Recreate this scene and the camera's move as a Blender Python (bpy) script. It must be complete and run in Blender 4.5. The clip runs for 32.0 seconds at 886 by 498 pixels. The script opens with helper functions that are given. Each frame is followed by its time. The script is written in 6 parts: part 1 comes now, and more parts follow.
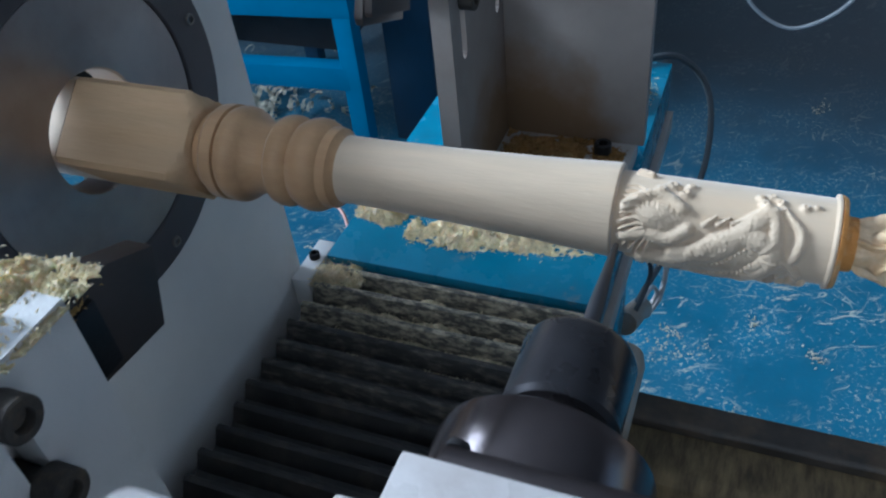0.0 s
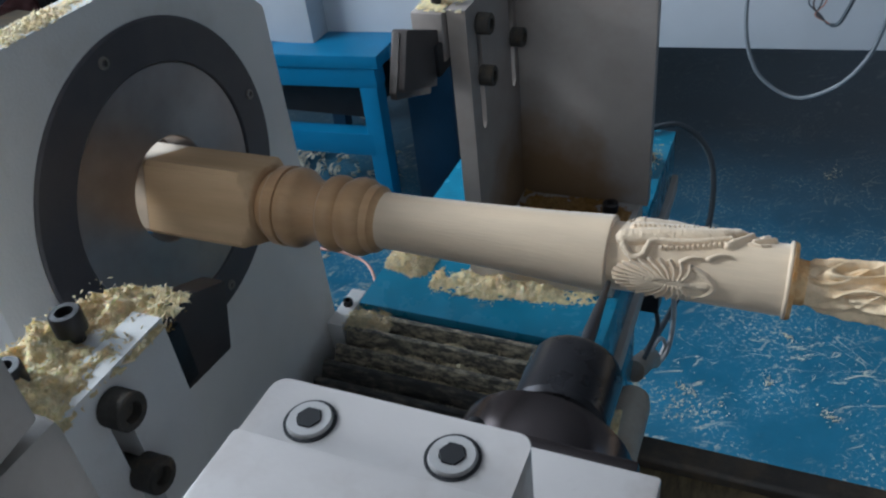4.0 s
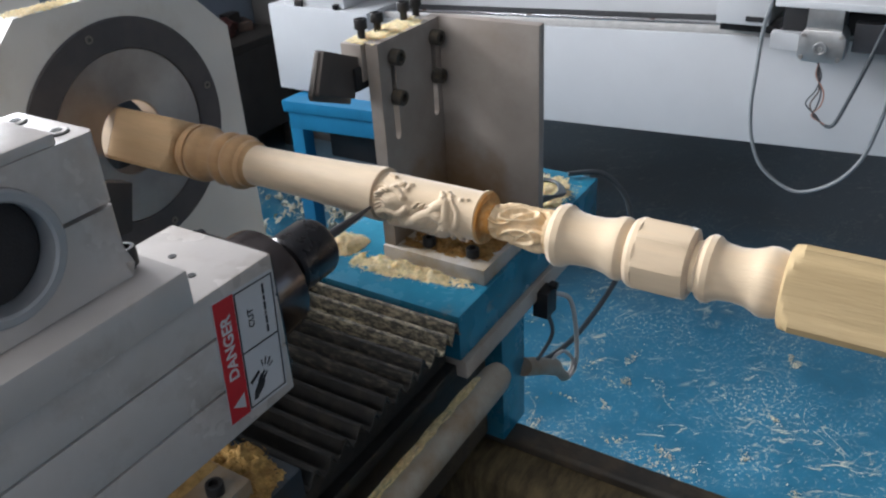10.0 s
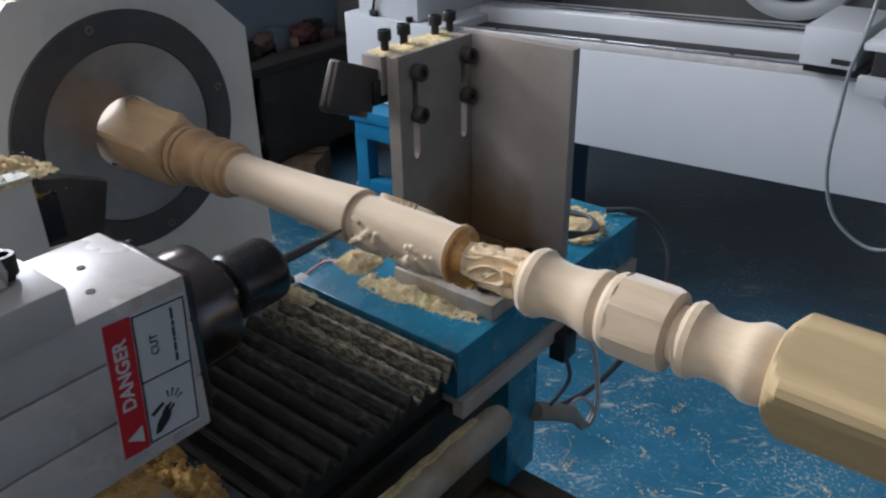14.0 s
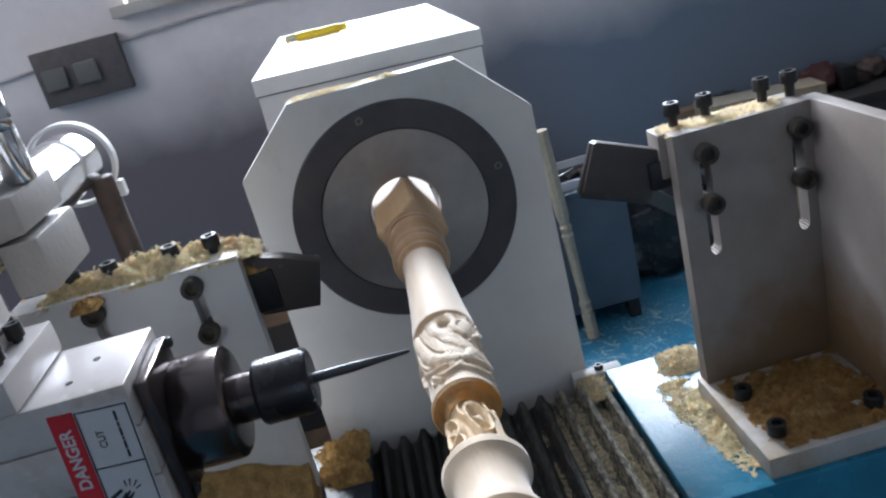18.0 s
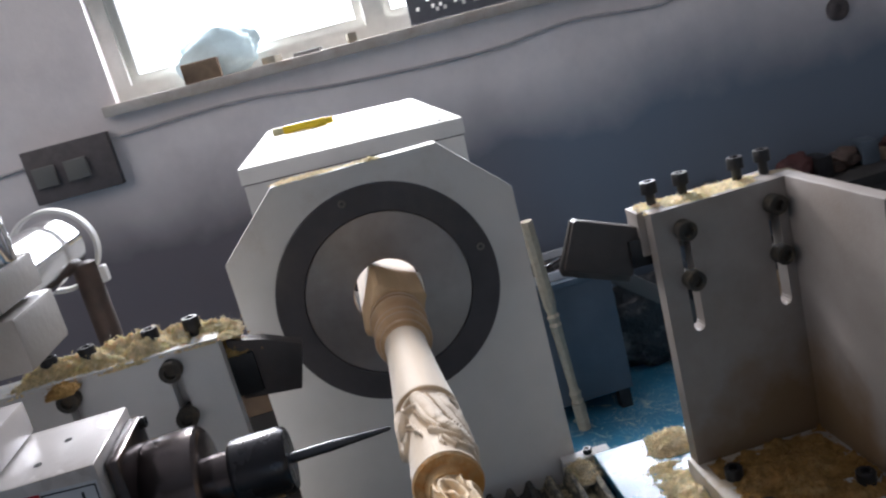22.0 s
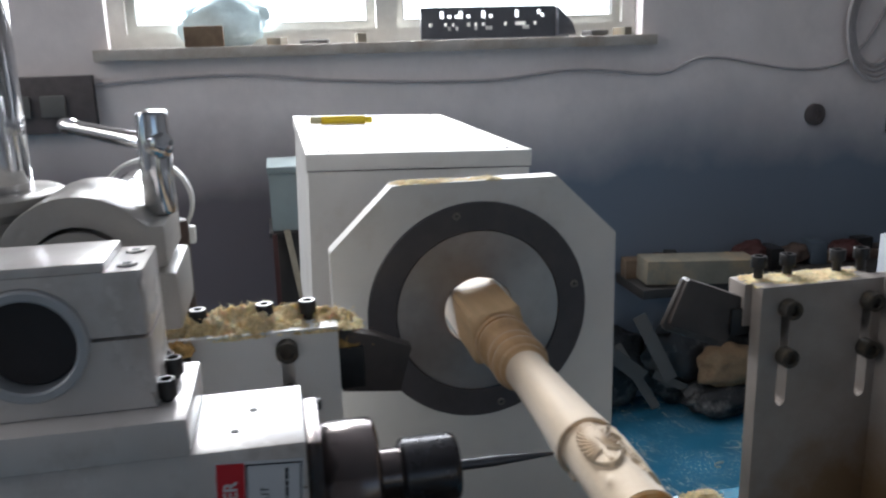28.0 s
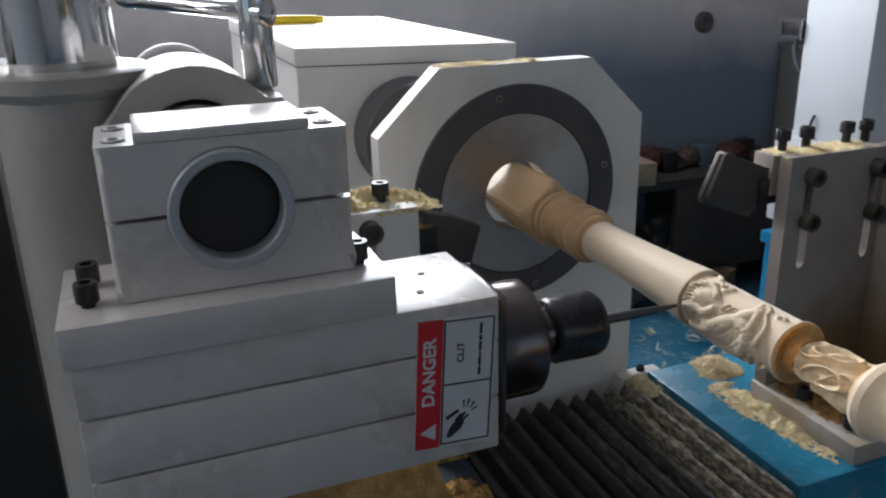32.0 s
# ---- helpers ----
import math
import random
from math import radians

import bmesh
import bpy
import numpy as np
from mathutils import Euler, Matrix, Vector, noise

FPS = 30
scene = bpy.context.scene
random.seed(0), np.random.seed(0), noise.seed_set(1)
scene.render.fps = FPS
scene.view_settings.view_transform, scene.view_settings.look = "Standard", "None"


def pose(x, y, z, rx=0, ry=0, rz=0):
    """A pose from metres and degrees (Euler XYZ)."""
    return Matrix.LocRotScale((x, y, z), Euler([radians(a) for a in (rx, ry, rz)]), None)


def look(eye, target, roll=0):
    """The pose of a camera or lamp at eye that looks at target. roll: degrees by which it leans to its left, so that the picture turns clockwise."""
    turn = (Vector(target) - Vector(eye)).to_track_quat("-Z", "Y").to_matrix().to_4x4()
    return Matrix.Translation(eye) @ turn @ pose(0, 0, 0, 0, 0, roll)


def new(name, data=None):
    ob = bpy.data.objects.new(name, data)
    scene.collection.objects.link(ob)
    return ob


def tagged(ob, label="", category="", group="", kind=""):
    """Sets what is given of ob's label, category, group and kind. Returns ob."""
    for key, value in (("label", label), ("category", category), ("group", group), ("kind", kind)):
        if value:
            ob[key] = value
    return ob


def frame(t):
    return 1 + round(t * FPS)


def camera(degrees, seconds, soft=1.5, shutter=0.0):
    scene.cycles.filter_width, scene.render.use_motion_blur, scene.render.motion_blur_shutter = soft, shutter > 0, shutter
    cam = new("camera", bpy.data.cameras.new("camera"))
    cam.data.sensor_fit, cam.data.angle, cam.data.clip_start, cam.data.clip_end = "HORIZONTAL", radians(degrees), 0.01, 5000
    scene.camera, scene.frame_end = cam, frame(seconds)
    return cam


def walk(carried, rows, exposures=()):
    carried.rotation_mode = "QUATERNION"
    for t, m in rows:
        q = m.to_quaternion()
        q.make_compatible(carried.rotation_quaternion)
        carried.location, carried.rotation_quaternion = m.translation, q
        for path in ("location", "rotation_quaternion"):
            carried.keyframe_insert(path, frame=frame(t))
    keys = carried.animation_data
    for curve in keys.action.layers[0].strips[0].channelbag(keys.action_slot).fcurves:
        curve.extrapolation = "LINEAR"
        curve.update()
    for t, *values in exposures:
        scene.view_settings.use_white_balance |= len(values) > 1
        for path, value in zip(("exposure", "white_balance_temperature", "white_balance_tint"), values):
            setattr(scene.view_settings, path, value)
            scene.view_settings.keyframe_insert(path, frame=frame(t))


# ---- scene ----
cam = camera(56.9, 32.0, soft=2.2, shutter=0.5)


PATH = [
    (0, (0.0570, -0.2727, 1.3094), (-0.5827, 1.0989, 0.0028), -6.85),
    (0.5, (0.0688, -0.2964, 1.3137), (-0.6002, 1.0831, 0.0289), -7.07),
    (1, (0.0764, -0.3069, 1.3173), (-0.6448, 1.0590, 0.0476), -7.87),
    (1.5, (0.0810, -0.3142, 1.3180), (-0.6617, 1.0350, 0.0427), -8.95),
    (2, (0.0793, -0.3301, 1.3231), (-0.6667, 1.0475, 0.0790), -8.69),
    (2.5, (0.0755, -0.3289, 1.3264), (-0.6598, 1.0712, 0.1016), -7.77),
    (4.5, (0.0878, -0.3286, 1.3467), (-0.5936, 1.1484, 0.1838), -7.15),
    (5, (0.105, -0.353, 1.342), (-0.333, 1.221, 0.188), -7.1),
    (5.5, (0.1654, -0.3926, 1.3530), (-0.4635, 1.1746, 0.2821), -8.47),
    (6, (0.2859, -0.4104, 1.3557), (-0.5364, 1.0388, 0.2504), -5.50),
    (6.5, (0.3094, -0.4459, 1.3673), (-0.5409, 1.0364, 0.3279), -5.69),
    (7, (0.2706, -0.4765, 1.3556), (-0.4823, 1.0879, 0.3624), -6.96),
    (7.5, (0.3009, -0.4414, 1.3538), (-0.5189, 1.1044, 0.3856), -2.36),
    (8, (0.3307, -0.4303, 1.3530), (-0.6170, 1.0304, 0.3695), -3.11),
    (8.5, (0.3354, -0.4346, 1.3527), (-0.6009, 1.0203, 0.3475), -3.74),
    (9, (0.3383, -0.4358, 1.3525), (-0.6124, 1.0241, 0.3703), -3.50),
    (9.5, (0.3415, -0.4320, 1.3513), (-0.6117, 1.0240, 0.3642), -3.30),
    (10, (0.3425, -0.4300, 1.3492), (-0.6112, 1.0220, 0.3592), -3.61),
    (10.5, (0.3386, -0.4238, 1.3455), (-0.5838, 1.0342, 0.3335), -2.57),
    (11, (0.3377, -0.4227, 1.3455), (-0.5768, 1.0448, 0.3391), -2.47),
    (11.5, (0.3427, -0.4241, 1.3462), (-0.5595, 1.0557, 0.3480), -2.18),
    (12, (0.3553, -0.4319, 1.3465), (-0.5614, 1.0529, 0.3692), -2.15),
    (12.5, (0.3815, -0.4246, 1.3409), (-0.6449, 0.9962, 0.3762), -2.28),
    (13, (0.4097, -0.3993, 1.3321), (-0.7621, 0.8873, 0.3473), -0.62),
    (13.5, (0.3642, -0.3744, 1.3339), (-0.7392, 0.9932, 0.3800), -0.84),
    (15.5, (0.4252, -0.2891, 1.3232), (-0.9599, 0.8774, 0.4735), -2.53),
    (16, (0.4420, -0.2720, 1.3310), (-1.1040, 0.6540, 0.4630), -3.30),
    (16.5, (0.4390, -0.2188, 1.3424), (-1.2448, 0.5282, 0.5649), -3.27),
    (17, (0.4463, -0.1230, 1.3620), (-1.3765, 0.1469, 0.5839), -9.97),
    (17.5, (0.4622, -0.0460, 1.3279), (-1.4156, 0.0836, 0.6524), -14.36),
    (18, (0.4632, -0.0060, 1.3179), (-1.4058, 0.0708, 0.6118), -14.76),
    (18.5, (0.4575, -0.0017, 1.3022), (-1.4073, -0.0315, 0.5798), -15.44),
    (19, (0.4569, 0.0183, 1.2872), (-1.4199, -0.1157, 0.6096), -17.73),
    (19.5, (0.4616, 0.0201, 1.2979), (-1.4426, -0.0098, 0.6871), -16.14),
    (20, (0.4636, 0.0160, 1.3008), (-1.4600, 0.0147, 0.7553), -16.70),
    (20.5, (0.4633, 0.0130, 1.2998), (-1.4590, 0.0476, 0.7522), -16.67),
    (21, (0.4642, 0.0099, 1.3008), (-1.4619, 0.0699, 0.7634), -16.41),
    (21.5, (0.4641, 0.0069, 1.3028), (-1.4688, 0.0885, 0.7959), -15.75),
    (22, (0.4675, -0.0043, 1.3046), (-1.4625, 0.1613, 0.8066), -14.71),
    (22.5, (0.4673, -0.0123, 1.3096), (-1.4673, 0.2240, 0.8599), -13.24),
    (23, (0.4698, -0.0215, 1.3105), (-1.4622, 0.2367, 0.8636), -12.18),
    (23.5, (0.4706, -0.0265, 1.3124), (-1.4561, 0.2794, 0.8693), -10.77),
    (24, (0.4721, -0.0396, 1.3183), (-1.4312, 0.3388, 0.8367), -8.91),
    (24.5, (0.4762, -0.0569, 1.3221), (-1.4095, 0.3895, 0.8254), -7.64),
    (26.5, (0.4735, -0.0637, 1.3343), (-1.4159, 0.4242, 0.8989), -6.00),
    (27, (0.4703, -0.0655, 1.3335), (-1.4179, 0.4274, 0.8960), -5.91),
    (27.5, (0.4711, -0.0967, 1.3284), (-1.4320, 0.3039, 0.8598), -5.65),
    (28, (0.4444, -0.1721, 1.3330), (-1.4593, 0.2044, 0.8464), -1.71),
    (28.5, (0.4192, -0.2336, 1.3296), (-1.4206, 0.2736, 0.7329), -1.29),
    (29, (0.4198, -0.2898, 1.3335), (-1.4464, 0.2205, 0.8266), -1.46),
    (29.5, (0.4071, -0.3080, 1.3253), (-1.3981, 0.3223, 0.7385), -2.92),
    (30, (0.3922, -0.3222, 1.3092), (-1.3868, 0.3605, 0.7008), -3.73),
    (30.5, (0.3886, -0.3089, 1.3034), (-1.4264, 0.2426, 0.6701), -4.49),
    (31, (0.4030, -0.3120, 1.3025), (-1.4120, 0.2690, 0.6980), -2.05),
    (31.5, (0.4135, -0.3175, 1.3079), (-1.3796, 0.2817, 0.6553), -2.09),
    (32, (0.4115, -0.3304, 1.3050), (-1.3507, 0.3338, 0.6295), -1.43),
]


EXPOSURES = [(0, -0.12, 4950, 4), (1, -0.22, 5250, 5), (2.5, -0.22, 5450, 5), (4.5, -0.45, 5450, 5), (5, -0.45, 5450, 6), (6, 0.05, 6150, 10), (7, 0.17, 6150, 10), (8, 0.02, 6200, 10), (9, 0.19, 6200, 10),
             (12, 0.21, 6150, 10), (12.5, 0.27, 6150, 9), (13, -0.1, 6050, 10), (16, -0.3, 5950, 12), (17, 0.24, 5650, 10), (18, 0.22, 5650, 10), (19, 0.36, 5900, 12), (20, 0.05, 6100, 15), (22, -0.02, 6100, 14),
             (23.5, 0.05, 6100, 13), (24.5, -0.13, 6100, 13), (27, -0.27, 6200, 10), (28, -0.14, 6100, 10), (29, -0.38, 6100, 10), (30, 0, 6100, 10), (31, -0.09, 6100, 10), (32, -0.17, 6100, 10)]
walk(cam, [(t, look(e, g, r)) for t, e, g, r in PATH], EXPOSURES)

# ---- world and light ----
FLOOR = -0.02
AX = 1.09            # height of the lathe axis, which runs along x at y = 0
world = bpy.data.worlds.new("world")
scene.world = world
world.use_nodes = True
wn = world.node_tree
sky = wn.nodes.new("ShaderNodeTexSky")
sky.sky_type, sky.sun_disc = "NISHITA", False
sky.sun_elevation, sky.sun_rotation = radians(31), radians(-98)
wn.links.new(sky.outputs[0], wn.nodes["Background"].inputs[0])
wn.nodes["Background"].inputs[1].default_value = 0.1

sun = new("sun", bpy.data.lights.new("sun", "SUN"))
sun.data.energy, sun.data.angle, sun.data.color = 3.3, radians(12), (1.0, 0.97, 0.92)
sun.matrix_world = look((-3, -0.4, 1.85), (0, 0, 0))


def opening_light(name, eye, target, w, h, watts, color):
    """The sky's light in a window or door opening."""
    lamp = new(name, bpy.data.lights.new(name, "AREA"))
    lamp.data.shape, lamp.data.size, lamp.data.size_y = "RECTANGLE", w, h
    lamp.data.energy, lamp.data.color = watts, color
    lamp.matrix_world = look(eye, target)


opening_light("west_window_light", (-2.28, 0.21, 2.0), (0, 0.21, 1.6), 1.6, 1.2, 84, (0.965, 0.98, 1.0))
# unseen south window and east doorway, added as fill from the near side
opening_light("unseen_south_window_light", (-0.4, -2.6, 2.4), (-0.1, 0, 0.9), 2.2, 1.1, 38, (1.0, 0.94, 0.87))
opening_light("unseen_east_door_light", (4.1, 1.6, 1.6), (0, 1.4, 0.6), 2.4, 2.4, 2.5, (0.96, 0.98, 1.0))


# ---- materials ----
def mat(name, color, rough=0.5, metal=0.0, vary=0.12, scale=30.0, bump=0.15, fine=400.0, stain=None, stain_scale=6.0, stain_cut=(0.5, 0.7),
        rough_vary=0.15, island=0.0, stretch=(1, 1, 1), spec=0.5, dist=0.002):
    """Two scales of variation: broad stains of a second colour, fine grain, and relief."""
    m = bpy.data.materials.new(name)
    m.use_nodes = True
    t = m.node_tree
    b = t.nodes["Principled BSDF"]
    b.inputs["Metallic"].default_value = metal
    b.inputs["Specular IOR Level"].default_value = spec
    co = t.nodes.new("ShaderNodeTexCoord")
    mp = t.nodes.new("ShaderNodeMapping")
    mp.inputs["Scale"].default_value = stretch
    t.links.new(co.outputs["Object"], mp.inputs[0])

    def nz(sc, detail=4.0, rough_n=0.6):
        n = t.nodes.new("ShaderNodeTexNoise")
        n.inputs["Scale"].default_value, n.inputs["Detail"].default_value, n.inputs["Roughness"].default_value = sc, detail, rough_n
        t.links.new(mp.outputs[0], n.inputs["Vector"])
        return n

    def mixc(fac, a, bb):
        x = t.nodes.new("ShaderNodeMix")
        x.data_type = "RGBA"
        for k, v in ((0, fac), (6, a), (7, bb)):
            if hasattr(v, "links"):
                t.links.new(v, x.inputs[k])
            else:
                x.inputs[k].default_value = v
        return x.outputs[2]

    def ramp(src, lo, hi):
        r = t.nodes.new("ShaderNodeMapRange")
        r.inputs[1].default_value, r.inputs[2].default_value = lo, hi
        t.links.new(src, r.inputs[0])
        return r.outputs[0]

    c4 = (*color, 1)
    lo = tuple(max(0, c * (1 - vary)) for c in color) + (1,)
    hi = tuple(min(1, c * (1 + vary)) for c in color) + (1,)
    n1, n2 = nz(scale), nz(fine, 2.0)
    out = mixc(ramp(n1.outputs[0], 0.35, 0.65), lo, hi)
    if stain:
        n3 = nz(stain_scale, 6.0, 0.65)
        out = mixc(ramp(n3.outputs[0], *stain_cut), out, (*stain, 1))
    t.links.new(out, b.inputs["Base Color"])
    rr = t.nodes.new("ShaderNodeMapRange")
    rr.inputs[3].default_value, rr.inputs[4].default_value = max(0.03, rough - rough_vary), min(1, rough + rough_vary)
    t.links.new(n1.outputs[0], rr.inputs[0])
    t.links.new(rr.outputs[0], b.inputs["Roughness"])
    if bump:
        bp = t.nodes.new("ShaderNodeBump")
        bp.inputs["Strength"].default_value, bp.inputs["Distance"].default_value = bump, dist
        t.links.new(n2.outputs[0], bp.inputs["Height"])
        t.links.new(bp.outputs[0], b.inputs["Normal"])
    return m


WHITE = mat("white_machine_paint", (0.71, 0.69, 0.66), 0.56, vary=0.04, scale=14, bump=0.12, fine=500, stain=(0.50, 0.45, 0.38), stain_scale=9, stain_cut=(0.55, 0.85))
# greyer than WHITE: shade on the spindle is partly put into its paint
SPINDLE_GREY = mat("shaded_white_spindle_paint", (0.60, 0.56, 0.535), 0.25, vary=0.06, scale=14, bump=0.04, fine=420, stain=(0.30, 0.235, 0.19), stain_scale=13, stain_cut=(0.52, 0.86), rough_vary=0.12, spec=0.65)
WHITE_DIRTY = mat("dusty_white_paint", (0.46, 0.42, 0.38), 0.5, vary=0.06, scale=20, bump=0.15, fine=450, stain=(0.30, 0.23, 0.17), stain_scale=8, stain_cut=(0.42, 0.75))
CASTING = mat("rough_white_casting", (0.345, 0.32, 0.29), 0.38, vary=0.05, scale=25, bump=0.2, fine=160, dist=0.003)
BLUE = mat("blue_machine_paint", (0.025, 0.185, 0.30), 0.26, vary=0.15, scale=18, bump=0.12, fine=350, stain=(0.35, 0.30, 0.20), stain_scale=26, stain_cut=(0.62, 0.8))
FRAME_BLUE = mat("bright_blue_frame_paint", (0.018, 0.17, 0.33), 0.4, vary=0.1, scale=9, bump=0.08)
BLACK = mat("black_oxide_steel", (0.022, 0.021, 0.022), 0.38, metal=0.3, vary=0.3, scale=40, bump=0.1, stain=(0.10, 0.075, 0.05), stain_scale=40, stain_cut=(0.6, 0.85))
RUBBER = mat("black_bellows_cloth", (0.016, 0.0155, 0.015), 0.5, vary=0.3, scale=60, bump=0.2, fine=900, stain=(0.07, 0.058, 0.044), stain_scale=45, stain_cut=(0.5, 0.8))
RUBBER_DUSTY = mat("dusty_bellows_cloth", (0.075, 0.069, 0.056), 0.75, vary=0.35, scale=60, bump=0.3, fine=700, stain=(0.50, 0.43, 0.30), stain_scale=260, stain_cut=(0.44, 0.68), stretch=(0.4, 1, 1))
RING = mat("black_ring_paint", (0.066, 0.060, 0.066), 0.45, vary=0.15, scale=20, bump=0.06, stain=(0.1, 0.085, 0.07), stain_scale=10, stain_cut=(0.5, 0.9))
STEEL = mat("turned_steel_face", (0.40, 0.365, 0.345), 0.40, metal=0.65, vary=0.10, scale=12, bump=0.05, stain=(0.28, 0.235, 0.20), stain_scale=7, stain_cut=(0.42, 0.75))
CHROME = mat("chrome_plating", (0.75, 0.75, 0.76), 0.12, metal=1.0, vary=0.03, scale=20, bump=0.02, rough_vary=0.06)
ALU = mat("milled_aluminium", (0.60, 0.60, 0.60), 0.35, metal=0.85, vary=0.06, scale=60, bump=0.05)
WOOD = mat("turned_pale_beech", (0.65, 0.507, 0.348), 0.60, vary=0.10, scale=60, stretch=(0.12, 1, 1), bump=0.12, fine=700, stain=(0.62, 0.43, 0.25), stain_scale=30, stain_cut=(0.58, 0.9), spec=0.4)
WOOD_TAN = mat("darker_tan_beech", (0.56, 0.35, 0.175), 0.5, vary=0.14, scale=60, stretch=(0.12, 1, 1), bump=0.12, fine=700, stain=(0.42, 0.23, 0.10), stain_scale=24, stain_cut=(0.45, 0.8), spec=0.35)
WOOD_RAW = mat("sawn_pale_timber", (0.45, 0.335, 0.18), 0.7, vary=0.10, scale=26, stretch=(0.10, 1, 1), bump=0.3, fine=300, stain=(0.35, 0.25, 0.12), stain_scale=17, stain_cut=(0.45, 0.75))
WOOD_CUT = mat("freshly_cut_end_grain", (0.62, 0.42, 0.21), 0.75, vary=0.2, scale=120, bump=0.6, fine=300, stain=(0.60, 0.27, 0.06), stain_scale=28, stain_cut=(0.44, 0.58))
DUST = mat("sawdust", (0.82, 0.66, 0.38), 0.9, vary=0.2, scale=220, bump=1.0, fine=600, dist=0.003, stain=(0.58, 0.40, 0.19), stain_scale=90, stain_cut=(0.5, 0.8), spec=0.1)
DUST_DARK = mat("packed_brown_sawdust", (0.33, 0.185, 0.065), 0.9, vary=0.3, scale=130, bump=1.0, fine=380, dist=0.004, stain=(0.55, 0.37, 0.16), stain_scale=50, stain_cut=(0.58, 0.75), spec=0.1)
for fuzzy, amount in ((WOOD, 0.6), (WOOD_TAN, 0.3)):
    raised = fuzzy.node_tree.nodes["Principled BSDF"]
    raised.inputs["Sheen Weight"].default_value, raised.inputs["Sheen Roughness"].default_value = amount, 0.45
for loose_mat in (DUST, DUST_DARK):
    loose = loose_mat.node_tree.nodes["Principled BSDF"]
    loose.inputs["Subsurface Weight"].default_value, loose.inputs["Subsurface Radius"].default_value, loose.inputs["Subsurface Scale"].default_value = 0.5, (1.0, 0.7, 0.4), 0.006
BED = mat("oily_bed_iron", (0.05, 0.042, 0.034), 0.55, vary=0.3, scale=20, bump=0.3, stain=(0.16, 0.11, 0.06), stain_scale=16, stain_cut=(0.45, 0.8))
RED = mat("red_label_print", (0.55, 0.02, 0.03), 0.45, vary=0.05, bump=0)
LABEL = mat("white_label_film", (0.62, 0.62, 0.64), 0.4, vary=0.04, bump=0)
INK = mat("black_label_print", (0.02, 0.02, 0.025), 0.5, vary=0.05, bump=0)
CABLE = mat("grey_cable_sheath", (0.06, 0.07, 0.08), 0.5, vary=0.1, bump=0)
CABLE_PALE = mat("pale_cable_sheath", (0.5, 0.5, 0.5), 0.5, vary=0.1, bump=0)
YELLOW = mat("yellow_plastic", (0.85, 0.60, 0.02), 0.4, vary=0.05, bump=0)
DARK = mat("dark_bore", (0.012, 0.012, 0.014), 0.7, vary=0.1, bump=0)
PANEL = mat("pale_grey_machine_panel", (0.54, 0.55, 0.57), 0.4, vary=0.03, scale=5, bump=0.04)


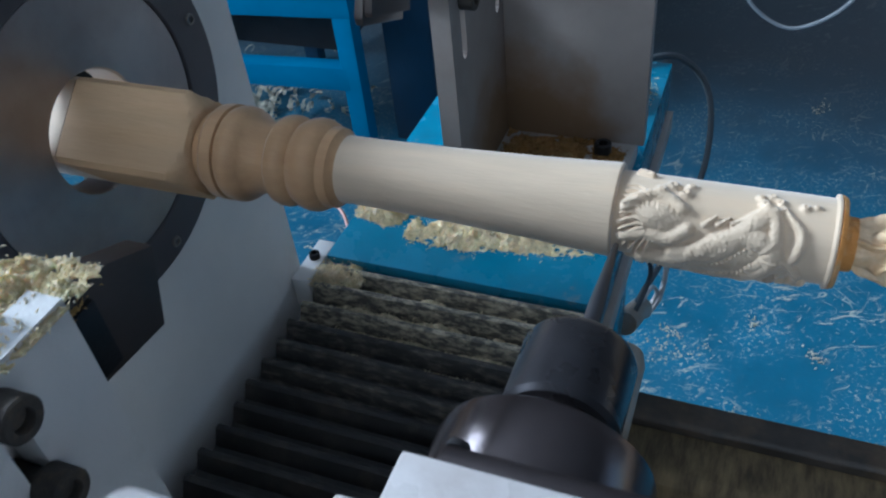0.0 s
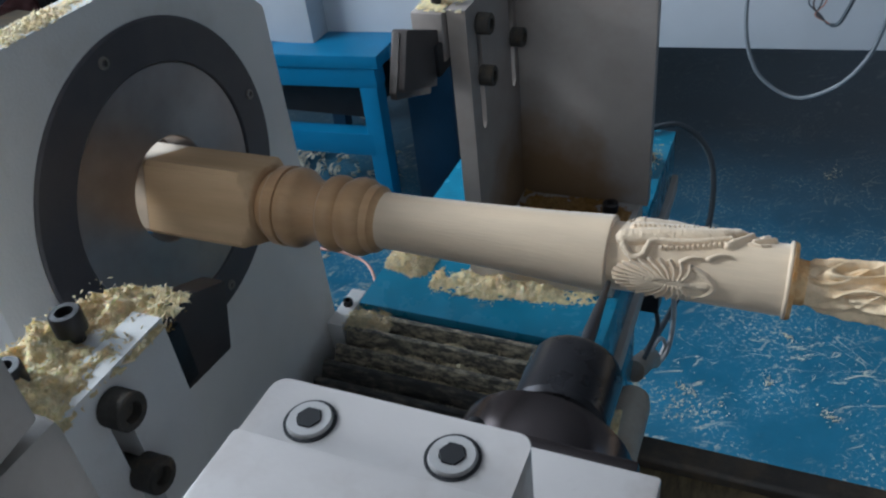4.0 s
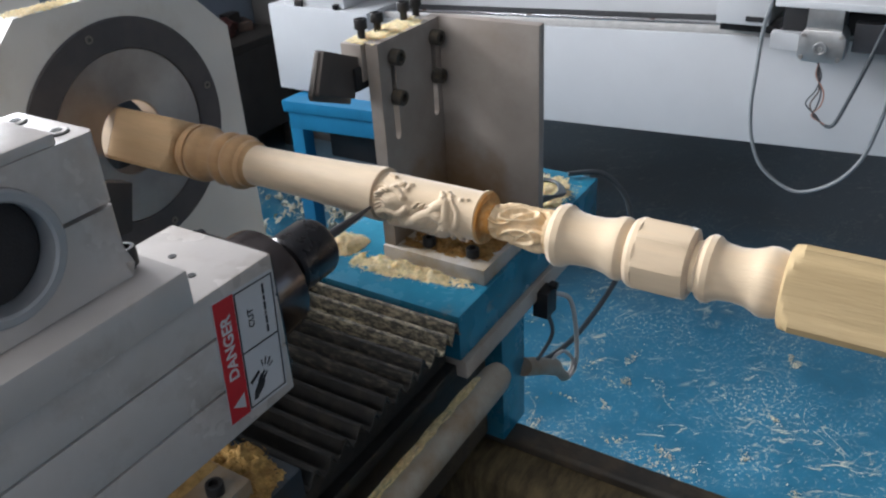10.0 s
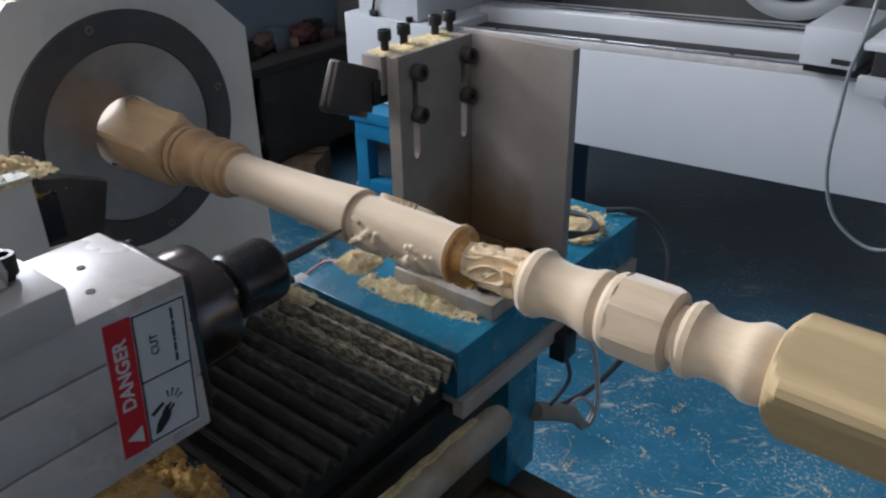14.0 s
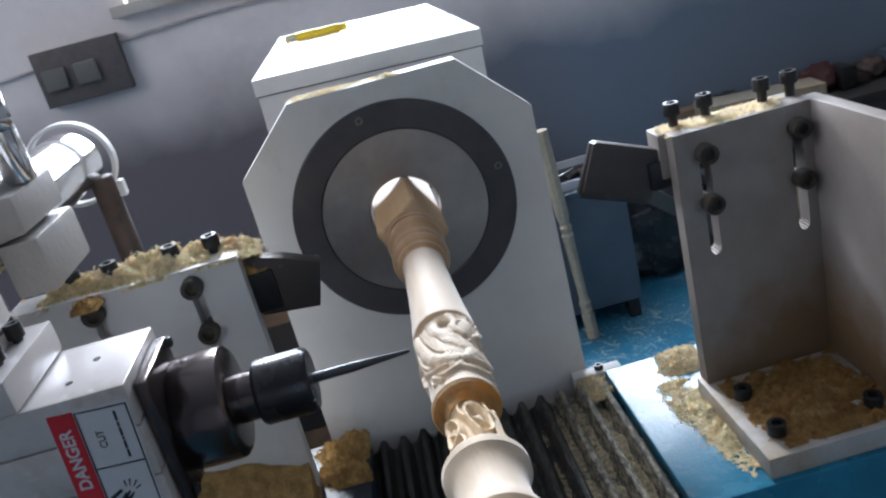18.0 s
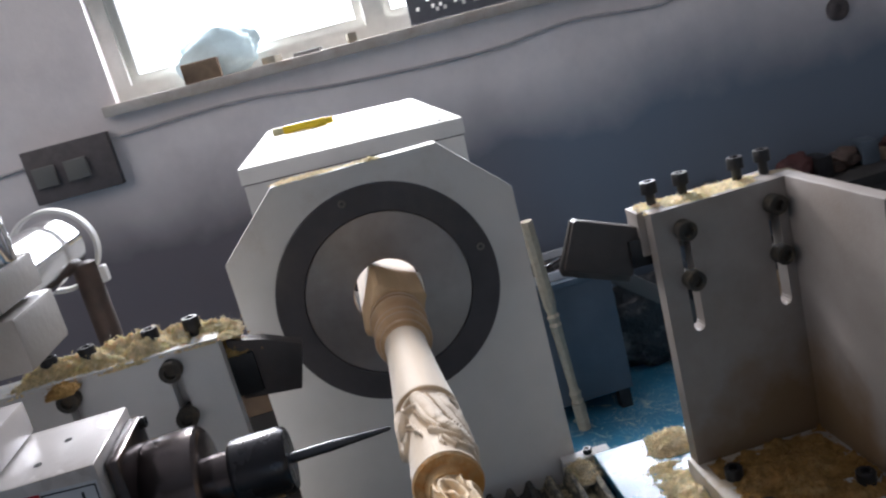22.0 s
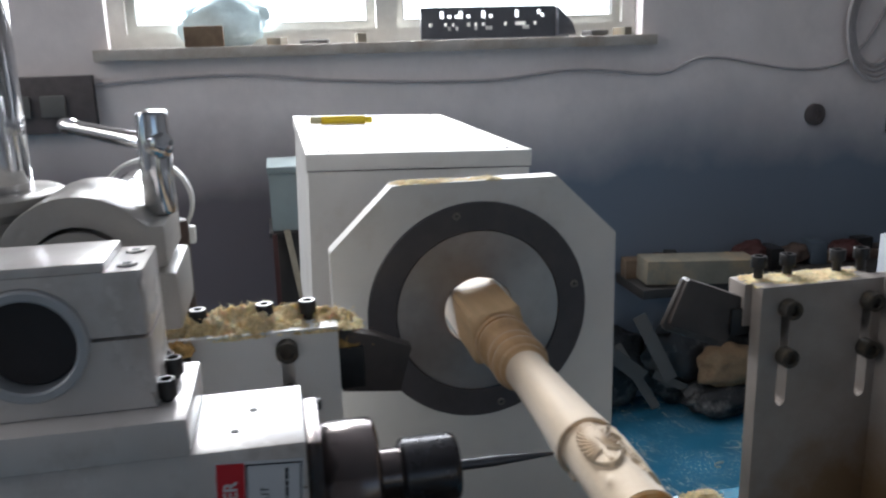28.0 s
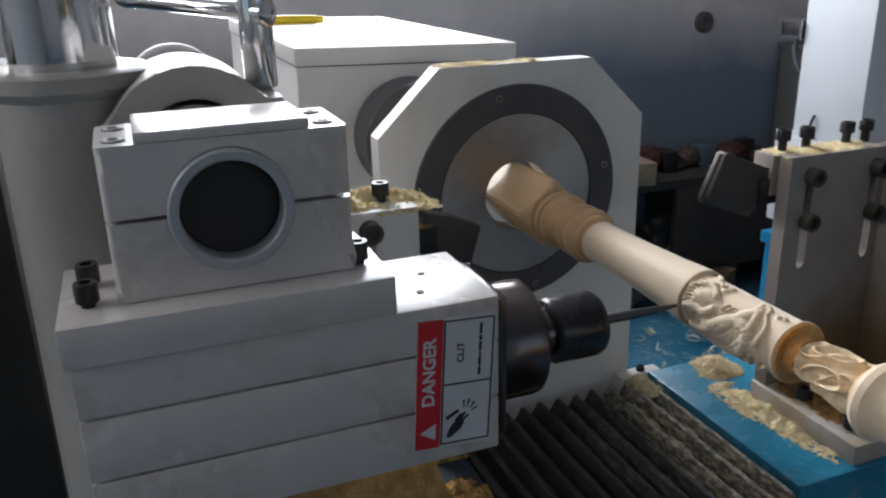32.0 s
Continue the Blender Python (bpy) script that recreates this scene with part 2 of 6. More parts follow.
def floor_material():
    """Worn blue paint: pale smears and specks of dust in drifts, shade by the second machine put in as grey."""
    m = mat("worn_blue_floor_paint", (0.027, 0.155, 0.26), 0.34, vary=0.22, scale=5, bump=0.15, fine=120, stain=(0.028, 0.15, 0.25), stain_scale=2.2, stain_cut=(0.45, 0.75), rough_vary=0.12)
    t = m.node_tree
    b = t.nodes["Principled BSDF"]
    src = b.inputs["Base Color"].links[0].from_socket
    co = [n for n in t.nodes if n.type == "TEX_COORD"][0]

    def op(kind, a, c):
        o = t.nodes.new("ShaderNodeMath")
        o.operation = kind
        for k, v in enumerate((a, c)):
            if hasattr(v, "links"):
                t.links.new(v, o.inputs[k])
            else:
                o.inputs[k].default_value = v
        return o.outputs[0]

    def noise_at(sc, detail, rough_n, warp=0.0, squash=(1, 1, 1), turn=0.0):
        mp = t.nodes.new("ShaderNodeMapping")
        mp.vector_type = "TEXTURE"
        mp.inputs["Scale"].default_value, mp.inputs["Rotation"].default_value = squash, (0, 0, radians(turn))
        t.links.new(co.outputs["Object"], mp.inputs[0])
        n = t.nodes.new("ShaderNodeTexNoise")
        n.inputs["Scale"].default_value, n.inputs["Detail"].default_value, n.inputs["Roughness"].default_value, n.inputs["Distortion"].default_value = sc, detail, rough_n, warp
        t.links.new(mp.outputs[0], n.inputs["Vector"])
        return n.outputs[0]

    def cut(src_n, lo, hi, top=1.0):
        r = t.nodes.new("ShaderNodeMapRange")
        r.inputs[1].default_value, r.inputs[2].default_value, r.inputs[4].default_value = lo, hi, top
        t.links.new(src_n, r.inputs[0])
        return r.outputs[0]

    drift = noise_at(3.2, 3, 0.6)
    where = cut(drift, 0.42, 0.58)
    fac = op("MULTIPLY", cut(noise_at(26, 5, 0.75, 1.4, (2.6, 1, 1), 25), 0.58, 0.635, 0.85), where)
    fac = op("MAXIMUM", fac, op("MULTIPLY", cut(noise_at(22, 5, 0.75, 1.6, (1, 2.8, 1), -20), 0.595, 0.65, 0.8), cut(drift, 0.42, 0.57)))
    fac = op("MAXIMUM", fac, op("MULTIPLY", cut(noise_at(105, 4, 0.7), 0.56, 0.62, 0.9), cut(noise_at(5, 4, 0.6), 0.44, 0.60)))
    fac = op("MAXIMUM", fac, cut(noise_at(60, 4, 0.8), 0.66, 0.70, 0.6))
    # a few long scrapes
    long = noise_at(4.2, 2, 0.5, 0.7)
    line = op("LESS_THAN", op("ABSOLUTE", op("SUBTRACT", long, 0.5), 0), 0.0028)
    fac = op("MAXIMUM", fac, op("MULTIPLY", op("MULTIPLY", line, cut(noise_at(2.6, 2, 0.5), 0.50, 0.56)), cut(noise_at(40, 3, 0.7), 0.40, 0.55, 0.6)))
    # shade and dull reflection under the second machine, put into the colour as grey
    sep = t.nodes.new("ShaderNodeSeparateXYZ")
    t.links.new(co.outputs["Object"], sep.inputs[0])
    shade_zone = cut(op("ADD", sep.outputs[1], op("MULTIPLY", drift, 0.35)), 1.08, 1.85, 0.85)
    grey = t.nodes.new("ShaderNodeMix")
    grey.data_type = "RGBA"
    t.links.new(shade_zone, grey.inputs[0])
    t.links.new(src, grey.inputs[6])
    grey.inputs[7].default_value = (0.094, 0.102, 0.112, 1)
    x = t.nodes.new("ShaderNodeMix")
    x.data_type = "RGBA"
    t.links.new(op("MULTIPLY", fac, op("SUBTRACT", 1.0, op("MULTIPLY", shade_zone, 0.9))), x.inputs[0])
    t.links.new(grey.outputs[2], x.inputs[6])
    x.inputs[7].default_value = (0.54, 0.53, 0.43, 1)
    t.links.new(x.outputs[2], b.inputs["Base Color"])
    return m


def wall_material():
    """White wash above, blue paint below with an uneven sprayed edge."""
    m = mat("two_tone_wall_paint", (0.74, 0.67, 0.655), 0.8, vary=0.07, scale=3, bump=0.3, fine=60, stain=(0.56, 0.50, 0.50), stain_scale=1.6, stain_cut=(0.45, 0.75))
    t = m.node_tree
    b = t.nodes["Principled BSDF"]
    src = b.inputs["Base Color"].links[0].from_socket
    co = [n for n in t.nodes if n.type == "TEX_COORD"][0]
    sep = t.nodes.new("ShaderNodeSeparateXYZ")
    t.links.new(co.outputs["Object"], sep.inputs[0])
    n = t.nodes.new("ShaderNodeTexNoise")
    n.inputs["Scale"].default_value, n.inputs["Detail"].default_value = 2.5, 5
    t.links.new(co.outputs["Object"], n.inputs["Vector"])
    ad = t.nodes.new("ShaderNodeMath")
    ad.operation = "MULTIPLY_ADD"
    ad.inputs[1].default_value = 0.28
    t.links.new(n.outputs[0], ad.inputs[0])
    t.links.new(sep.outputs[2], ad.inputs[2])
    r = t.nodes.new("ShaderNodeMapRange")
    r.inputs[1].default_value, r.inputs[2].default_value = 0.98, 1.28
    t.links.new(ad.outputs[0], r.inputs[0])
    x = t.nodes.new("ShaderNodeMix")
    x.data_type = "RGBA"
    t.links.new(r.outputs[0], x.inputs[0])
    # the lower coat is dull mauve at one end and blue at the other
    along = t.nodes.new("ShaderNodeMapRange")
    along.inputs[1].default_value, along.inputs[2].default_value = 0.15, 0.75
    t.links.new(sep.outputs[1], along.inputs[0])
    low = t.nodes.new("ShaderNodeMix")
    low.data_type = "RGBA"
    low.inputs[6].default_value, low.inputs[7].default_value = (0.150, 0.130, 0.142, 1), (0.158, 0.188, 0.240, 1)
    t.links.new(along.outputs[0], low.inputs[0])
    t.links.new(low.outputs[2], x.inputs[6])
    t.links.new(src, x.inputs[7])
    t.links.new(x.outputs[2], b.inputs["Base Color"])
    return m


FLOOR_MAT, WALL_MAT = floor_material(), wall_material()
GREY_WALL = mat("grey_plaster", (0.46, 0.455, 0.465), 0.85, vary=0.08, scale=3, bump=0.2, fine=60)
glow = bpy.data.materials.new("bright_overcast_sky")
glow.use_nodes = True
gb = glow.node_tree.nodes["Principled BSDF"]
gb.inputs["Emission Color"].default_value, gb.inputs["Emission Strength"].default_value = (0.95, 0.98, 1.0, 1), 3.0


# ---- mesh helpers, all in metres and world places ----
def thing(name, at, label, category, group="", kind=""):
    ob = new(name)
    ob.location = at
    ob.empty_display_size = 0.02
    return tagged(ob, label, category, group, kind)


HOME = {}


def part(name, bm, material, parent=None, label="", smooth=35):
    """Links a bmesh that is drawn in world places as one mesh under its thing."""
    me = bpy.data.meshes.new(name)
    home = Vector((0, 0, 0))
    if parent is not None:
        home = HOME.get(parent.name, parent.location.copy())
    bmesh.ops.translate(bm, verts=bm.verts, vec=-home)
    bm.to_mesh(me)
    bm.free()
    me.materials.append(material)
    if smooth:
        me.polygons.foreach_set("use_smooth", [True] * len(me.polygons))
        me.set_sharp_from_angle(angle=radians(smooth))
    ob = new(name, me)
    if parent is not None:
        ob.parent = parent
        HOME[ob.name] = home
    if label:
        ob["label"] = label
    return ob


def single(name, bm, material, at, label, category, group="", kind="", smooth=35):
    """A thing of one mesh, with its origin at the given place."""
    me = bpy.data.meshes.new(name)
    bmesh.ops.translate(bm, verts=bm.verts, vec=-Vector(at))
    bm.to_mesh(me)
    bm.free()
    me.materials.append(material)
    if smooth:
        me.polygons.foreach_set("use_smooth", [True] * len(me.polygons))
        me.set_sharp_from_angle(angle=radians(smooth))
    ob = new(name, me)
    ob.location = at
    return tagged(ob, label, category, group, kind)


def box(x0, x1, y0, y1, z0, z1, bevel=0.0015, bm=None, m=None):
    bm = bm or bmesh.new()
    vs = bmesh.ops.create_cube(bm, size=1)["verts"]
    for v in vs:
        v.co = Vector((x0 + (v.co.x + 0.5) * (x1 - x0), y0 + (v.co.y + 0.5) * (y1 - y0), z0 + (v.co.z + 0.5) * (z1 - z0)))
    if bevel:
        es = {e for v in vs for e in v.link_edges}
        got = bmesh.ops.bevel(bm, geom=list(es), offset=bevel, segments=2, affect="EDGES", profile=0.6)
        vs = list({v for f in got["faces"] for v in f.verts} | {v for v in vs if v.is_valid})
    if m is not None:
        bmesh.ops.transform(bm, matrix=m, verts=vs)
    return bm


def prism(outline, axis, a, b, bevel=0.0015, bm=None):
    """An outline (two coordinates a point) pushed along an axis from a to b."""
    bm = bm or bmesh.new()

    def place(u, v, w):
        return {"x": (w, u, v), "y": (u, w, v), "z": (u, v, w)}[axis]
    lo = [bm.verts.new(place(u, v, a)) for u, v in outline]
    hi = [bm.verts.new(place(u, v, b)) for u, v in outline]
    n = len(outline)
    fs = [bm.faces.new(lo[::-1]), bm.faces.new(hi)]
    for i in range(n):
        fs.append(bm.faces.new((lo[i], lo[(i + 1) % n], hi[(i + 1) % n], hi[i])))
    bmesh.ops.recalc_face_normals(bm, faces=fs)
    if bevel:
        es = {e for f in fs for e in f.edges}
        bmesh.ops.bevel(bm, geom=list(es), offset=bevel, segments=2, affect="EDGES", profile=0.6)
    return bm


def lathe(profile, axis, centre, seg=48, bm=None, caps=True):
    """Rings of (place along the axis, radius), turned round it."""
    bm = bm or bmesh.new()
    rings = []
    for w, r in profile:
        ring = []
        for k in range(seg):
            a = 2 * math.pi * k / seg
            u, v = r * math.cos(a), r * math.sin(a)
            p = {"x": (w, u, v), "y": (v, w, u), "z": (u, v, w)}[axis]
            ring.append(bm.verts.new(Vector(centre) + Vector(p)))
        rings.append(ring)
    fs = []
    for a, b in zip(rings, rings[1:]):
        for k in range(seg):
            fs.append(bm.faces.new((a[k], a[(k + 1) % seg], b[(k + 1) % seg], b[k])))
    if caps:
        fs += [bm.faces.new(rings[0][::-1]), bm.faces.new(rings[-1])]
    bmesh.ops.recalc_face_normals(bm, faces=fs)
    return bm


def rounded(w0, w1, r, c=0.0015):
    """The profile of a rod with softened ends."""
    s = 1 if w1 > w0 else -1
    return [(w0, r - c), (w0 + s * c * 0.3, r - c * 0.3), (w0 + s * c, r), (w1 - s * c, r), (w1 - s * c * 0.3, r - c * 0.3), (w1, r - c)]


def tube(points, r, seg=8, steps=6, bm=None):
    """A cable or rod along a smooth line through the points."""
    bm = bm or bmesh.new()
    ps = [Vector(p) for p in points]
    line = []
    for i in range(len(ps) - 1):
        p0, p1, p2, p3 = ps[max(i - 1, 0)], ps[i], ps[i + 1], ps[min(i + 2, len(ps) - 1)]
        for k in range(steps):
            t = k / steps
            line.append(0.5 * ((2 * p1) + (p2 - p0) * t + (2 * p0 - 5 * p1 + 4 * p2 - p3) * t * t + (3 * p1 - p0 - 3 * p2 + p3) * t ** 3))
    line.append(ps[-1])
    rings, side = [], None
    for i, p in enumerate(line):
        d = (line[min(i + 1, len(line) - 1)] - line[max(i - 1, 0)]).normalized()
        side = (d.orthogonal() if side is None else side - d * side.dot(d)).normalized()
        up = d.cross(side)
        rings.append([bm.verts.new(p + side * (r * math.cos(2 * math.pi * k / seg)) + up * (r * math.sin(2 * math.pi * k / seg))) for k in range(seg)])
    for a, b in zip(rings, rings[1:]):
        for k in range(seg):
            bm.faces.new((a[k], a[(k + 1) % seg], b[(k + 1) % seg], b[k]))
    bm.faces.new(rings[0][::-1])
    bm.faces.new(rings[-1])
    return bm


def heap(x0, x1, y0, y1, z, height, seed, cells=40, edge=0.5, fall=None, crumbs=700):
    """A loose heap with an uneven outline: a height field closed underneath."""
    bm = bmesh.new()
    nx = max(4, int(cells * (x1 - x0) / max(x1 - x0, y1 - y0)))
    ny = max(4, int(cells * (y1 - y0) / max(x1 - x0, y1 - y0)))
    grid = {}
    for i in range(nx + 1):
        for j in range(ny + 1):
            u, v = i / nx * 2 - 1, j / ny * 2 - 1
            x, y = x0 + (x1 - x0) * i / nx, y0 + (y1 - y0) * j / ny
            n1 = noise.noise((x * 38 + seed, y * 38, seed * 3.1))
            n2 = noise.noise((x * 130, y * 130 + seed, seed))
            n3 = noise.noise((x * 420, y * 420 + seed, seed))
            rim = 1 - max(abs(u), abs(v)) ** 2 * (1 - edge) - (u * u + v * v) * edge * 0.75
            f = (rim + 0.75 * n1 + 0.4 * n2) * (fall(u, v) if fall else 1)
            h = height * (max(0.0, f) ** 1.4 * 0.7 + 0.16 * n3 * min(1, max(0, f) * 4))
            if h > 0.0003:
                grid[i, j] = bm.verts.new((x, y, z + h))
            else:
                grid[i, j] = None
    for i in range(nx):
        for j in range(ny):
            c = [grid[i, j], grid[i + 1, j], grid[i + 1, j + 1], grid[i, j + 1]]
            c = [v for v in c if v]
            if len(c) >= 3:
                bm.faces.new(c)
    loose = [v for v in bm.verts if not v.link_faces]
    bmesh.ops.delete(bm, geom=loose, context="VERTS")
    tops = [v.co.copy() for v in bm.verts]
    rim_edges = [e for e in bm.edges if len(e.link_faces) == 1]
    got = bmesh.ops.extrude_edge_only(bm, edges=rim_edges)
    for v in [g for g in got["geom"] if isinstance(g, bmesh.types.BMVert)]:
        v.co.z = z
    # loose flakes on top, and a few strewn round the foot
    dice = random.Random(int(seed * 10))
    for k in range(min(crumbs, 3 * len(tops))):
        p = dice.choice(tops) + Vector((dice.gauss(0, 0.0012), dice.gauss(0, 0.0012), 0.0002))
        if k % 6 == 0:
            p = dice.choice(tops) + Vector((dice.gauss(0, 0.007), dice.gauss(0, 0.007), 0))
            if not (x0 < p.x < x1 and y0 < p.y < y1):
                continue
            p.z = z + 0.0006 if (p - Vector((p.x, p.y, z))).z < 0.002 else p.z
        s = dice.uniform(0.0006, 0.0019)
        m = Matrix.Translation(p) @ pose(0, 0, 0, dice.gauss(0, 35), dice.gauss(0, 35), dice.random() * 360)
        q = [bm.verts.new(m @ Vector(c)) for c in ((-s, -s * 0.35, 0), (s, -s * 0.25, 0), (0.2 * s, s * 0.4, 0), (0, 0, s * 0.4))]
        for a, b, c in ((0, 2, 1), (0, 1, 3), (1, 2, 3), (2, 0, 3)):
            bm.faces.new((q[a], q[b], q[c]))
    return bm


def bank(x0, x1, y0, y1, z, height, seed):
    """Dust packed smooth against an upright plate at x0, sloping down to nothing at x1."""
    bm = bmesh.new()
    nx, ny = 22, 60
    grid = []
    for j in range(ny + 1):
        v = j / ny
        y = y0 + (y1 - y0) * v
        top = height * (0.55 + 0.45 * math.sin(math.pi * min(1, 0.15 + 0.9 * v))) * (1 + 0.18 * noise.noise((y * 30, seed, 0)))
        row = []
        for i in range(nx + 1):
            u = i / nx
            x = x0 + (x1 - x0) * u
            h = top * (1 - u) ** 2.2 + 0.0012 * noise.noise((x * 120, y * 120, seed)) * (1 - u) + 0.0006
            row.append(bm.verts.new((x, y, z + max(0.0002, h))))
        grid.append(row)
    for a, b in zip(grid, grid[1:]):
        for i in range(nx):
            bm.faces.new((a[i], a[i + 1], b[i + 1], b[i]))
    rim = [e for e in bm.edges if len(e.link_faces) == 1]
    got = bmesh.ops.extrude_edge_only(bm, edges=rim)
    for v in [g for g in got["geom"] if isinstance(g, bmesh.types.BMVert)]:
        v.co.z = z
    bmesh.ops.recalc_face_normals(bm, faces=bm.faces)
    return bm


def socket_bolt(name, at, axis, r=0.008, head=0.012, shank=0.012, parent=None, material=None):
    """A hexagon-socket cap screw; at is the head's top, axis the way from the head to the shank."""
    bm = bmesh.new()
    pro = [(0.004, 0.0), (0.004, r * 0.5), (0.0, r * 0.55), (0.0, r * 0.92), (0.0008, r), (head, r), (head, r * 0.6), (head + shank, r * 0.6)]
    rings = []
    for w, rr in pro:
        seg = 18
        rings.append([bm.verts.new((rr * math.cos(2 * math.pi * k / seg), rr * math.sin(2 * math.pi * k / seg), -w)) for k in range(seg)])
    for a, b in zip(rings, rings[1:]):
        for k in range(18):
            bm.faces.new((a[k], b[k], b[(k + 1) % 18], a[(k + 1) % 18]))
    bmesh.ops.remove_doubles(bm, verts=bm.verts, dist=1e-6)
    bmesh.ops.recalc_face_normals(bm, faces=bm.faces)
    turn = Vector((0, 0, -1)).rotation_difference(Vector(axis)).to_matrix().to_4x4()
    bmesh.ops.transform(bm, matrix=Matrix.Translation(at) @ turn, verts=bm.verts)
    return part(name, bm, material or BLACK, parent)


def plate_with_slots(axis, a, b, us, vs, holes, bm=None):
    """A plate cut on a grid of lines us, vs, with the cells named in holes left open through it."""
    bm = bm or bmesh.new()

    def place(u, v, w):
        return {"x": (w, u, v), "y": (u, w, v), "z": (u, v, w)}[axis]
    cache = {}

    def vert(i, j, w):
        if (i, j, w) not in cache:
            cache[i, j, w] = bm.verts.new(place(us[i], vs[j], w))
        return cache[i, j, w]
    cells = {(i, j) for i in range(len(us) - 1) for j in range(len(vs) - 1)} - set(holes)
    for i, j in cells:
        for w in (a, b):
            bm.faces.new([vert(p, q, w) for p, q in ((i, j), (i + 1, j), (i + 1, j + 1), (i, j + 1))])
        for di, dj, e in ((-1, 0, ((i, j), (i, j + 1))), (1, 0, ((i + 1, j), (i + 1, j + 1))), (0, -1, ((i, j), (i + 1, j))), (0, 1, ((i, j + 1), (i + 1, j + 1)))):
            if (i + di, j + dj) not in cells:
                bm.faces.new((vert(*e[0], a), vert(*e[1], a), vert(*e[1], b), vert(*e[0], b)))
    bmesh.ops.recalc_face_normals(bm, faces=bm.faces)
    return bm


def plate_with_bore(outline, centre, r, x0, x1, seg=96):
    """An upright plate across the lathe axis, with a round bore."""
    bm = bmesh.new()
    cy, cz = centre
    angles = sorted({round(2 * math.pi * k / seg, 5) for k in range(seg)} | {round(math.atan2(v - cz, u - cy) % (2 * math.pi), 5) for u, v in outline})
    outer, inner = [], []
    n = len(outline)
    for a in angles:
        d = (math.cos(a), math.sin(a))
        best = None
        for i in range(n):
            (u0, v0), (u1, v1) = outline[i], outline[(i + 1) % n]
            ex, ey = u1 - u0, v1 - v0
            den = d[0] * ey - d[1] * ex
            if abs(den) < 1e-12:
                continue
            s = ((u0 - cy) * ey - (v0 - cz) * ex) / den
            k = ((u0 - cy) * d[1] - (v0 - cz) * d[0]) / den
            if s > 0 and -1e-4 <= k <= 1.0001 and (best is None or s < best):
                best = s
        outer.append((cy + d[0] * best, cz + d[1] * best))
        inner.append((cy + d[0] * r, cz + d[1] * r))
    loops = [[bm.verts.new((x, u, v)) for u, v in pts] for x in (x0, x1) for pts in (outer, inner)]
    o0, i0, o1, i1 = loops
    m = len(angles)
    for k in range(m):
        j = (k + 1) % m
        bm.faces.new((o0[k], o0[j], i0[j], i0[k]))
        bm.faces.new((o1[k], i1[k], i1[j], o1[j]))
        bm.faces.new((o0[k], o1[k], o1[j], o0[j]))
        bm.faces.new((i0[k], i0[j], i1[j], i1[k]))
    bmesh.ops.recalc_face_normals(bm, faces=bm.faces)
    return bm


def annulus(x0, x1, r0, r1, centre, seg=96, c=0.001):
    """A flat ring across the lathe axis with softened edges."""
    return lathe([(x0, r0), (x0, r1), (x1 - c, r1), (x1, r1 - c), (x1, r0 + c), (x1 - c, r0), (x0, r0)], "x", centre, seg, caps=False)


# ---- the room ----
def room():
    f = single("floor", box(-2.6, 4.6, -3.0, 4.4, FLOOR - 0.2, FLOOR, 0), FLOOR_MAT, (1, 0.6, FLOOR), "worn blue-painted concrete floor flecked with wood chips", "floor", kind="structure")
    single("ceiling", box(-2.6, 4.6, -3.0, 4.4, 3.3, 3.5, 0), GREY_WALL, (1, 0.6, 3.3), "plain grey ceiling", "ceiling", kind="structure")
    wy0, wy1, wz0, wz1 = -0.66, 1.10, 1.34, 2.95
    west = plate_with_slots("x", -2.55, -2.3, [-3.0, wy0, wy1, 4.4], [FLOOR, wz0, wz1, 3.3], [(1, 1)])
    single("wall_west", west, WALL_MAT, (0, 0, 0), "wall painted dark blue below and grey white above", "wall", kind="structure", smooth=0)
    # openings in the south and east walls are added, out of view
    south = plate_with_slots("y", -3.0, -2.7, [-2.3, -0.3, 2.1, 4.3], [FLOOR, 1.35, 2.8, 3.3], [(1, 1)])
    single("wall_south", south, GREY_WALL, (0, -2.7, 0), "plain grey plaster wall", "wall", kind="structure", smooth=0)
    east = plate_with_slots("x", 4.3, 4.6, [-3.0, 0.2, 3.0, 4.4], [FLOOR, 2.9, 3.3], [(1, 0)])
    single("wall_east", east, GREY_WALL, (4.3, 0, 0), "plain grey plaster wall, out of view, with an added doorway", "wall", kind="structure", smooth=0)
    single("wall_north", box(-2.3, 4.3, 4.1, 4.4, FLOOR, 3.3, 0), GREY_WALL, (0, 4.1, 0), "plain grey plaster wall", "wall", kind="structure")
    single("backdrop", box(-5.0, -4.98, -3.5, 4.5, 0.2, 3.1, 0), glow, (-5, 0, 2), "bright overcast sky outside the window", "sky", kind="structure")
    w = thing("window_1", (-2.4, 0.22, wz0), "white aluminium sliding window with two panes", "window", kind="structure")
    t = 0.05
    part("window_frame", plate_with_slots("x", -2.44, -2.36, [wy0, wy0 + t, 0.18, 0.25, wy1 - t, wy1], [wz0, wz0 + t, wz1 - t, wz1], [(1, 1), (3, 1)]), ALU_FRAME, w, smooth=0)
    part("window_sill", box(-2.36, -2.26, wy0 - 0.04, wy1 + 0.04, wz0 - 0.03, wz0 + 0.005, 0.003), WHITE_DIRTY, w)
    for y0, y1 in ((wy0 + t, 0.18), (0.25, wy1 - t)):
        s = 0.028
        part("sash", plate_with_slots("x", -2.415, -2.385, [y0, y0 + s, y1 - s, y1], [wz0 + t, wz0 + t + s, wz1 - t - s, wz1 - t], [(1, 1)]), ALU_FRAME, w, smooth=0)


ALU_FRAME = mat("pale_window_frame", (0.62, 0.60, 0.55), 0.4, vary=0.05, bump=0.05)
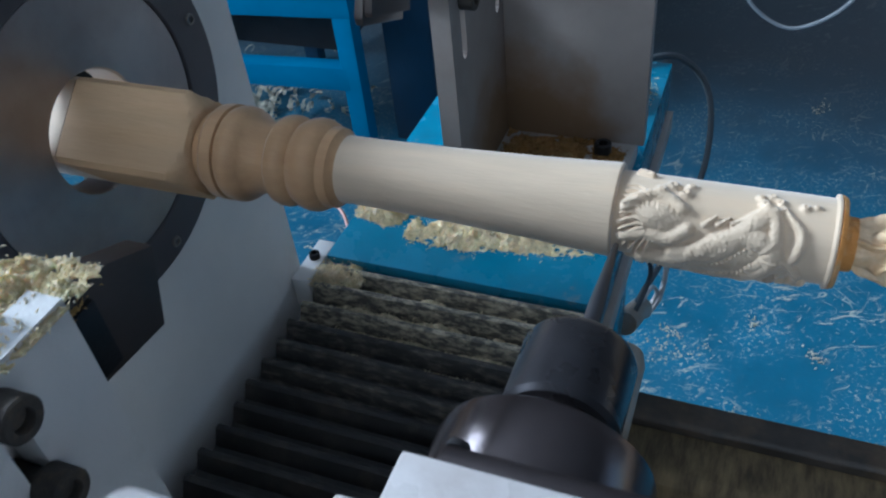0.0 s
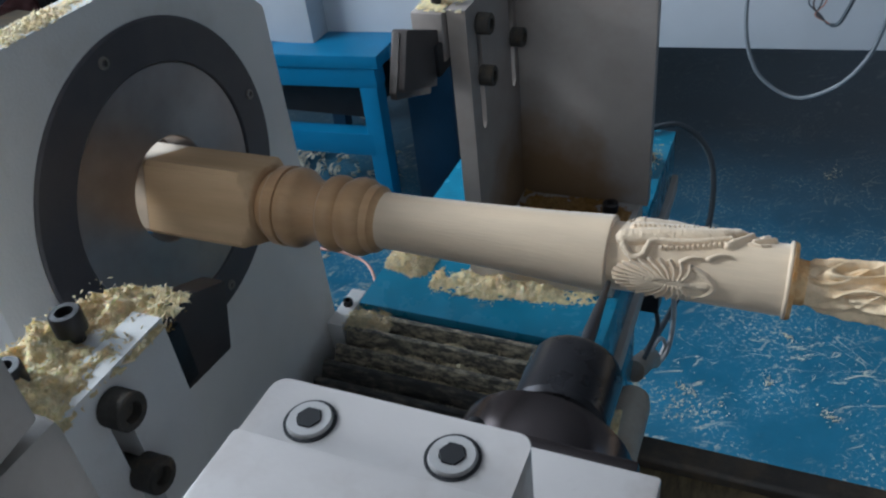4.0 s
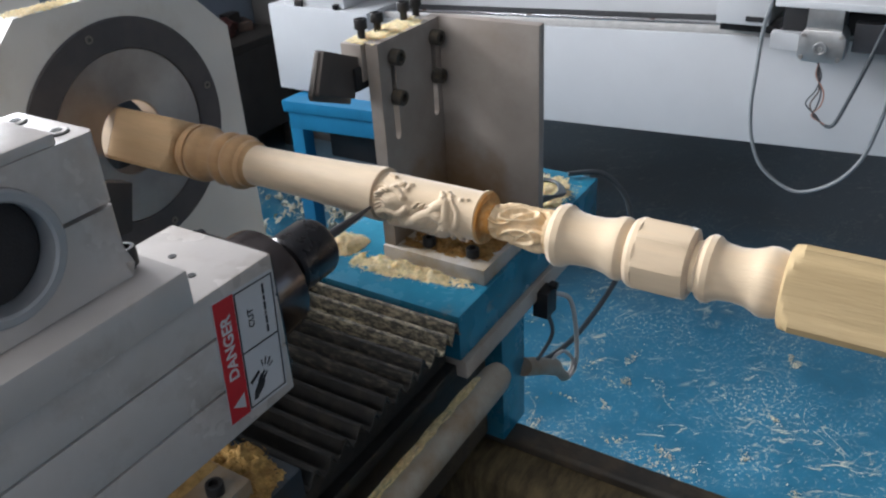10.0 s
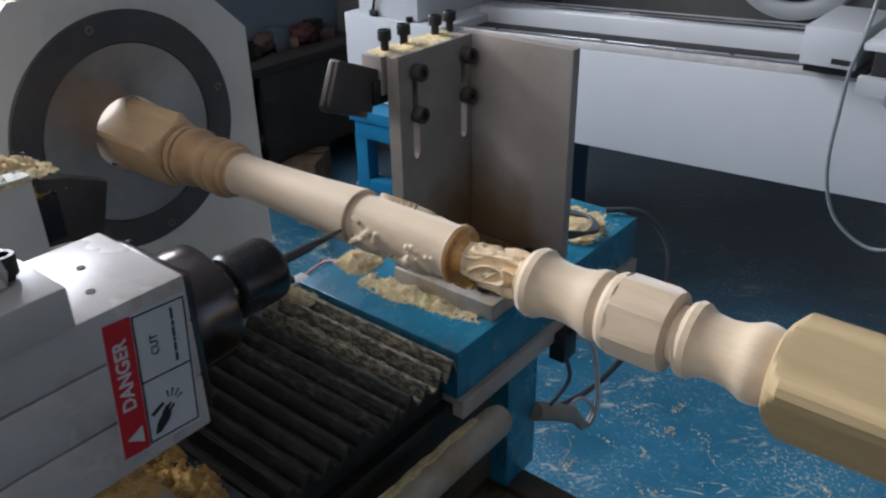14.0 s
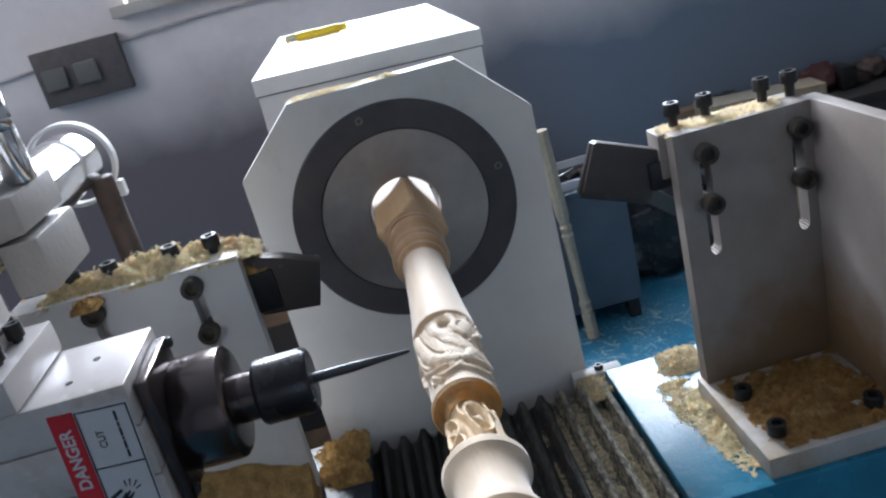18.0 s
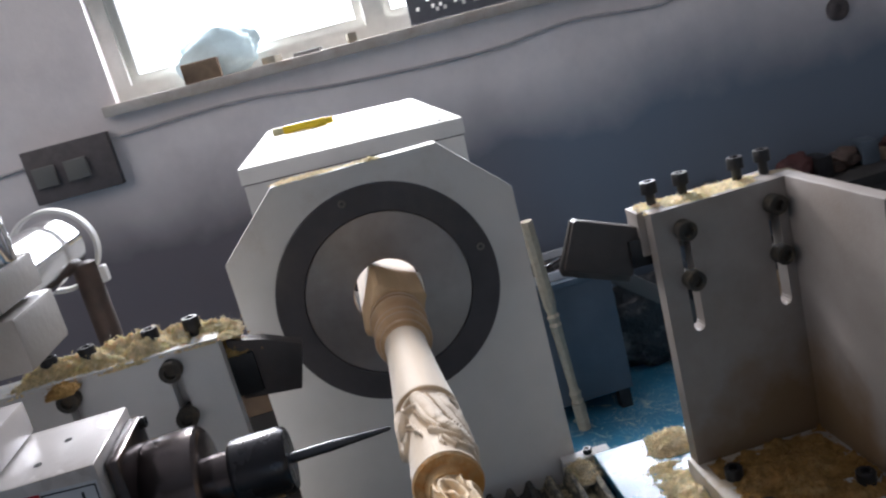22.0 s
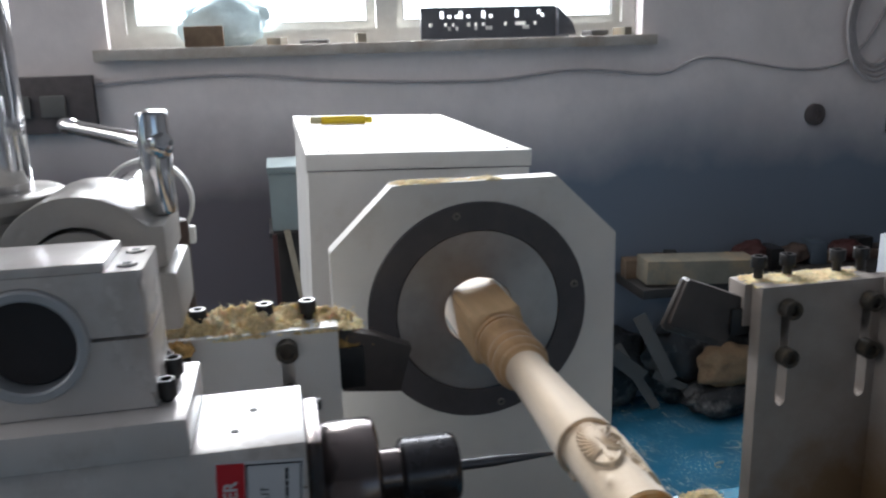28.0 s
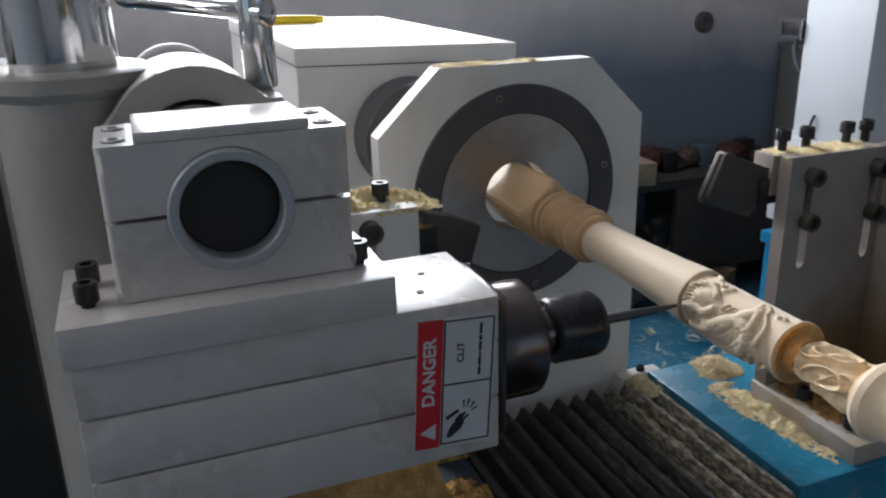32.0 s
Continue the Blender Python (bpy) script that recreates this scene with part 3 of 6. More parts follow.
room()


# ---- the lathe ----
BED_DUSTY = mat("dust_caked_bed_iron", (0.10, 0.075, 0.04), 0.8, vary=0.35, scale=30, bump=0.6, fine=260, stain=(0.24, 0.175, 0.085), stain_scale=20, stain_cut=(0.40, 0.66), stretch=(4, 1, 1))


def lathe_bed():
    b = thing("lathe_bed", (0, 0, FLOOR), "dark oily cast-iron lathe bed covered in dust", "machine bed")
    for s in (1, -1):
        rail = [(s * y, z) for y, z in ((0.242, 0.56), (0.278, 0.56), (0.278, 0.634), (0.272, 0.642), (0.246, 0.642), (0.242, 0.638))]
        ledge = [(s * y, z) for y, z in ((0.185, 0.56), (0.2419, 0.56), (0.2419, 0.629), (0.197, 0.627), (0.187, 0.618), (0.185, 0.605))]
        part("bed_way", prism(rail, "x", -0.262, 1.7, 0.002), BED, b)
        part("bed_ledge", prism(ledge, "x", -0.262, 1.7, 0.002), BED_DUSTY, b, "ledge caked with tan dust")
    for s in (1, -1):
        part("bed_side", box(-0.262, 1.7, s * 0.235 - 0.03, s * 0.235 + 0.03, 0.22, 0.56, 0.004), BED, b)
    part("bed_floor", box(-0.262, 1.7, -0.205, 0.205, 0.22, 0.26, 0.003), BED, b)
    part("headstock_beam", box(-1.10, -0.263, -0.12, 0.12, 0.22, 0.642, 0.004), BED, b)
    part("leg", box(-1.05, -0.70, -0.115, 0.115, FLOOR, 0.22, 0.006), BLUE, b)
    part("leg", box(1.1, 1.5, -0.24, 0.24, FLOOR, 0.22, 0.006), BLUE, b)


# deep shade on the front block, put into a darker blue with brown stains
BLUE_SHADED = mat("shaded_blue_paint", (0.010, 0.026, 0.045), 0.5, vary=0.2, scale=18, bump=0.12, stain=(0.05, 0.04, 0.03), stain_scale=12, stain_cut=(0.45, 0.75))


def carriage():
    c = thing("lathe_carriage", (-0.13, 0.05, 0.64), "blue steel lathe carriage with a dusty top and pale guide rail", "machine carriage")
    part("saddle", box(-0.24, -0.045, -0.42, 0.290, 0.645, 0.80, 0.003), BED, c)
    part("rear_block", box(-0.245, -0.024, 0.149, 0.517, 0.822, 0.878, 0.002), BLUE, c, "blue painted steel block")
    part("front_block", box(-0.245, -0.024, -0.43, -0.096, 0.80, 0.884, 0.002), BLUE_SHADED, c, "blue steel block with its deep shade painted in")
    part("apron", box(-0.075, -0.022, 0.235, 0.292, 0.642, 0.80, 0.002), BLUE, c)
    part("guide_strip", box(-0.045, -0.018, 0.150, 0.515, 0.80, 0.822, 0.001), WHITE_DIRTY, c, "pale dusty guide strip")
    part("front_rail", box(-0.060, -0.030, -0.43, 0.149, 0.80, 0.815, 0.001), RUBBER, c, "dark rail below the bellows")
    part("guard_tube", lathe([(-0.45, 0.0), (-0.45, 0.017), (0.185, 0.017), (0.196, 0.014), (0.200, 0.006)], "y", (-0.004, 0, 0.781), 24), PALE_TUBE, c, "pale dust-stained guard tube")
    return c


PALE_TUBE = mat("dust_stained_pale_tube", (0.36, 0.325, 0.27), 0.5, vary=0.1, scale=25, bump=0.15, stain=(0.26, 0.17, 0.09), stain_scale=14, stain_cut=(0.42, 0.7))


RUBBER_MID = mat("lightly_dusted_bellows_cloth", (0.025, 0.024, 0.022), 0.6, vary=0.3, scale=60, bump=0.25, fine=800, stain=(0.17, 0.145, 0.11), stain_scale=240, stain_cut=(0.48, 0.76), stretch=(0.3, 1, 1))


def bellows():
    b = thing("bellows_cover", (-0.135, 0.03, 0.80), "black folded bellows way cover dusted with sawdust", "bellows")
    n = 12
    y0, y1 = -0.096, 0.149
    p = (y1 - y0) / n
    for k in range(n):
        ya = y0 + k * p
        zc = 0.8745 if k >= n - 2 else 0.8715
        pts = [(ya, 0.8590), (ya + p * 0.20, 0.8600), (ya + p * 0.40, zc - 0.0045), (ya + p * 0.48, zc - 0.0008), (ya + p * 0.55, zc), (ya + p * 0.66, zc), (ya + p * 0.73, zc - 0.0010), (ya + p * 0.80, zc - 0.0050), (ya + p * 0.90, 0.8605), (ya + p, 0.8590), (ya + p, 0.8560),
               (ya + p * 0.84, 0.8585), (ya + p * 0.66, zc - 0.004), (ya + p * 0.55, zc - 0.004), (ya + p * 0.28, 0.8570), (ya, 0.8560)]
        side = 0.0015 * math.sin(k * 2.1)
        fold = prism(pts, "x", -0.243 + side, -0.0215 + side, 0.0)
        part("fold", fold, RUBBER_DUSTY if k >= n - 3 else RUBBER_MID if k >= n - 6 else RUBBER, b, "dusty fold" if k >= n - 2 else "")
    part("skirt", box(-0.238, -0.042, y0 + 0.002, y1 - 0.002, 0.805, 0.852, 0), RUBBER, b)


DISC_STEEL = mat("brushed_turned_steel", (0.43, 0.39, 0.37), 0.36, metal=0.8, vary=0.10, scale=12, bump=0.05, stain=(0.26, 0.215, 0.185), stain_scale=7, stain_cut=(0.42, 0.75), rough_vary=0.1)
brushed = DISC_STEEL.node_tree.nodes.new("ShaderNodeTangent")
brushed.direction_type, brushed.axis = "RADIAL", "X"
DISC_STEEL.node_tree.nodes["Principled BSDF"].inputs["Anisotropic"].default_value = 0.75
DISC_STEEL.node_tree.links.new(brushed.outputs[0], DISC_STEEL.node_tree.nodes["Principled BSDF"].inputs["Tangent"])


SCREW_DULL = mat("dull_brown_screw", (0.20, 0.18, 0.16), 0.5, metal=0.4, vary=0.2, bump=0.05)


def steady_plate():
    s = thing("steady_rest", (-0.272, 0, 0.80), "white octagonal steady-rest plate with a black ring and steel disc", "steady rest")
    w, zt, zs, ht = 0.1345, 1.213, 1.156, 0.076
    out = [(-w, 0.80), (w, 0.80), (w, zs), (ht, zt), (-ht, zt), (-w, zs)]
    part("plate", plate_with_bore(out, (0, AX), 0.091, -0.284, -0.262), WHITE, s, smooth=30)
    part("ring", annulus(-0.284, -0.2595, 0.0775, 0.1042, (0, 0, AX)), RING, s, "matt black bearing ring")
    part("disc", annulus(-0.283, -0.261, 0.0326, 0.0778, (0, 0, AX)), DISC_STEEL, s, "turned steel disc with a brushed sheen")
    for k in range(4):
        a = radians(102 - 90 * k)
        y, z = 0.0945 * math.cos(a), AX + 0.0945 * math.sin(a)
        socket_bolt("screw", (-0.2582, y, z), (-1, 0, 0), 0.0036, 0.003, 0.003, s, SCREW_DULL)
    single("sawdust_ridge", heap(-0.284, -0.2615, -0.077, 0.024, zt - 0.0005, 0.0080, 4.0, 110, 0.05, lambda u, v: 0.36 + 0.75 * math.exp(-((v - 0.82) / 0.11) ** 2), 900), DUST, (-0.27, -0.03, zt), "thin ridge of sawdust on the plate's top edge", "sawdust", kind="stuff")


PEN_CAP = mat("pale_pen_cap", (0.55, 0.50, 0.30), 0.5, vary=0.05, bump=0)
BLADE = mat("dull_brown_steel_blade", (0.072, 0.060, 0.056), 0.5, metal=0.2, vary=0.15, scale=30, bump=0.08)


def leaned(bm, lean):
    bmesh.ops.transform(bm, matrix=lean, verts=bm.verts)
    return bm


def headstock():
    lean = Matrix.Translation((0, 0.0065, 1.2008)) @ pose(0, 0, 0, -1.85) @ Matrix.Translation((0, -0.0065, -1.2008))
    h = thing("headstock", (-0.82, 0, 0.64), "white sheet-metal headstock housing with a lid seam", "headstock")
    part("pedestal", box(-1.14, -0.62, -0.12, 0.12, 0.643, 0.879, 0.004), BED, h)
    part("housing", leaned(plate_with_bore([(-0.137, 0.876), (0.150, 0.876), (0.150, 1.178), (-0.137, 1.178)], (0, AX), 0.05, -1.178, -0.58), lean), WHITE, h, smooth=30)
    for x0, x1 in ((-0.8555, -0.578), (-1.182, -0.8725)):
        part("lid", leaned(box(x0, x1, -0.1395, 0.1525, 1.1795, 1.2010, 0.0015), lean), WHITE, h)
    part("lid_joint", leaned(box(-0.872, -0.856, -0.1385, 0.1515, 1.1795, 1.2013, 0), lean), DARK, h, "dark gap between the lids")
    part("lid_shadow_gap", leaned(box(-1.180, -0.581, -0.1378, 0.1508, 1.1780, 1.1796, 0), lean), DARK, h, "thin dark joint under the lids")
    part("chuck", annulus(-0.579, -0.52, 0.040, 0.073, (0, 0, AX)), RING, h, "black chuck")
    for y, z in ((-0.110, 1.2060), (0.125, 1.1985)):
        for x in (-0.60, -1.15):
            socket_bolt("lid_screw", (x, y, z), (0, 0, -1), 0.004, 0.003, 0.003, h, STEEL)
    m = thing("marker_pen", (-0.96, -0.06, 1.204), "yellow marker pen lying on the headstock lid", "pen")
    lay = Matrix.Translation((-0.985, -0.0600, 1.2110)) @ pose(0, 0, 0, -1.85)
    part("barrel", leaned(lathe(rounded(-0.036, 0.040, 0.0075), "y", (0, 0, 0), 20), lay), YELLOW, m)
    part("cap", leaned(lathe(rounded(-0.055, -0.036, 0.0068), "y", (0, 0, 0), 20), lay), PEN_CAP, m)
    part("end", leaned(lathe(rounded(0.040, 0.052, 0.006), "y", (0, 0, 0), 20), lay), YELLOW, m)


BOLT_DUSTY = mat("dust_caked_black_bolt", (0.045, 0.039, 0.032), 0.75, vary=0.3, scale=60, bump=0.3, stain=(0.13, 0.095, 0.055), stain_scale=90, stain_cut=(0.5, 0.75))
BLADE_EDGE = mat("ground_blade_edge", (0.085, 0.075, 0.07), 0.4, metal=0.4, vary=0.2, scale=60, bump=0.08)
FOOT_PALE = mat("scuffed_pale_foot_paint", (0.47, 0.44, 0.41), 0.5, vary=0.1, scale=25, bump=0.2, stain=(0.36, 0.27, 0.16), stain_scale=16, stain_cut=(0.46, 0.7))
FOOT_DIRTY = mat("brown_stained_grey_paint", (0.30, 0.26, 0.21), 0.6, vary=0.1, scale=25, bump=0.2, stain=(0.27, 0.155, 0.06), stain_scale=9, stain_cut=(0.38, 0.62))


def tool_post(s, slots, ends, bolts, foot, x, name_label, paint):
    """An angle plate with two slots; s: +1 behind the axis, -1 before it."""
    t = thing("tool_post", (x - 0.05, s * 0.27, 0.88), name_label, "tool post", group="tool posts of the lathe")
    ya, yb = sorted(ends)
    us, holes = [ya], []
    steps = [0.0048 * math.sin(radians(a)) for a in (-90, -64, -38, -12, 12, 38, 64, 90)]
    z0, z1, low, high = foot[4], 1.127, 1.0225, 1.1095
    ends = [0.0048 * math.cos(radians(a)) for a in (12, 38, 64)]
    vs = [z0] + [low - e for e in ends] + [low, high] + [high + e for e in ends[::-1]] + [z1]
    for k, y in enumerate(sorted(slots)):
        us += [y + e for e in steps]
        first = 1 + 8 * k
        for c in range(7):
            deep = (0, 1, 2, 3, 2, 1, 0)[c]
            holes += [(first + c, r) for r in range(4 - deep, 5 + deep)]
    us.append(yb)
    part("slot_plate", plate_with_slots("x", x - 0.015, x, us, vs, holes), paint, t, smooth=0)
    part("foot", box(*foot, 0.0015), FOOT_PALE if s > 0 else FOOT_DIRTY, t)
    part("clamp_bar", box(x - 0.042, x - 0.0165, ya - 0.006, yb - 0.012, 1.088 if s > 0 else 1.050, z1 - 0.001, 0.0012), paint, t)
    for y in slots:
        for z in (1.108, 1.065) if s > 0 else (1.113, 1.073):
            socket_bolt("slot_bolt", (x + 0.0115, y, z), (-1, 0, 0), 0.0084, 0.011, 0.018, t, BOLT_DUSTY)
    for y in bolts:
        socket_bolt("clamp_bolt", (x - 0.028, y, 1.147 if s > 0 else 1.1415), (0, 0, -1), 0.0068, 0.010, 0.012, t)
    return t


def post_paint():
    """Grey paint with a brown smear of packed dust low in the corner."""
    m = mat("stained_grey_plate_paint", (0.335, 0.298, 0.272), 0.5, vary=0.06, scale=20, bump=0.12, fine=450, stain=(0.24, 0.19, 0.155), stain_scale=8, stain_cut=(0.42, 0.75))
    t = m.node_tree
    b = t.nodes["Principled BSDF"]
    src = b.inputs["Base Color"].links[0].from_socket
    co = [n for n in t.nodes if n.type == "TEX_COORD"][0]

    d = t.nodes.new("ShaderNodeVectorMath")
    d.operation = "DISTANCE"
    d.inputs[1].default_value = (0.05, 0.055, 0.0)
    t.links.new(co.outputs["Object"], d.inputs[0])
    n = t.nodes.new("ShaderNodeTexNoise")
    n.inputs["Scale"].default_value, n.inputs["Detail"].default_value = 28, 6
    t.links.new(co.outputs["Object"], n.inputs["Vector"])
    a = t.nodes.new("ShaderNodeMath")
    a.operation = "MULTIPLY_ADD"
    a.inputs[1].default_value = -0.09
    t.links.new(n.outputs[0], a.inputs[0])
    t.links.new(d.outputs["Value"], a.inputs[2])
    r = t.nodes.new("ShaderNodeMapRange")
    r.inputs[1].default_value, r.inputs[2].default_value, r.inputs[3].default_value, r.inputs[4].default_value = 0.03, 0.075, 0.85, 0.0
    t.links.new(a.outputs[0], r.inputs[0])
    x = t.nodes.new("ShaderNodeMix")
    x.data_type = "RGBA"
    t.links.new(r.outputs[0], x.inputs[0])
    t.links.new(src, x.inputs[6])
    x.inputs[7].default_value = (0.20, 0.115, 0.045, 1)
    t.links.new(x.outputs[2], b.inputs["Base Color"])
    return m


POST_GREY = post_paint()


def rear_post():
    t = tool_post(1, (0.240, 0.318), (0.216, 0.344), (0.229, 0.257, 0.306, 0.330), (-0.160, -0.029, 0.212, 0.344, 0.878, 0.897), -0.145, "pale grey steel angle plate with two slots and four cap screws", POST_GREY)
    part("side_plate", box(-0.145, -0.0225, 0.331, 0.344, 0.897, 1.128, 0.0015), POST_GREY, t)
    for x, y in ((-0.110, 0.232), (-0.054, 0.232), (-0.054, 0.312)):
        socket_bolt("foot_bolt", (x, y, 0.909), (0, 0, -1), 0.0075, 0.010, 0.006, t)
    blade = prism([(0.214, 1.112), (0.162, 1.133), (0.159, 1.132), (0.144, 1.096), (0.145, 1.093), (0.199, 1.073)], "x", -0.178, -0.166, 0.001)
    part("blade_holder", blade, BLADE, t, "dark steel turning blade holder")
    part("cutting_edge", prism([(0.207, 1.113), (0.162, 1.1315), (0.158, 1.1325), (0.1405, 1.094), (0.1415, 1.0885), (0.197, 1.067), (0.1985, 1.0705)], "x", -0.177, -0.171, 0.0012), BLADE_EDGE, t, "ground bright edge")
    part("blade_arm", box(-0.185, -0.163, 0.200, 0.240, 1.080, 1.104, 0.001), BLACK, t)


def front_post():
    t = tool_post(-1, (-0.255, -0.177), (-0.318, -0.138), (-0.272, -0.242, -0.192, -0.159), (-0.165, -0.034, -0.318, -0.138, 0.884, 0.905), -0.150, "pale steel angle plate heaped with sawdust along its top", WHITE)
    for k, y in enumerate((-0.160, -0.296)):
        socket_bolt("foot_bolt", (-0.048, y, 0.914), (0, 0, -1), 0.0070, 0.009, 0.0, t)
    blade = prism([(-0.136, 1.118), (-0.106, 1.110), (-0.079, 1.098), (-0.090, 1.061), (-0.136, 1.066)], "x", -0.180, -0.166, 0.001)
    part("blade_holder", blade, BLADE, t, "dark steel turning blade holder")
    part("blade_arm", box(-0.187, -0.163, -0.165, -0.118, 1.070, 1.104, 0.001), BLACK, t)
    single("sawdust_on_tool_post", heap(-0.198, -0.147, -0.324, -0.118, 1.1240, 0.021, 2.0, 110, 0.4, lambda u, v: min(1.05, 0.85 - 0.40 * u), 2600), DUST, (-0.17, -0.22, 1.125), "loose sawdust heaped round the clamp screws", "sawdust", kind="stuff")


def spindle_unit():
    s = thing("router_spindle", (0.028, -0.28, 1.05), "white square router spindle with a black nose and collet nut", "spindle")
    cx, cz = 0.0168, 1.0915
    zb, zt = 1.054, 1.1425
    cuts = [(zb, 1.0845), (1.0855, 1.1165), (1.1175, zt)]
    for k, (a, b) in enumerate(cuts):
        part("body_section", box(-0.0085, 0.0645, -0.371, -0.170, a, b, 0.0012), SPINDLE_GREY, s)
    part("top_slab", box(-0.010, 0.0675, -0.373, -0.2245, 1.1435, 1.163, 0.0015), SPINDLE_GREY, s)
    part("end_flange", box(-0.0015, 0.0570, -0.1695, -0.1615, zb + 0.002, 1.1375, 0.0022), NOSE_METAL, s, "dark brown steel end flange")
    for fx, fz in ((0.002, 1.1335), (0.002, 1.062), (0.052, 1.062)):
        socket_bolt("flange_bolt", (fx, -0.1590, fz), (0, -1, 0), 0.0034, 0.0022, 0.0, s)
    part("rear_duct", box(-0.026, -0.009, -0.371, -0.178, zb + 0.004, 1.128, 0.002), SPINDLE_GREY, s)
    part("nose", lathe([(-0.1613, 0.026), (-0.1613, 0.0330), (-0.1590, 0.0343), (-0.1360, 0.0346), (-0.1325, 0.0340), (-0.1305, 0.0318), (-0.1295, 0.028), (-0.1295, 0.006)], "y", (cx, 0, cz), 64), NOSE_METAL, s, "dark brown metallic spindle nose")
    part("neck", lathe([(-0.1295, 0.010), (-0.1295, 0.0150), (-0.1170, 0.0150), (-0.1170, 0.008)], "y", (cx, 0, cz), 40), NOSE_METAL, s)
    nut = [(-0.1170, 0.012), (-0.1170, 0.0185), (-0.1150, 0.0200), (-0.0875, 0.0202), (-0.0845, 0.0190), (-0.0835, 0.018), (-0.0835, 0.004)]
    part("collet_nut", lathe(nut, "y", (cx, 0, cz), 48), SPINDLE_BLACK, s, "black collet nut")
    part("cutter", lathe([(-0.0835, 0.0), (-0.0835, 0.0032), (-0.060, 0.0032), (-0.024, 0.0012), (-0.0225, 0.0)], "y", (cx, 0, cz), 16), CUTTER, s, "tapered steel cutter")
    for x, y in ((0.042, -0.236), (0.012, -0.236), (0.045, -0.360), (0.020, -0.360)):
        socket_bolt("slab_bolt", (x, y, 1.1745), (0, 0, -1), 0.0052, 0.009, 0.004, s)
    for x, y in ((0.020, -0.196), (0.044, -0.205)):
        part("oil_hole", lathe([(1.1424, 0.0), (1.1424, 0.0022), (1.1429, 0.0022), (1.1429, 0.0)], "z", (x, y, 0), 12), DARK, s)
    clamp = thing("tube_clamp", (0.015, -0.297, 1.163), "white split clamp block bored for a tube", "clamp")
    part("raised_top", box(0.0005, 0.0498, -0.3315, -0.2565, 1.2335, 1.2385, 0.0012), SPINDLE_GREY, clamp)
    for z0, z1, r in ((1.1635, 1.1995, 0), (1.2015, 1.2335, 1)):
        bm = half_clamp(-0.002, 0.050, -0.3475, -0.2395, z0, z1, -0.2945, 1.2015, 0.0275)
        upright = [e for e in bm.edges if all(min(abs(v.co.y + 0.3475), abs(v.co.y + 0.2395)) < 1e-5 and min(abs(v.co.x + 0.002), abs(v.co.x - 0.05)) < 1e-5 for v in e.verts) and abs(e.verts[0].co.z - e.verts[1].co.z) > 1e-6 and (e.verts[0].co - e.verts[1].co).xy.length < 1e-6]
        bmesh.ops.bevel(bm, geom=upright, offset=0.0030, segments=4, affect="EDGES", profile=0.5)
        part("clamp_half", bm, SPINDLE_GREY, clamp)
    for x in (0.010, 0.038):
        for y in (-0.3395, -0.2480):
            part("counterbore", lathe([(1.2334, 0.0044), (1.2334, 0.0050), (1.2338, 0.0050), (1.2338, 0.0044)], "z", (x, y, 0), 32, caps=False), DARK, clamp)
            bolt = socket_bolt("clamp_bolt", (x, y, 1.2345), (0, 0, -1), 0.0044, 0.0010, 0.0, clamp, STEEL_PALE)
            part("hex_socket", lathe([(1.2344, 0.0), (1.2344, 0.0025), (1.2348, 0.0024), (1.2348, 0.0)], "z", (x, y, 0), 6), DARK, clamp)
    tube_t = thing("guide_tube", (-0.14, -0.297, 1.2), "bright chrome guide tube with a grey ring end", "tube")
    part("tube", lathe([(-0.34, 0.024), (-0.34, 0.0295), (-0.004, 0.0295)], "x", (0, -0.297, 1.2005), 64, caps=False), CHROME, tube_t)
    part("ring_end", annulus(-0.003, 0.0545, 0.0226, 0.0278, (0, -0.2945, 1.2008), 64), ALU_RING, tube_t)
    part("plug", lathe([(0.0440, 0.0), (0.0440, 0.0215), (0.0432, 0.0225), (0.0400, 0.0225)], "x", (0, -0.2945, 1.2008), 64, caps=False), TUBE_INSIDE, tube_t, "dull dark plug set into the tube end")
    part("strap", annulus(-0.336, -0.324, 0.0370, 0.0405, (0, -0.292, 1.2005), 64), WHITE, tube_t, "white hoop round the tube end")
    part("strap_lug", box(-0.336, -0.324, -0.275, -0.253, 1.160, 1.176, 0.002), WHITE, tube_t)


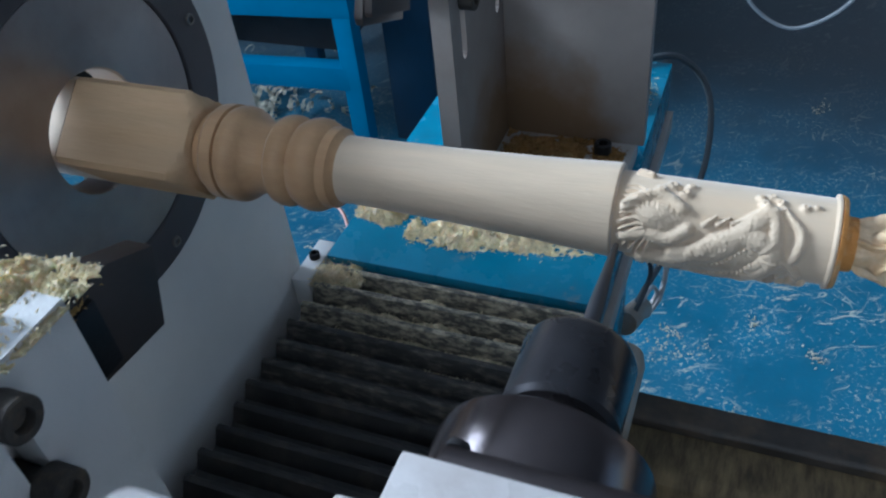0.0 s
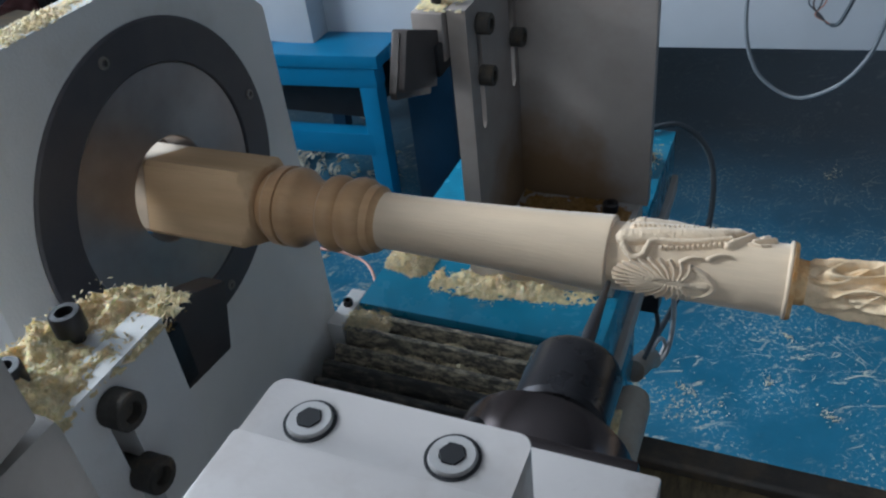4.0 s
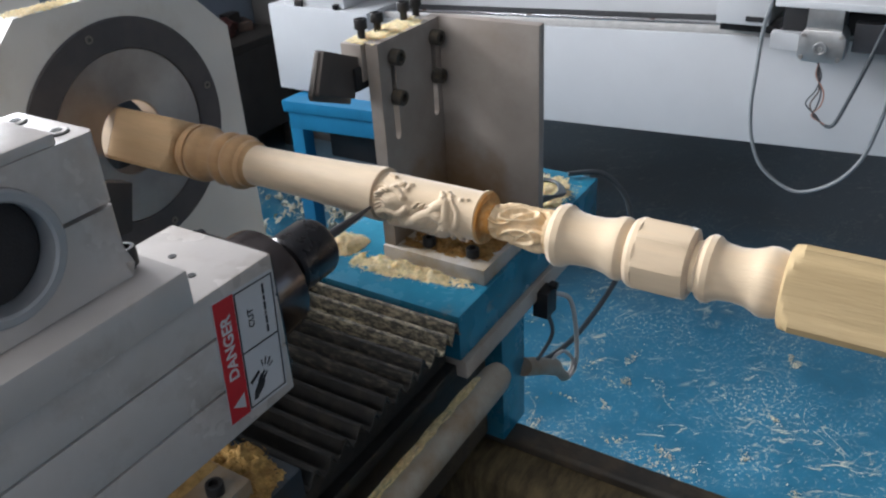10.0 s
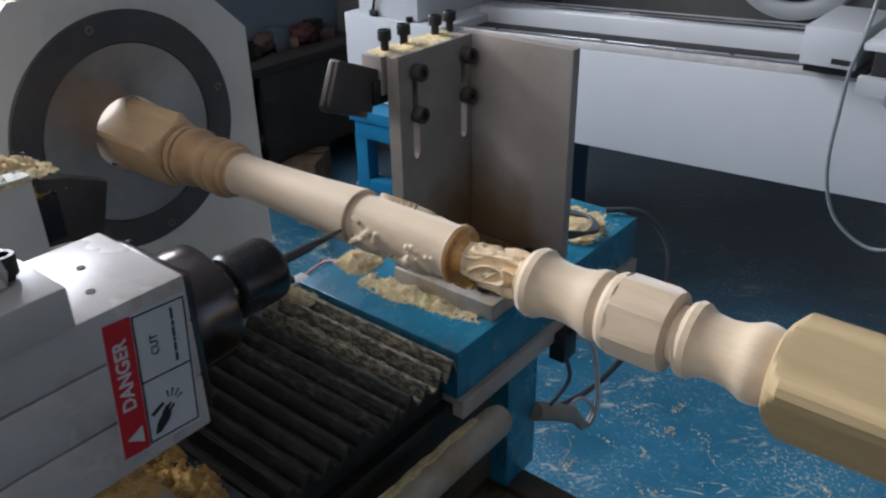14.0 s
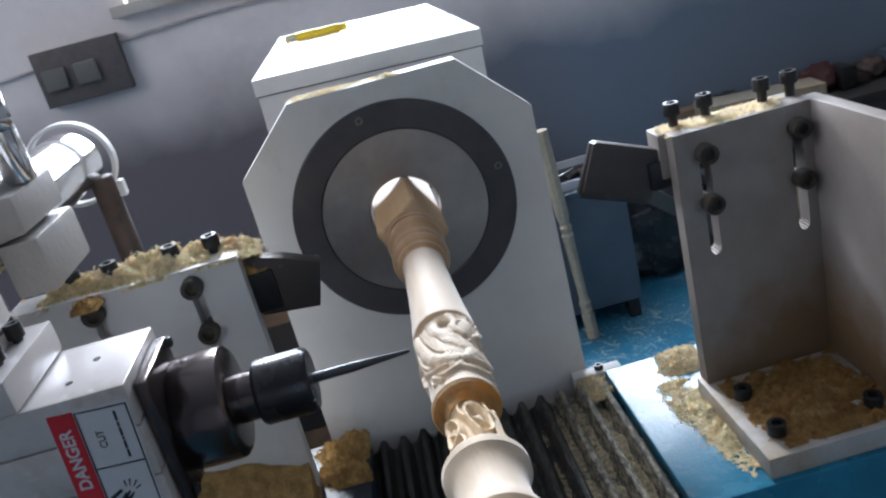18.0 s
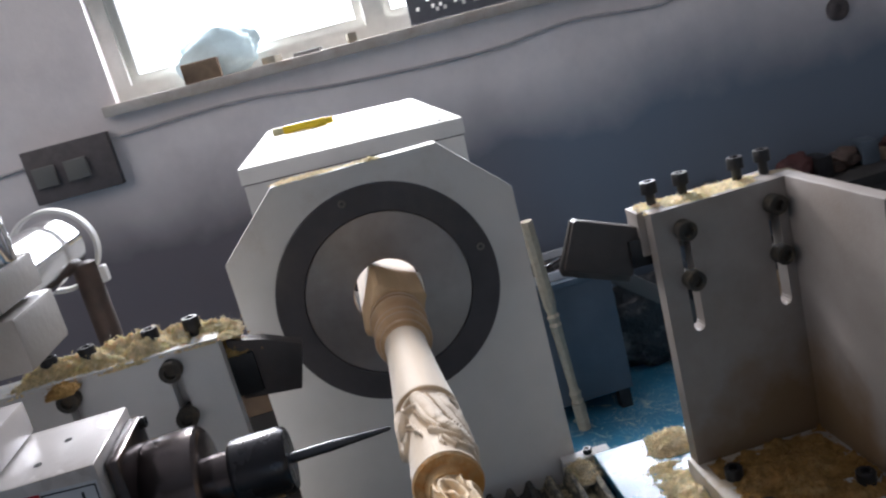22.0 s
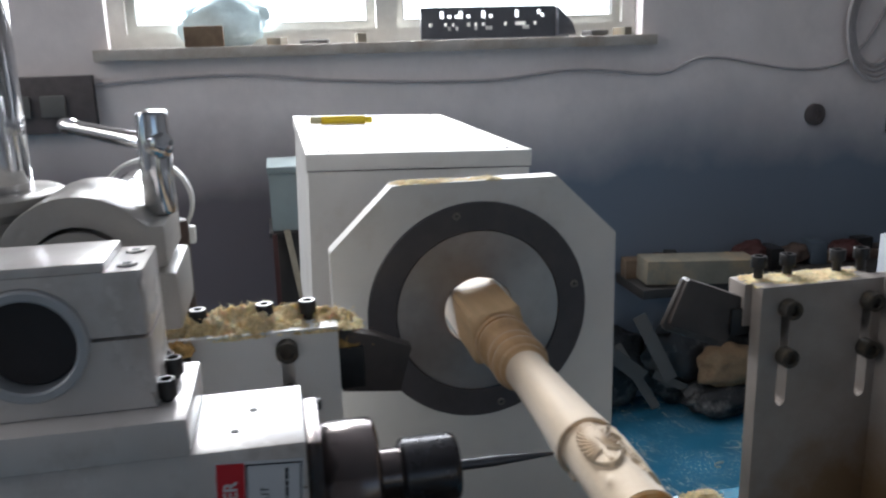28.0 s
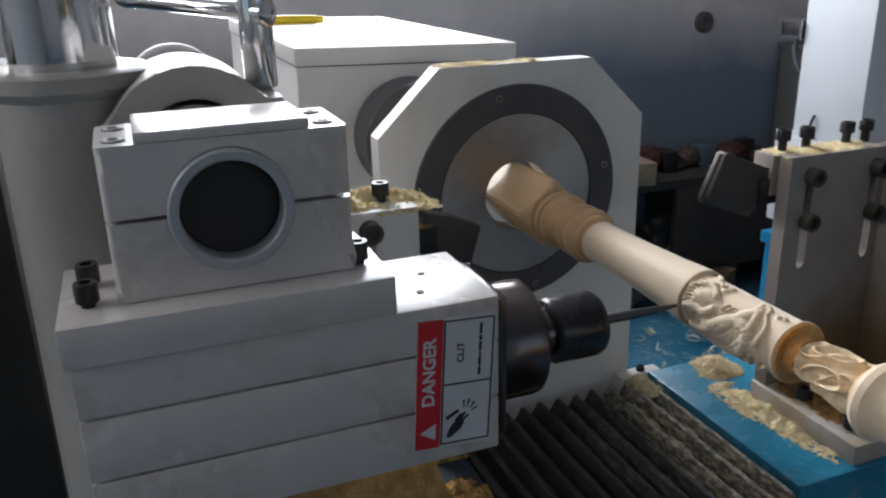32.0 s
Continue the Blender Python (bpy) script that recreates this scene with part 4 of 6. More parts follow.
def half_clamp(x0, x1, y0, y1, z0, z1, cy, cz, r, seg=28):
    """Half of a split block with a half-round bore along x."""
    bm = bmesh.new()
    up = z1 > cz
    zj = z0 if up else z1
    h = zj - cz
    a0 = math.asin(max(-1, min(1, h / r)))
    pts = []
    for k in range(seg + 1):
        a = a0 + (math.pi - 2 * a0) * k / seg if up else a0 - (math.pi + 2 * a0) * k / seg
        pts.append((cy + r * math.cos(a), cz + r * math.sin(a)))
    # quads between the bore and the block's rim
    rim = []
    for u, v in pts:
        d = Vector((u - cy, v - cz)).normalized()
        zz = z1 if up else z0
        s1 = ((y1 if d.x > 0 else y0) - cy) / d.x if abs(d.x) > 1e-6 else 1e9
        s2 = (zz - cz) / d.y if abs(d.y) > 1e-6 and (zz - cz) / d.y > 0 else 1e9
        s = min(s1, s2)
        rim.append((cy + d.x * s, cz + d.y * s))
    rim[0], rim[-1] = (y1, zj), (y0, zj)
    ring = []
    for k in range(seg):
        ring.append((k, k + 1))
    L = [[bm.verts.new((x, u, v)) for u, v in q] for x in (x0, x1) for q in (pts, rim)]
    for k, j in ring:
        bm.faces.new((L[0][k], L[0][j], L[1][j], L[1][k]))
        bm.faces.new((L[2][k], L[3][k], L[3][j], L[2][j]))
        bm.faces.new((L[0][k], L[2][k], L[2][j], L[0][j]))
        bm.faces.new((L[1][k], L[1][j], L[3][j], L[3][k]))
        # square corners of the rim
        a, b = rim[k], rim[j]
        if abs(a[0] - b[0]) > 1e-7 and abs(a[1] - b[1]) > 1e-7 and k not in (0, seg - 1):
            c = (y1 if a[0] > cy else y0, z1 if up else z0)
            c0, c1 = bm.verts.new((x0, *c)), bm.verts.new((x1, *c))
            bm.faces.new((L[1][k], L[1][j], c0))
            bm.faces.new((L[3][k], c1, L[3][j]))
            bm.faces.new((L[1][k], c0, c1, L[3][k]))
            bm.faces.new((c0, L[1][j], L[3][j], c1))
    for k in (0, seg):
        bm.faces.new((L[0][k], L[1][k], L[3][k], L[2][k]))
    bmesh.ops.remove_doubles(bm, verts=bm.verts, dist=1e-6)
    bmesh.ops.recalc_face_normals(bm, faces=bm.faces)
    return bm


NOSE_METAL = mat("dark_brown_blued_metal", (0.125, 0.105, 0.102), 0.22, metal=0.9, vary=0.15, scale=30, bump=0.04, rough_vary=0.08)
TUBE_INSIDE = mat("dull_dark_plug", (0.036, 0.032, 0.034), 0.75, vary=0.15, scale=60, bump=0.2, fine=700)
STEEL_PALE = mat("pale_zinc_steel", (0.52, 0.50, 0.485), 0.4, metal=0.15, vary=0.1, scale=40, bump=0.05)
SPINDLE_BLACK = mat("black_anodised_metal", (0.050, 0.048, 0.052), 0.28, metal=0.6, vary=0.2, scale=30, bump=0.04, rough_vary=0.08)
CUTTER = mat("dull_cutter_steel", (0.10, 0.10, 0.11), 0.4, metal=0.8, vary=0.1, bump=0.02)
ALU_RING = mat("grey_tube_ring", (0.40, 0.41, 0.43), 0.45, metal=0.2, vary=0.05, bump=0.05)

lathe_bed()
carriage()
bellows()
steady_plate()
headstock()
rear_post()
front_post()
spindle_unit()


WOOD_MID = mat("mid_tan_beech", (0.64, 0.44, 0.25), 0.6, vary=0.12, scale=60, stretch=(0.12, 1, 1), bump=0.12, fine=700, stain=(0.50, 0.31, 0.15), stain_scale=18, stain_cut=(0.45, 0.8), spec=0.3)


# ---- the turned baluster ----
def baluster():
    b = thing("turned_baluster", (0, 0, AX), "pale turned wooden baluster with a carved band, held in the lathe", "baluster")
    c = (0, 0, AX)

    def square(x0, x1, h, taper0, taper1):
        """A square section whose ends are turned to a rounded shoulder."""
        bm = bmesh.new()
        rings = []
        xs = [x0, x0 + 0.0015, x0 + 0.004, x0 + 0.008, x1 - 0.008, x1 - 0.004, x1 - 0.0015, x1]
        for i, x in enumerate(xs):
            e = min(i, len(xs) - 1 - i)
            lim = (0.90, 1.02, 1.15, 1.45)[e] if ((i < 4 and taper0) or (i >= 4 and taper1)) else 1.45
            ring = []
            for k in range(48):
                a = 2 * math.pi * k / 48 + math.pi / 48
                r = min(h / max(abs(math.cos(a)), abs(math.sin(a))), h * lim, h * 1.36)
                ring.append(bm.verts.new((x, r * math.cos(a), AX + r * math.sin(a))))
            rings.append(ring)
        for p, q in zip(rings, rings[1:]):
            for k in range(48):
                bm.faces.new((p[k], p[(k + 1) % 48], q[(k + 1) % 48], q[k]))
        bm.faces.new(rings[0][::-1])
        bm.faces.new(rings[-1])
        bmesh.ops.recalc_face_normals(bm, faces=bm.faces)
        return bm

    part("square_end", square(-0.2625, -0.1880, 0.0228, False, True), WOOD_MID, b, smooth=30)
    # sunlit brightness behind the plate is put into this end's paler wood
    part("chuck_end", square(-0.60, -0.2630, 0.0227, False, False), WOOD, b, "end held in the chuck, its sunlit tone put into paler wood", smooth=30)
    part("square_end", square(0.291, 0.64, 0.0245, True, False), WOOD_RAW, b, "rough sawn square end", smooth=30)
    left = [(-0.1885, 0.012), (-0.1885, 0.0190), (-0.1835, 0.0194), (-0.1830, 0.0222), (-0.1815, 0.0233), (-0.1780, 0.0237), (-0.1750, 0.0237), (-0.1746, 0.0222), (-0.1730, 0.0230), (-0.1700, 0.0237), (-0.1670, 0.0234), (-0.1645, 0.0222), (-0.1628, 0.0206),
            (-0.1615, 0.0196), (-0.1585, 0.0182), (-0.1555, 0.0175), (-0.1525, 0.0175), (-0.1500, 0.0179), (-0.1495, 0.0179), (-0.1491, 0.0195), (-0.1475, 0.0212), (-0.1448, 0.0221), (-0.1418, 0.0221), (-0.1390, 0.0212), (-0.1372, 0.0196),
            (-0.1360, 0.0203), (-0.1330, 0.0218), (-0.1295, 0.0225), (-0.1260, 0.0221), (-0.1232, 0.0208), (-0.1218, 0.0192), (-0.1200, 0.0193), (-0.1172, 0.0188), (-0.1162, 0.0174), (-0.1150, 0.0166), (-0.114, 0.0160)]
    shaft = [(-0.10, 0.0159), (-0.06, 0.0168), (-0.02, 0.0182), (0.009, 0.0199), (0.0125, 0.0200), (0.0132, 0.0194), (0.0134, 0.0165)]
    part("beaded_section", lathe(left, "x", c, 72), WOOD_TAN, b, "darker tan beads", smooth=25)
    part("turned_shaft", lathe([(-0.115, 0.012)] + [(-0.1142, 0.0160)] + shaft, "x", c, 72), WOOD, b, smooth=25)
    right = [(0.1475, 0.0100), (0.1475, 0.0150), (0.1495, 0.0190), (0.153, 0.0208), (0.157, 0.0206), (0.160, 0.0188), (0.164, 0.0174), (0.172, 0.0165), (0.180, 0.0168), (0.187, 0.0182), (0.191, 0.0200), (0.195, 0.0204), (0.1985, 0.0190), (0.200, 0.0178)]
    part("turned_cove", lathe(right, "x", c, 72), WOOD, b, smooth=25)
    octo = lathe([(0.200, 0.0175), (0.2008, 0.0205), (0.2035, 0.0222), (0.2065, 0.0226), (0.2070, 0.0236), (0.2325, 0.0236), (0.2375, 0.0220), (0.2395, 0.0175)], "x", c, 64)
    for v in octo.verts:
        d = Vector((0, v.co.y, v.co.z - AX))
        if 0.2068 < v.co.x < 0.234:
            a = math.atan2(d.z, d.y)
            k = (a + math.pi / 8) % (math.pi / 4) - math.pi / 8
            r = min(0.0236, 0.0219 / math.cos(k))
            v.co.y, v.co.z = r * math.cos(a), AX + r * math.sin(a)
    part("faceted_block", octo, WOOD, b, smooth=20)
    tail = [(0.2395, 0.0158), (0.2425, 0.0160), (0.2445, 0.0190), (0.2475, 0.0208), (0.2510, 0.0205), (0.2535, 0.0185), (0.257, 0.0172), (0.264, 0.0164), (0.271, 0.0172), (0.276, 0.0190), (0.2795, 0.0208), (0.2835, 0.0211), (0.2875, 0.0203), (0.291, 0.0190)]
    part("turned_tail", lathe(tail, "x", c, 72), WOOD, b, smooth=25)
    part("neck", lathe([(0.094, 0.0095), (0.150, 0.0095)], "x", c, 32), WOOD_CUT, b)
    return b


def motions():
    # turn of the carved side towards the cutter, in degrees, back and forth
    turns = [(0, 50), (0.5, 62), (1, 88), (1.5, 105), (2, 112), (2.5, 130), (4.5, 205), (5, 205), (5.5, 198), (6, 193), (6.5, 176), (7, 129), (7.5, 121), (8, 110), (8.5, 63), (9, 46), (9.5, 36), (10, 31), (10.5, 26),
             (11, -2), (11.5, -48), (12, -87), (12.3, -104), (12.6, -108), (13, -59), (13.5, -41), (15.5, 34), (16, 38), (16.5, 65), (17, 100), (17.5, 118), (18, 148), (18.5, 178), (19, 203), (19.5, 214), (20, 224), (20.5, 228), (21, 235),
             (21.5, 222), (22, 206), (22.5, 190), (23, 147), (23.5, 124), (24, 109), (24.5, 72), (25.5, -5), (26.5, -82), (27, -84), (27.5, -92), (28, -97), (28.5, -95), (29, -88), (29.5, -25), (30, 32), (30.5, 40), (31, 47), (32, 50)]
    walk(post, [(t, pose(0, 0, AX, -a, 0, 0)) for t, a in turns])


post = baluster()


# ---- carving on the baluster ----
def carved_band(parent):
    """The carved relief: raised motifs along curves on the band, as one fine surface."""
    nu, nv, x0, x1, r0 = 220, 480, 0.0133, 0.0965, 0.0171
    xs = np.linspace(x0, x1, nu)
    ph = np.linspace(0, 2 * math.pi, nv, endpoint=False)
    X, P = np.meshgrid(xs, ph, indexing="ij")
    S = (X - 0.0545) * 1000.0                       # mm along the band
    h = np.zeros_like(X)

    def local(deg):
        d = (P - radians(deg) + math.pi) % (2 * math.pi) - math.pi
        return d * 18.0                             # mm round the band

    def curve(pts, n=70):
        pts = np.array(pts, float)
        k = np.linspace(0, len(pts) - 1, n)
        i = np.clip(k.astype(int), 0, len(pts) - 2)
        f = (k - i)[:, None]
        p0, p1, p2, p3 = pts[np.maximum(i - 1, 0)], pts[i], pts[i + 1], pts[np.minimum(i + 2, len(pts) - 1)]
        return 0.5 * (2 * p1 + (p2 - p0) * f + (2 * p0 - 5 * p1 + 4 * p2 - p3) * f ** 2 + (3 * p1 - p0 - 3 * p2 + p3) * f ** 3)

    def ridge(W, pts, width, height, ripple=0.0, pitch=2.0, taper=0.0):
        c = curve(pts)
        arc = np.concatenate([[0], np.cumsum(np.linalg.norm(np.diff(c, axis=0), axis=1))])
        best, at = np.full(X.shape, 1e9), np.zeros(X.shape)
        for (a, b), s in zip(c, arc):
            d = (S - a) ** 2 + (W - b) ** 2
            m = d < best
            best[m], at[m] = d[m], s
        d = np.sqrt(best)
        wd = width * (1 - taper * at / arc[-1])
        g = np.sqrt(np.clip(1 - (d / wd) ** 2, 0, 1))
        return height * g * (1 + ripple * np.sin(2 * math.pi * at / pitch) * (0.4 + 0.6 * d / wd))

    def bump(W, a, b, ra, rb, height, dip=0.0):
        d = ((S - a) / ra) ** 2 + ((W - b) / rb) ** 2
        return height * np.exp(-d) - dip * np.exp(-d * 7)

    def beads(W, pts, pitch, r, height):
        c = curve(pts, 200)
        arc = np.concatenate([[0], np.cumsum(np.linalg.norm(np.diff(c, axis=0), axis=1))])
        g = np.zeros_like(X)
        for s in np.arange(0, arc[-1], pitch):
            a, b = c[np.searchsorted(arc, s)]
            g = np.maximum(g, bump(W, a, b, r, r, height))
        return g

    # a long curled beast with a toothed back and a fan of mane
    W = local(280)
    body = [(-34, 8.7), (-22, 6), (-11.6, 3.3), (0, 1), (9, -3), (16, -9), (20, -17), (17, -23), (8, -24.5), (-2, -19), (-9, -14), (-18, -8), (-28, -6.5)]
    h = np.maximum(h, ridge(W, [(-26, -1), (-8, -6), (6, -12), (11, -17)], 7.5, 1.5))
    h = np.maximum(h, ridge(W, body, 4.6, 2.3, 0.10, 2.0))
    h = np.maximum(h, beads(W, [(-31, 2), (-20, 0), (-11.6, -1.5), (-3, -3.6), (4.2, -6), (10, -10), (14, -16)], 2.3, 1.0, 2.3))
    h = np.maximum(h, beads(W, [(-20, -5.5), (-10, -8.5), (0.7, -12), (7, -17), (12, -22)], 2.0, 0.9, 2.1))
    h = np.maximum(h, bump(W, -26, -28, 9, 6, 2.2))
    for k in range(11):
        a = radians(100 + 13 * k)
        h = np.maximum(h, ridge(W, [(-24 + 5 * math.cos(a), -25 + 5 * math.sin(a)), (-24 + 9 * math.cos(a + 0.12), -25 + 10 * math.sin(a + 0.12)), (-25 + 14 * math.cos(a + 0.05), -24 + 15 * math.sin(a))], 1.0, 1.7, 0, 2, 0.5))
    h = np.maximum(h, ridge(W, [(13, 6), (17, 2), (21, -2), (23, -9)], 1.9, 1.8, 0, 2, 0.3))
    h = np.maximum(h, ridge(W, [(24, 0.5), (29, -2), (33, -4.6)], 1.3, 1.5))
    h = np.maximum(h, ridge(W, [(22, 2), (27, 2.5), (31, 1)], 0.9, 1.0))
    h = np.maximum(h, ridge(W, [(20, -18), (26, -16), (30, -9), (28, -4)], 2.4, 1.6, 0, 2, 0.4))
    for k in range(4):
        h = np.maximum(h, ridge(W, [(-6 + 5 * k, -27 - k), (-2 + 5 * k, -31)], 1.3, 1.4, 0, 2, 0.6))
    # a palm leaf: strokes fanned round a short rib, closed by a curled rim
    W = local(8)
    h = np.maximum(h, 1.25 * (((S + 13) / 21) ** 2 + (W / 7.5) ** 2 < 1))
    h = np.maximum(h, ridge(W, [(0, -7.5), (6, -4.5), (9.5, 0), (7, 4), (1, 7)], 1.5, 1.7))
    h = np.maximum(h, ridge(W, [(-22, 0.3), (-8, 0), (6, -0.4)], 2.0, 1.9, 0, 2, -0.3))
    for k in range(21):
        a = radians(62 + 11.8 * k)
        ca, sa = math.cos(a), math.sin(a)
        root = (-9 + 9 * ca, 1.8 * sa)
        tip = (-13 + 24 * ca, 9.8 * sa)
        h = np.maximum(h, ridge(W, [root, ((root[0] + tip[0]) / 2 + 1.2, (root[1] + tip[1]) / 2), tip], 1.3, 2.3, 0, 2, 0.35))
    h = np.maximum(h, bump(W, 20, 8, 4, 3, 0.7))
    # a hooked stem with a beaded edge and leaf strokes between the beast and the leaf
    W = local(310)
    h = np.maximum(h, ridge(W, [(-34, 4), (-29, 9), (-24, 7), (-21, 0), (-12, -1), (0, -3), (14, -8)], 1.7, 1.9))
    h = np.maximum(h, beads(W, [(-16, 2.5), (-4, 0.5), (8, -3), (18, -7)], 2.4, 1.0, 1.8))
    for a, b in ((-28, -3), (-20, -8), (-10, -9), (2, -12), (-6, 8), (6, 5)):
        h = np.maximum(h, ridge(W, [(a, b), (a + 4, b - 2.4), (a + 9, b - 2.8)], 1.4, 1.6, 0, 2, 0.6))
    # a swelling face-like swirl, with knots above it
    W = local(178)
    hard, h = h, np.zeros_like(h)
    h = np.maximum(h, bump(W, -23, 3, 9, 8, 2.0))
    h = np.maximum(h, ridge(W, [(-37, 2), (-30, -3), (-22, -4), (-15, 0)], 2.6, 2.2))
    h = np.maximum(h, ridge(W, [(-36, 14), (-28, 12), (-19, 13), (-12, 8)], 3.0, 1.9))
    h = np.maximum(h, ridge(W, [(-14, 20), (-4, 17), (4, 11), (11, 3), (17, -3)], 6.2, 2.1, 0, 2, 0.35))
    h = np.maximum(h, ridge(W, [(13, 21), (19, 13), (20, 4), (18, -4)], 3.4, 2.0, 0, 2, 0.2))
    h = np.maximum(h, ridge(W, [(22, 20), (28, 12), (29, 3), (24, -3)], 3.0, 1.3, 0, 2, 0.5))
    for axis, times in ((0, 3), (1, 5)):
        for _ in range(times):
            h = (2 * h + np.roll(h, 1, axis) + np.roll(h, -1, axis)) / 4
    W = local(178)
    for a, b, r in ((-20, -10, 2.4), (-15, -7, 2.2), (-13, -11, 1.6), (-24, -7, 2.0), (15, -7, 2.0), (20, -9, 1.8), (17, -11.5, 1.5), (22, -5, 1.6), (13, -10.5, 1.4), (29, -8, 1.5), (33, -9, 1.1)):
        h += bump(W, a, b, r, r, 1.7, 1.2)
    h = np.maximum(h, ridge(W, [(-34, -17), (-29, -15.5)], 1.6, 1.5))
    h += bump(W, -17, -8.5, 1.4, 1.2, -1.6) + bump(W, 18, -8.2, 1.4, 1.2, -1.8)
    for k in range(7):
        h += ridge(W, [(-38, 10 - 3 * k), (-33, 7.5 - 2.6 * k), (-28, 6 - 1.8 * k)], 0.8, 0.4, 0, 2, 0.3)
    h = np.maximum(h, hard)
    nz2 = np.array([noise.noise((x * 900, 16 * math.cos(p), 16 * math.sin(p))) for x in xs for p in ph]).reshape(nu, nv)
    h = h + 0.16 * nz2 * np.clip(h, 0, 1)
    nz1 = np.array([noise.noise((x * 260, 3.3 * math.cos(p), 3.3 * math.sin(p))) for x in xs[::5] for p in ph[::6]]).reshape(len(xs[::5]), len(ph[::6]))
    nz1 = np.repeat(np.repeat(nz1, 5, 0)[:nu], 6, 1)[:, :nv]
    for axis in (0, 1):
        for _ in range(3):
            nz1 = (nz1 + np.roll(nz1, 1, axis) + np.roll(nz1, -1, axis)) / 3
    edge = np.clip(np.minimum(X - x0, x1 - X) / 0.003, 0, 1)
    rad = np.minimum(r0 + (1.62 * h * edge + 0.12 * nz1) * 0.001, 0.0213)
    rad[:3] = 0.0172
    rad[-5:] = 0.0187
    rad[-1] = 0.0178
    verts = np.stack([X, rad * np.cos(P), rad * np.sin(P)], -1).reshape(-1, 3)
    idx = np.arange(nu * nv).reshape(nu, nv)
    nxt = np.roll(idx, -1, 1)
    faces = np.stack([idx[:-1], nxt[:-1], nxt[1:], idx[1:]], -1).reshape(-1, 4)
    me = bpy.data.meshes.new("carved_band")
    me.from_pydata(verts.tolist(), [], faces.tolist())
    me.polygons.foreach_set("use_smooth", [True] * len(me.polygons))
    me.materials.append(WOOD)
    ob = new("carved_band", me)
    ob.parent = parent
    ob["label"] = "carved relief band with curling motifs"
    part("cut_shoulder", lathe([(0.0935, 0.0120), (0.0968, 0.0186), (0.0985, 0.0178), (0.0975, 0.0125), (0.099, 0.0110), (0.1035, 0.0105)], "x", (0, 0, AX), 72), WOOD_CUT, parent, "torn orange-brown shoulder", smooth=40)


def carved_collar(parent):
    """Deeply cut leaves between the band and the bead."""
    nu, nv, x0, x1 = 90, 240, 0.1015, 0.1485
    xs, ph = np.linspace(x0, x1, nu), np.linspace(0, 2 * math.pi, nv, endpoint=False)
    X, P = np.meshgrid(xs, ph, indexing="ij")
    u = (X - x0) / (x1 - x0)
    rough = np.array([noise.noise((x * 170, 2.6 * math.cos(p), 2.6 * math.sin(p))) for x in xs for p in ph]).reshape(nu, nv)
    # scrolled leaves: five lobes with a raised curled rim and a hollow inside
    cell = (5 * P / (2 * math.pi) + 0.5 * np.sin(2.4 * u)) % 1.0 - 0.5
    du, dp = (u - 0.52) / 0.34, cell / 0.36
    rr = np.sqrt(du ** 2 + dp ** 2 + 0.25 * du * dp)
    rim = np.exp(-((rr - 0.85) / 0.20) ** 2)
    heart = np.exp(-((rr - 0.12) / 0.26) ** 2)
    stem = np.exp(-((cell - 0.42 * np.sin(5.5 * u)) / 0.10) ** 2)
    top = np.clip(np.maximum(np.maximum(rim, 0.7 * heart), 0.8 * stem), 0, 1)
    side = np.exp(-(((P - radians(52) + math.pi) % (2 * math.pi) - math.pi) / 0.85) ** 4)
    lines = np.maximum(np.exp(-((np.sin(4.5 * P + 0.9 * u + 0.5) - 0.75) / 0.42) ** 2) * np.clip((u - 0.25 - 0.2 * np.sin(3 * P)) / 0.12, 0, 1), 0.5 * np.exp(-((u - 0.30 - 0.12 * np.sin(5 * P)) / 0.10) ** 2))
    top = top * (1 - side) + lines * side
    rad = 0.0094 + (0.0036 + 0.0030 * u) * top * np.clip(u / 0.10, 0, 1) + 0.0011 * rough
    rad = np.clip(rad, 0.0096, 0.0160)
    rad[-8:] = 0.0140
    rad[0] = 0.0095
    verts = np.stack([X, rad * np.cos(P), rad * np.sin(P)], -1).reshape(-1, 3)
    idx = np.arange(nu * nv).reshape(nu, nv)
    nxt = np.roll(idx, -1, 1)
    faces = np.stack([idx[:-1], nxt[:-1], nxt[1:], idx[1:]], -1).reshape(-1, 4)
    me = bpy.data.meshes.new("carved_collar")
    me.from_pydata(verts.tolist(), [], faces.tolist())
    me.polygons.foreach_set("use_smooth", [True] * len(me.polygons))
    me.materials.append(WOOD_FRESH)
    ob = new("carved_collar", me)
    ob.parent = parent
    ob["label"] = "ragged carved leaf collar"


WOOD_FRESH = mat("freshly_cut_pale_wood", (0.70, 0.54, 0.345), 0.6, vary=0.14, scale=150, bump=0.3, fine=600, stain=(0.62, 0.36, 0.13), stain_scale=60, stain_cut=(0.5, 0.8))
carved_band(post)
carved_collar(post)


# ---- warning label on the spindle ----
def lettering(name, text, size, m, material, parent, bold=0.0):
    cu = bpy.data.curves.new(name, "FONT")
    cu.body, cu.size, cu.align_x, cu.align_y = text, size, "CENTER", "CENTER"
    cu.extrude, cu.offset = 0.0001, bold
    tmp = new(name, cu)
    bpy.context.view_layer.update()
    me = bpy.data.meshes.new_from_object(tmp.evaluated_get(bpy.context.evaluated_depsgraph_get()))
    bpy.data.objects.remove(tmp)
    me.transform(Matrix.Translation(-HOME.get(parent.name, parent.location)) @ m)
    me.materials.clear()
    me.materials.append(material)
    ob = new(name, me)
    ob.parent = parent
    return ob


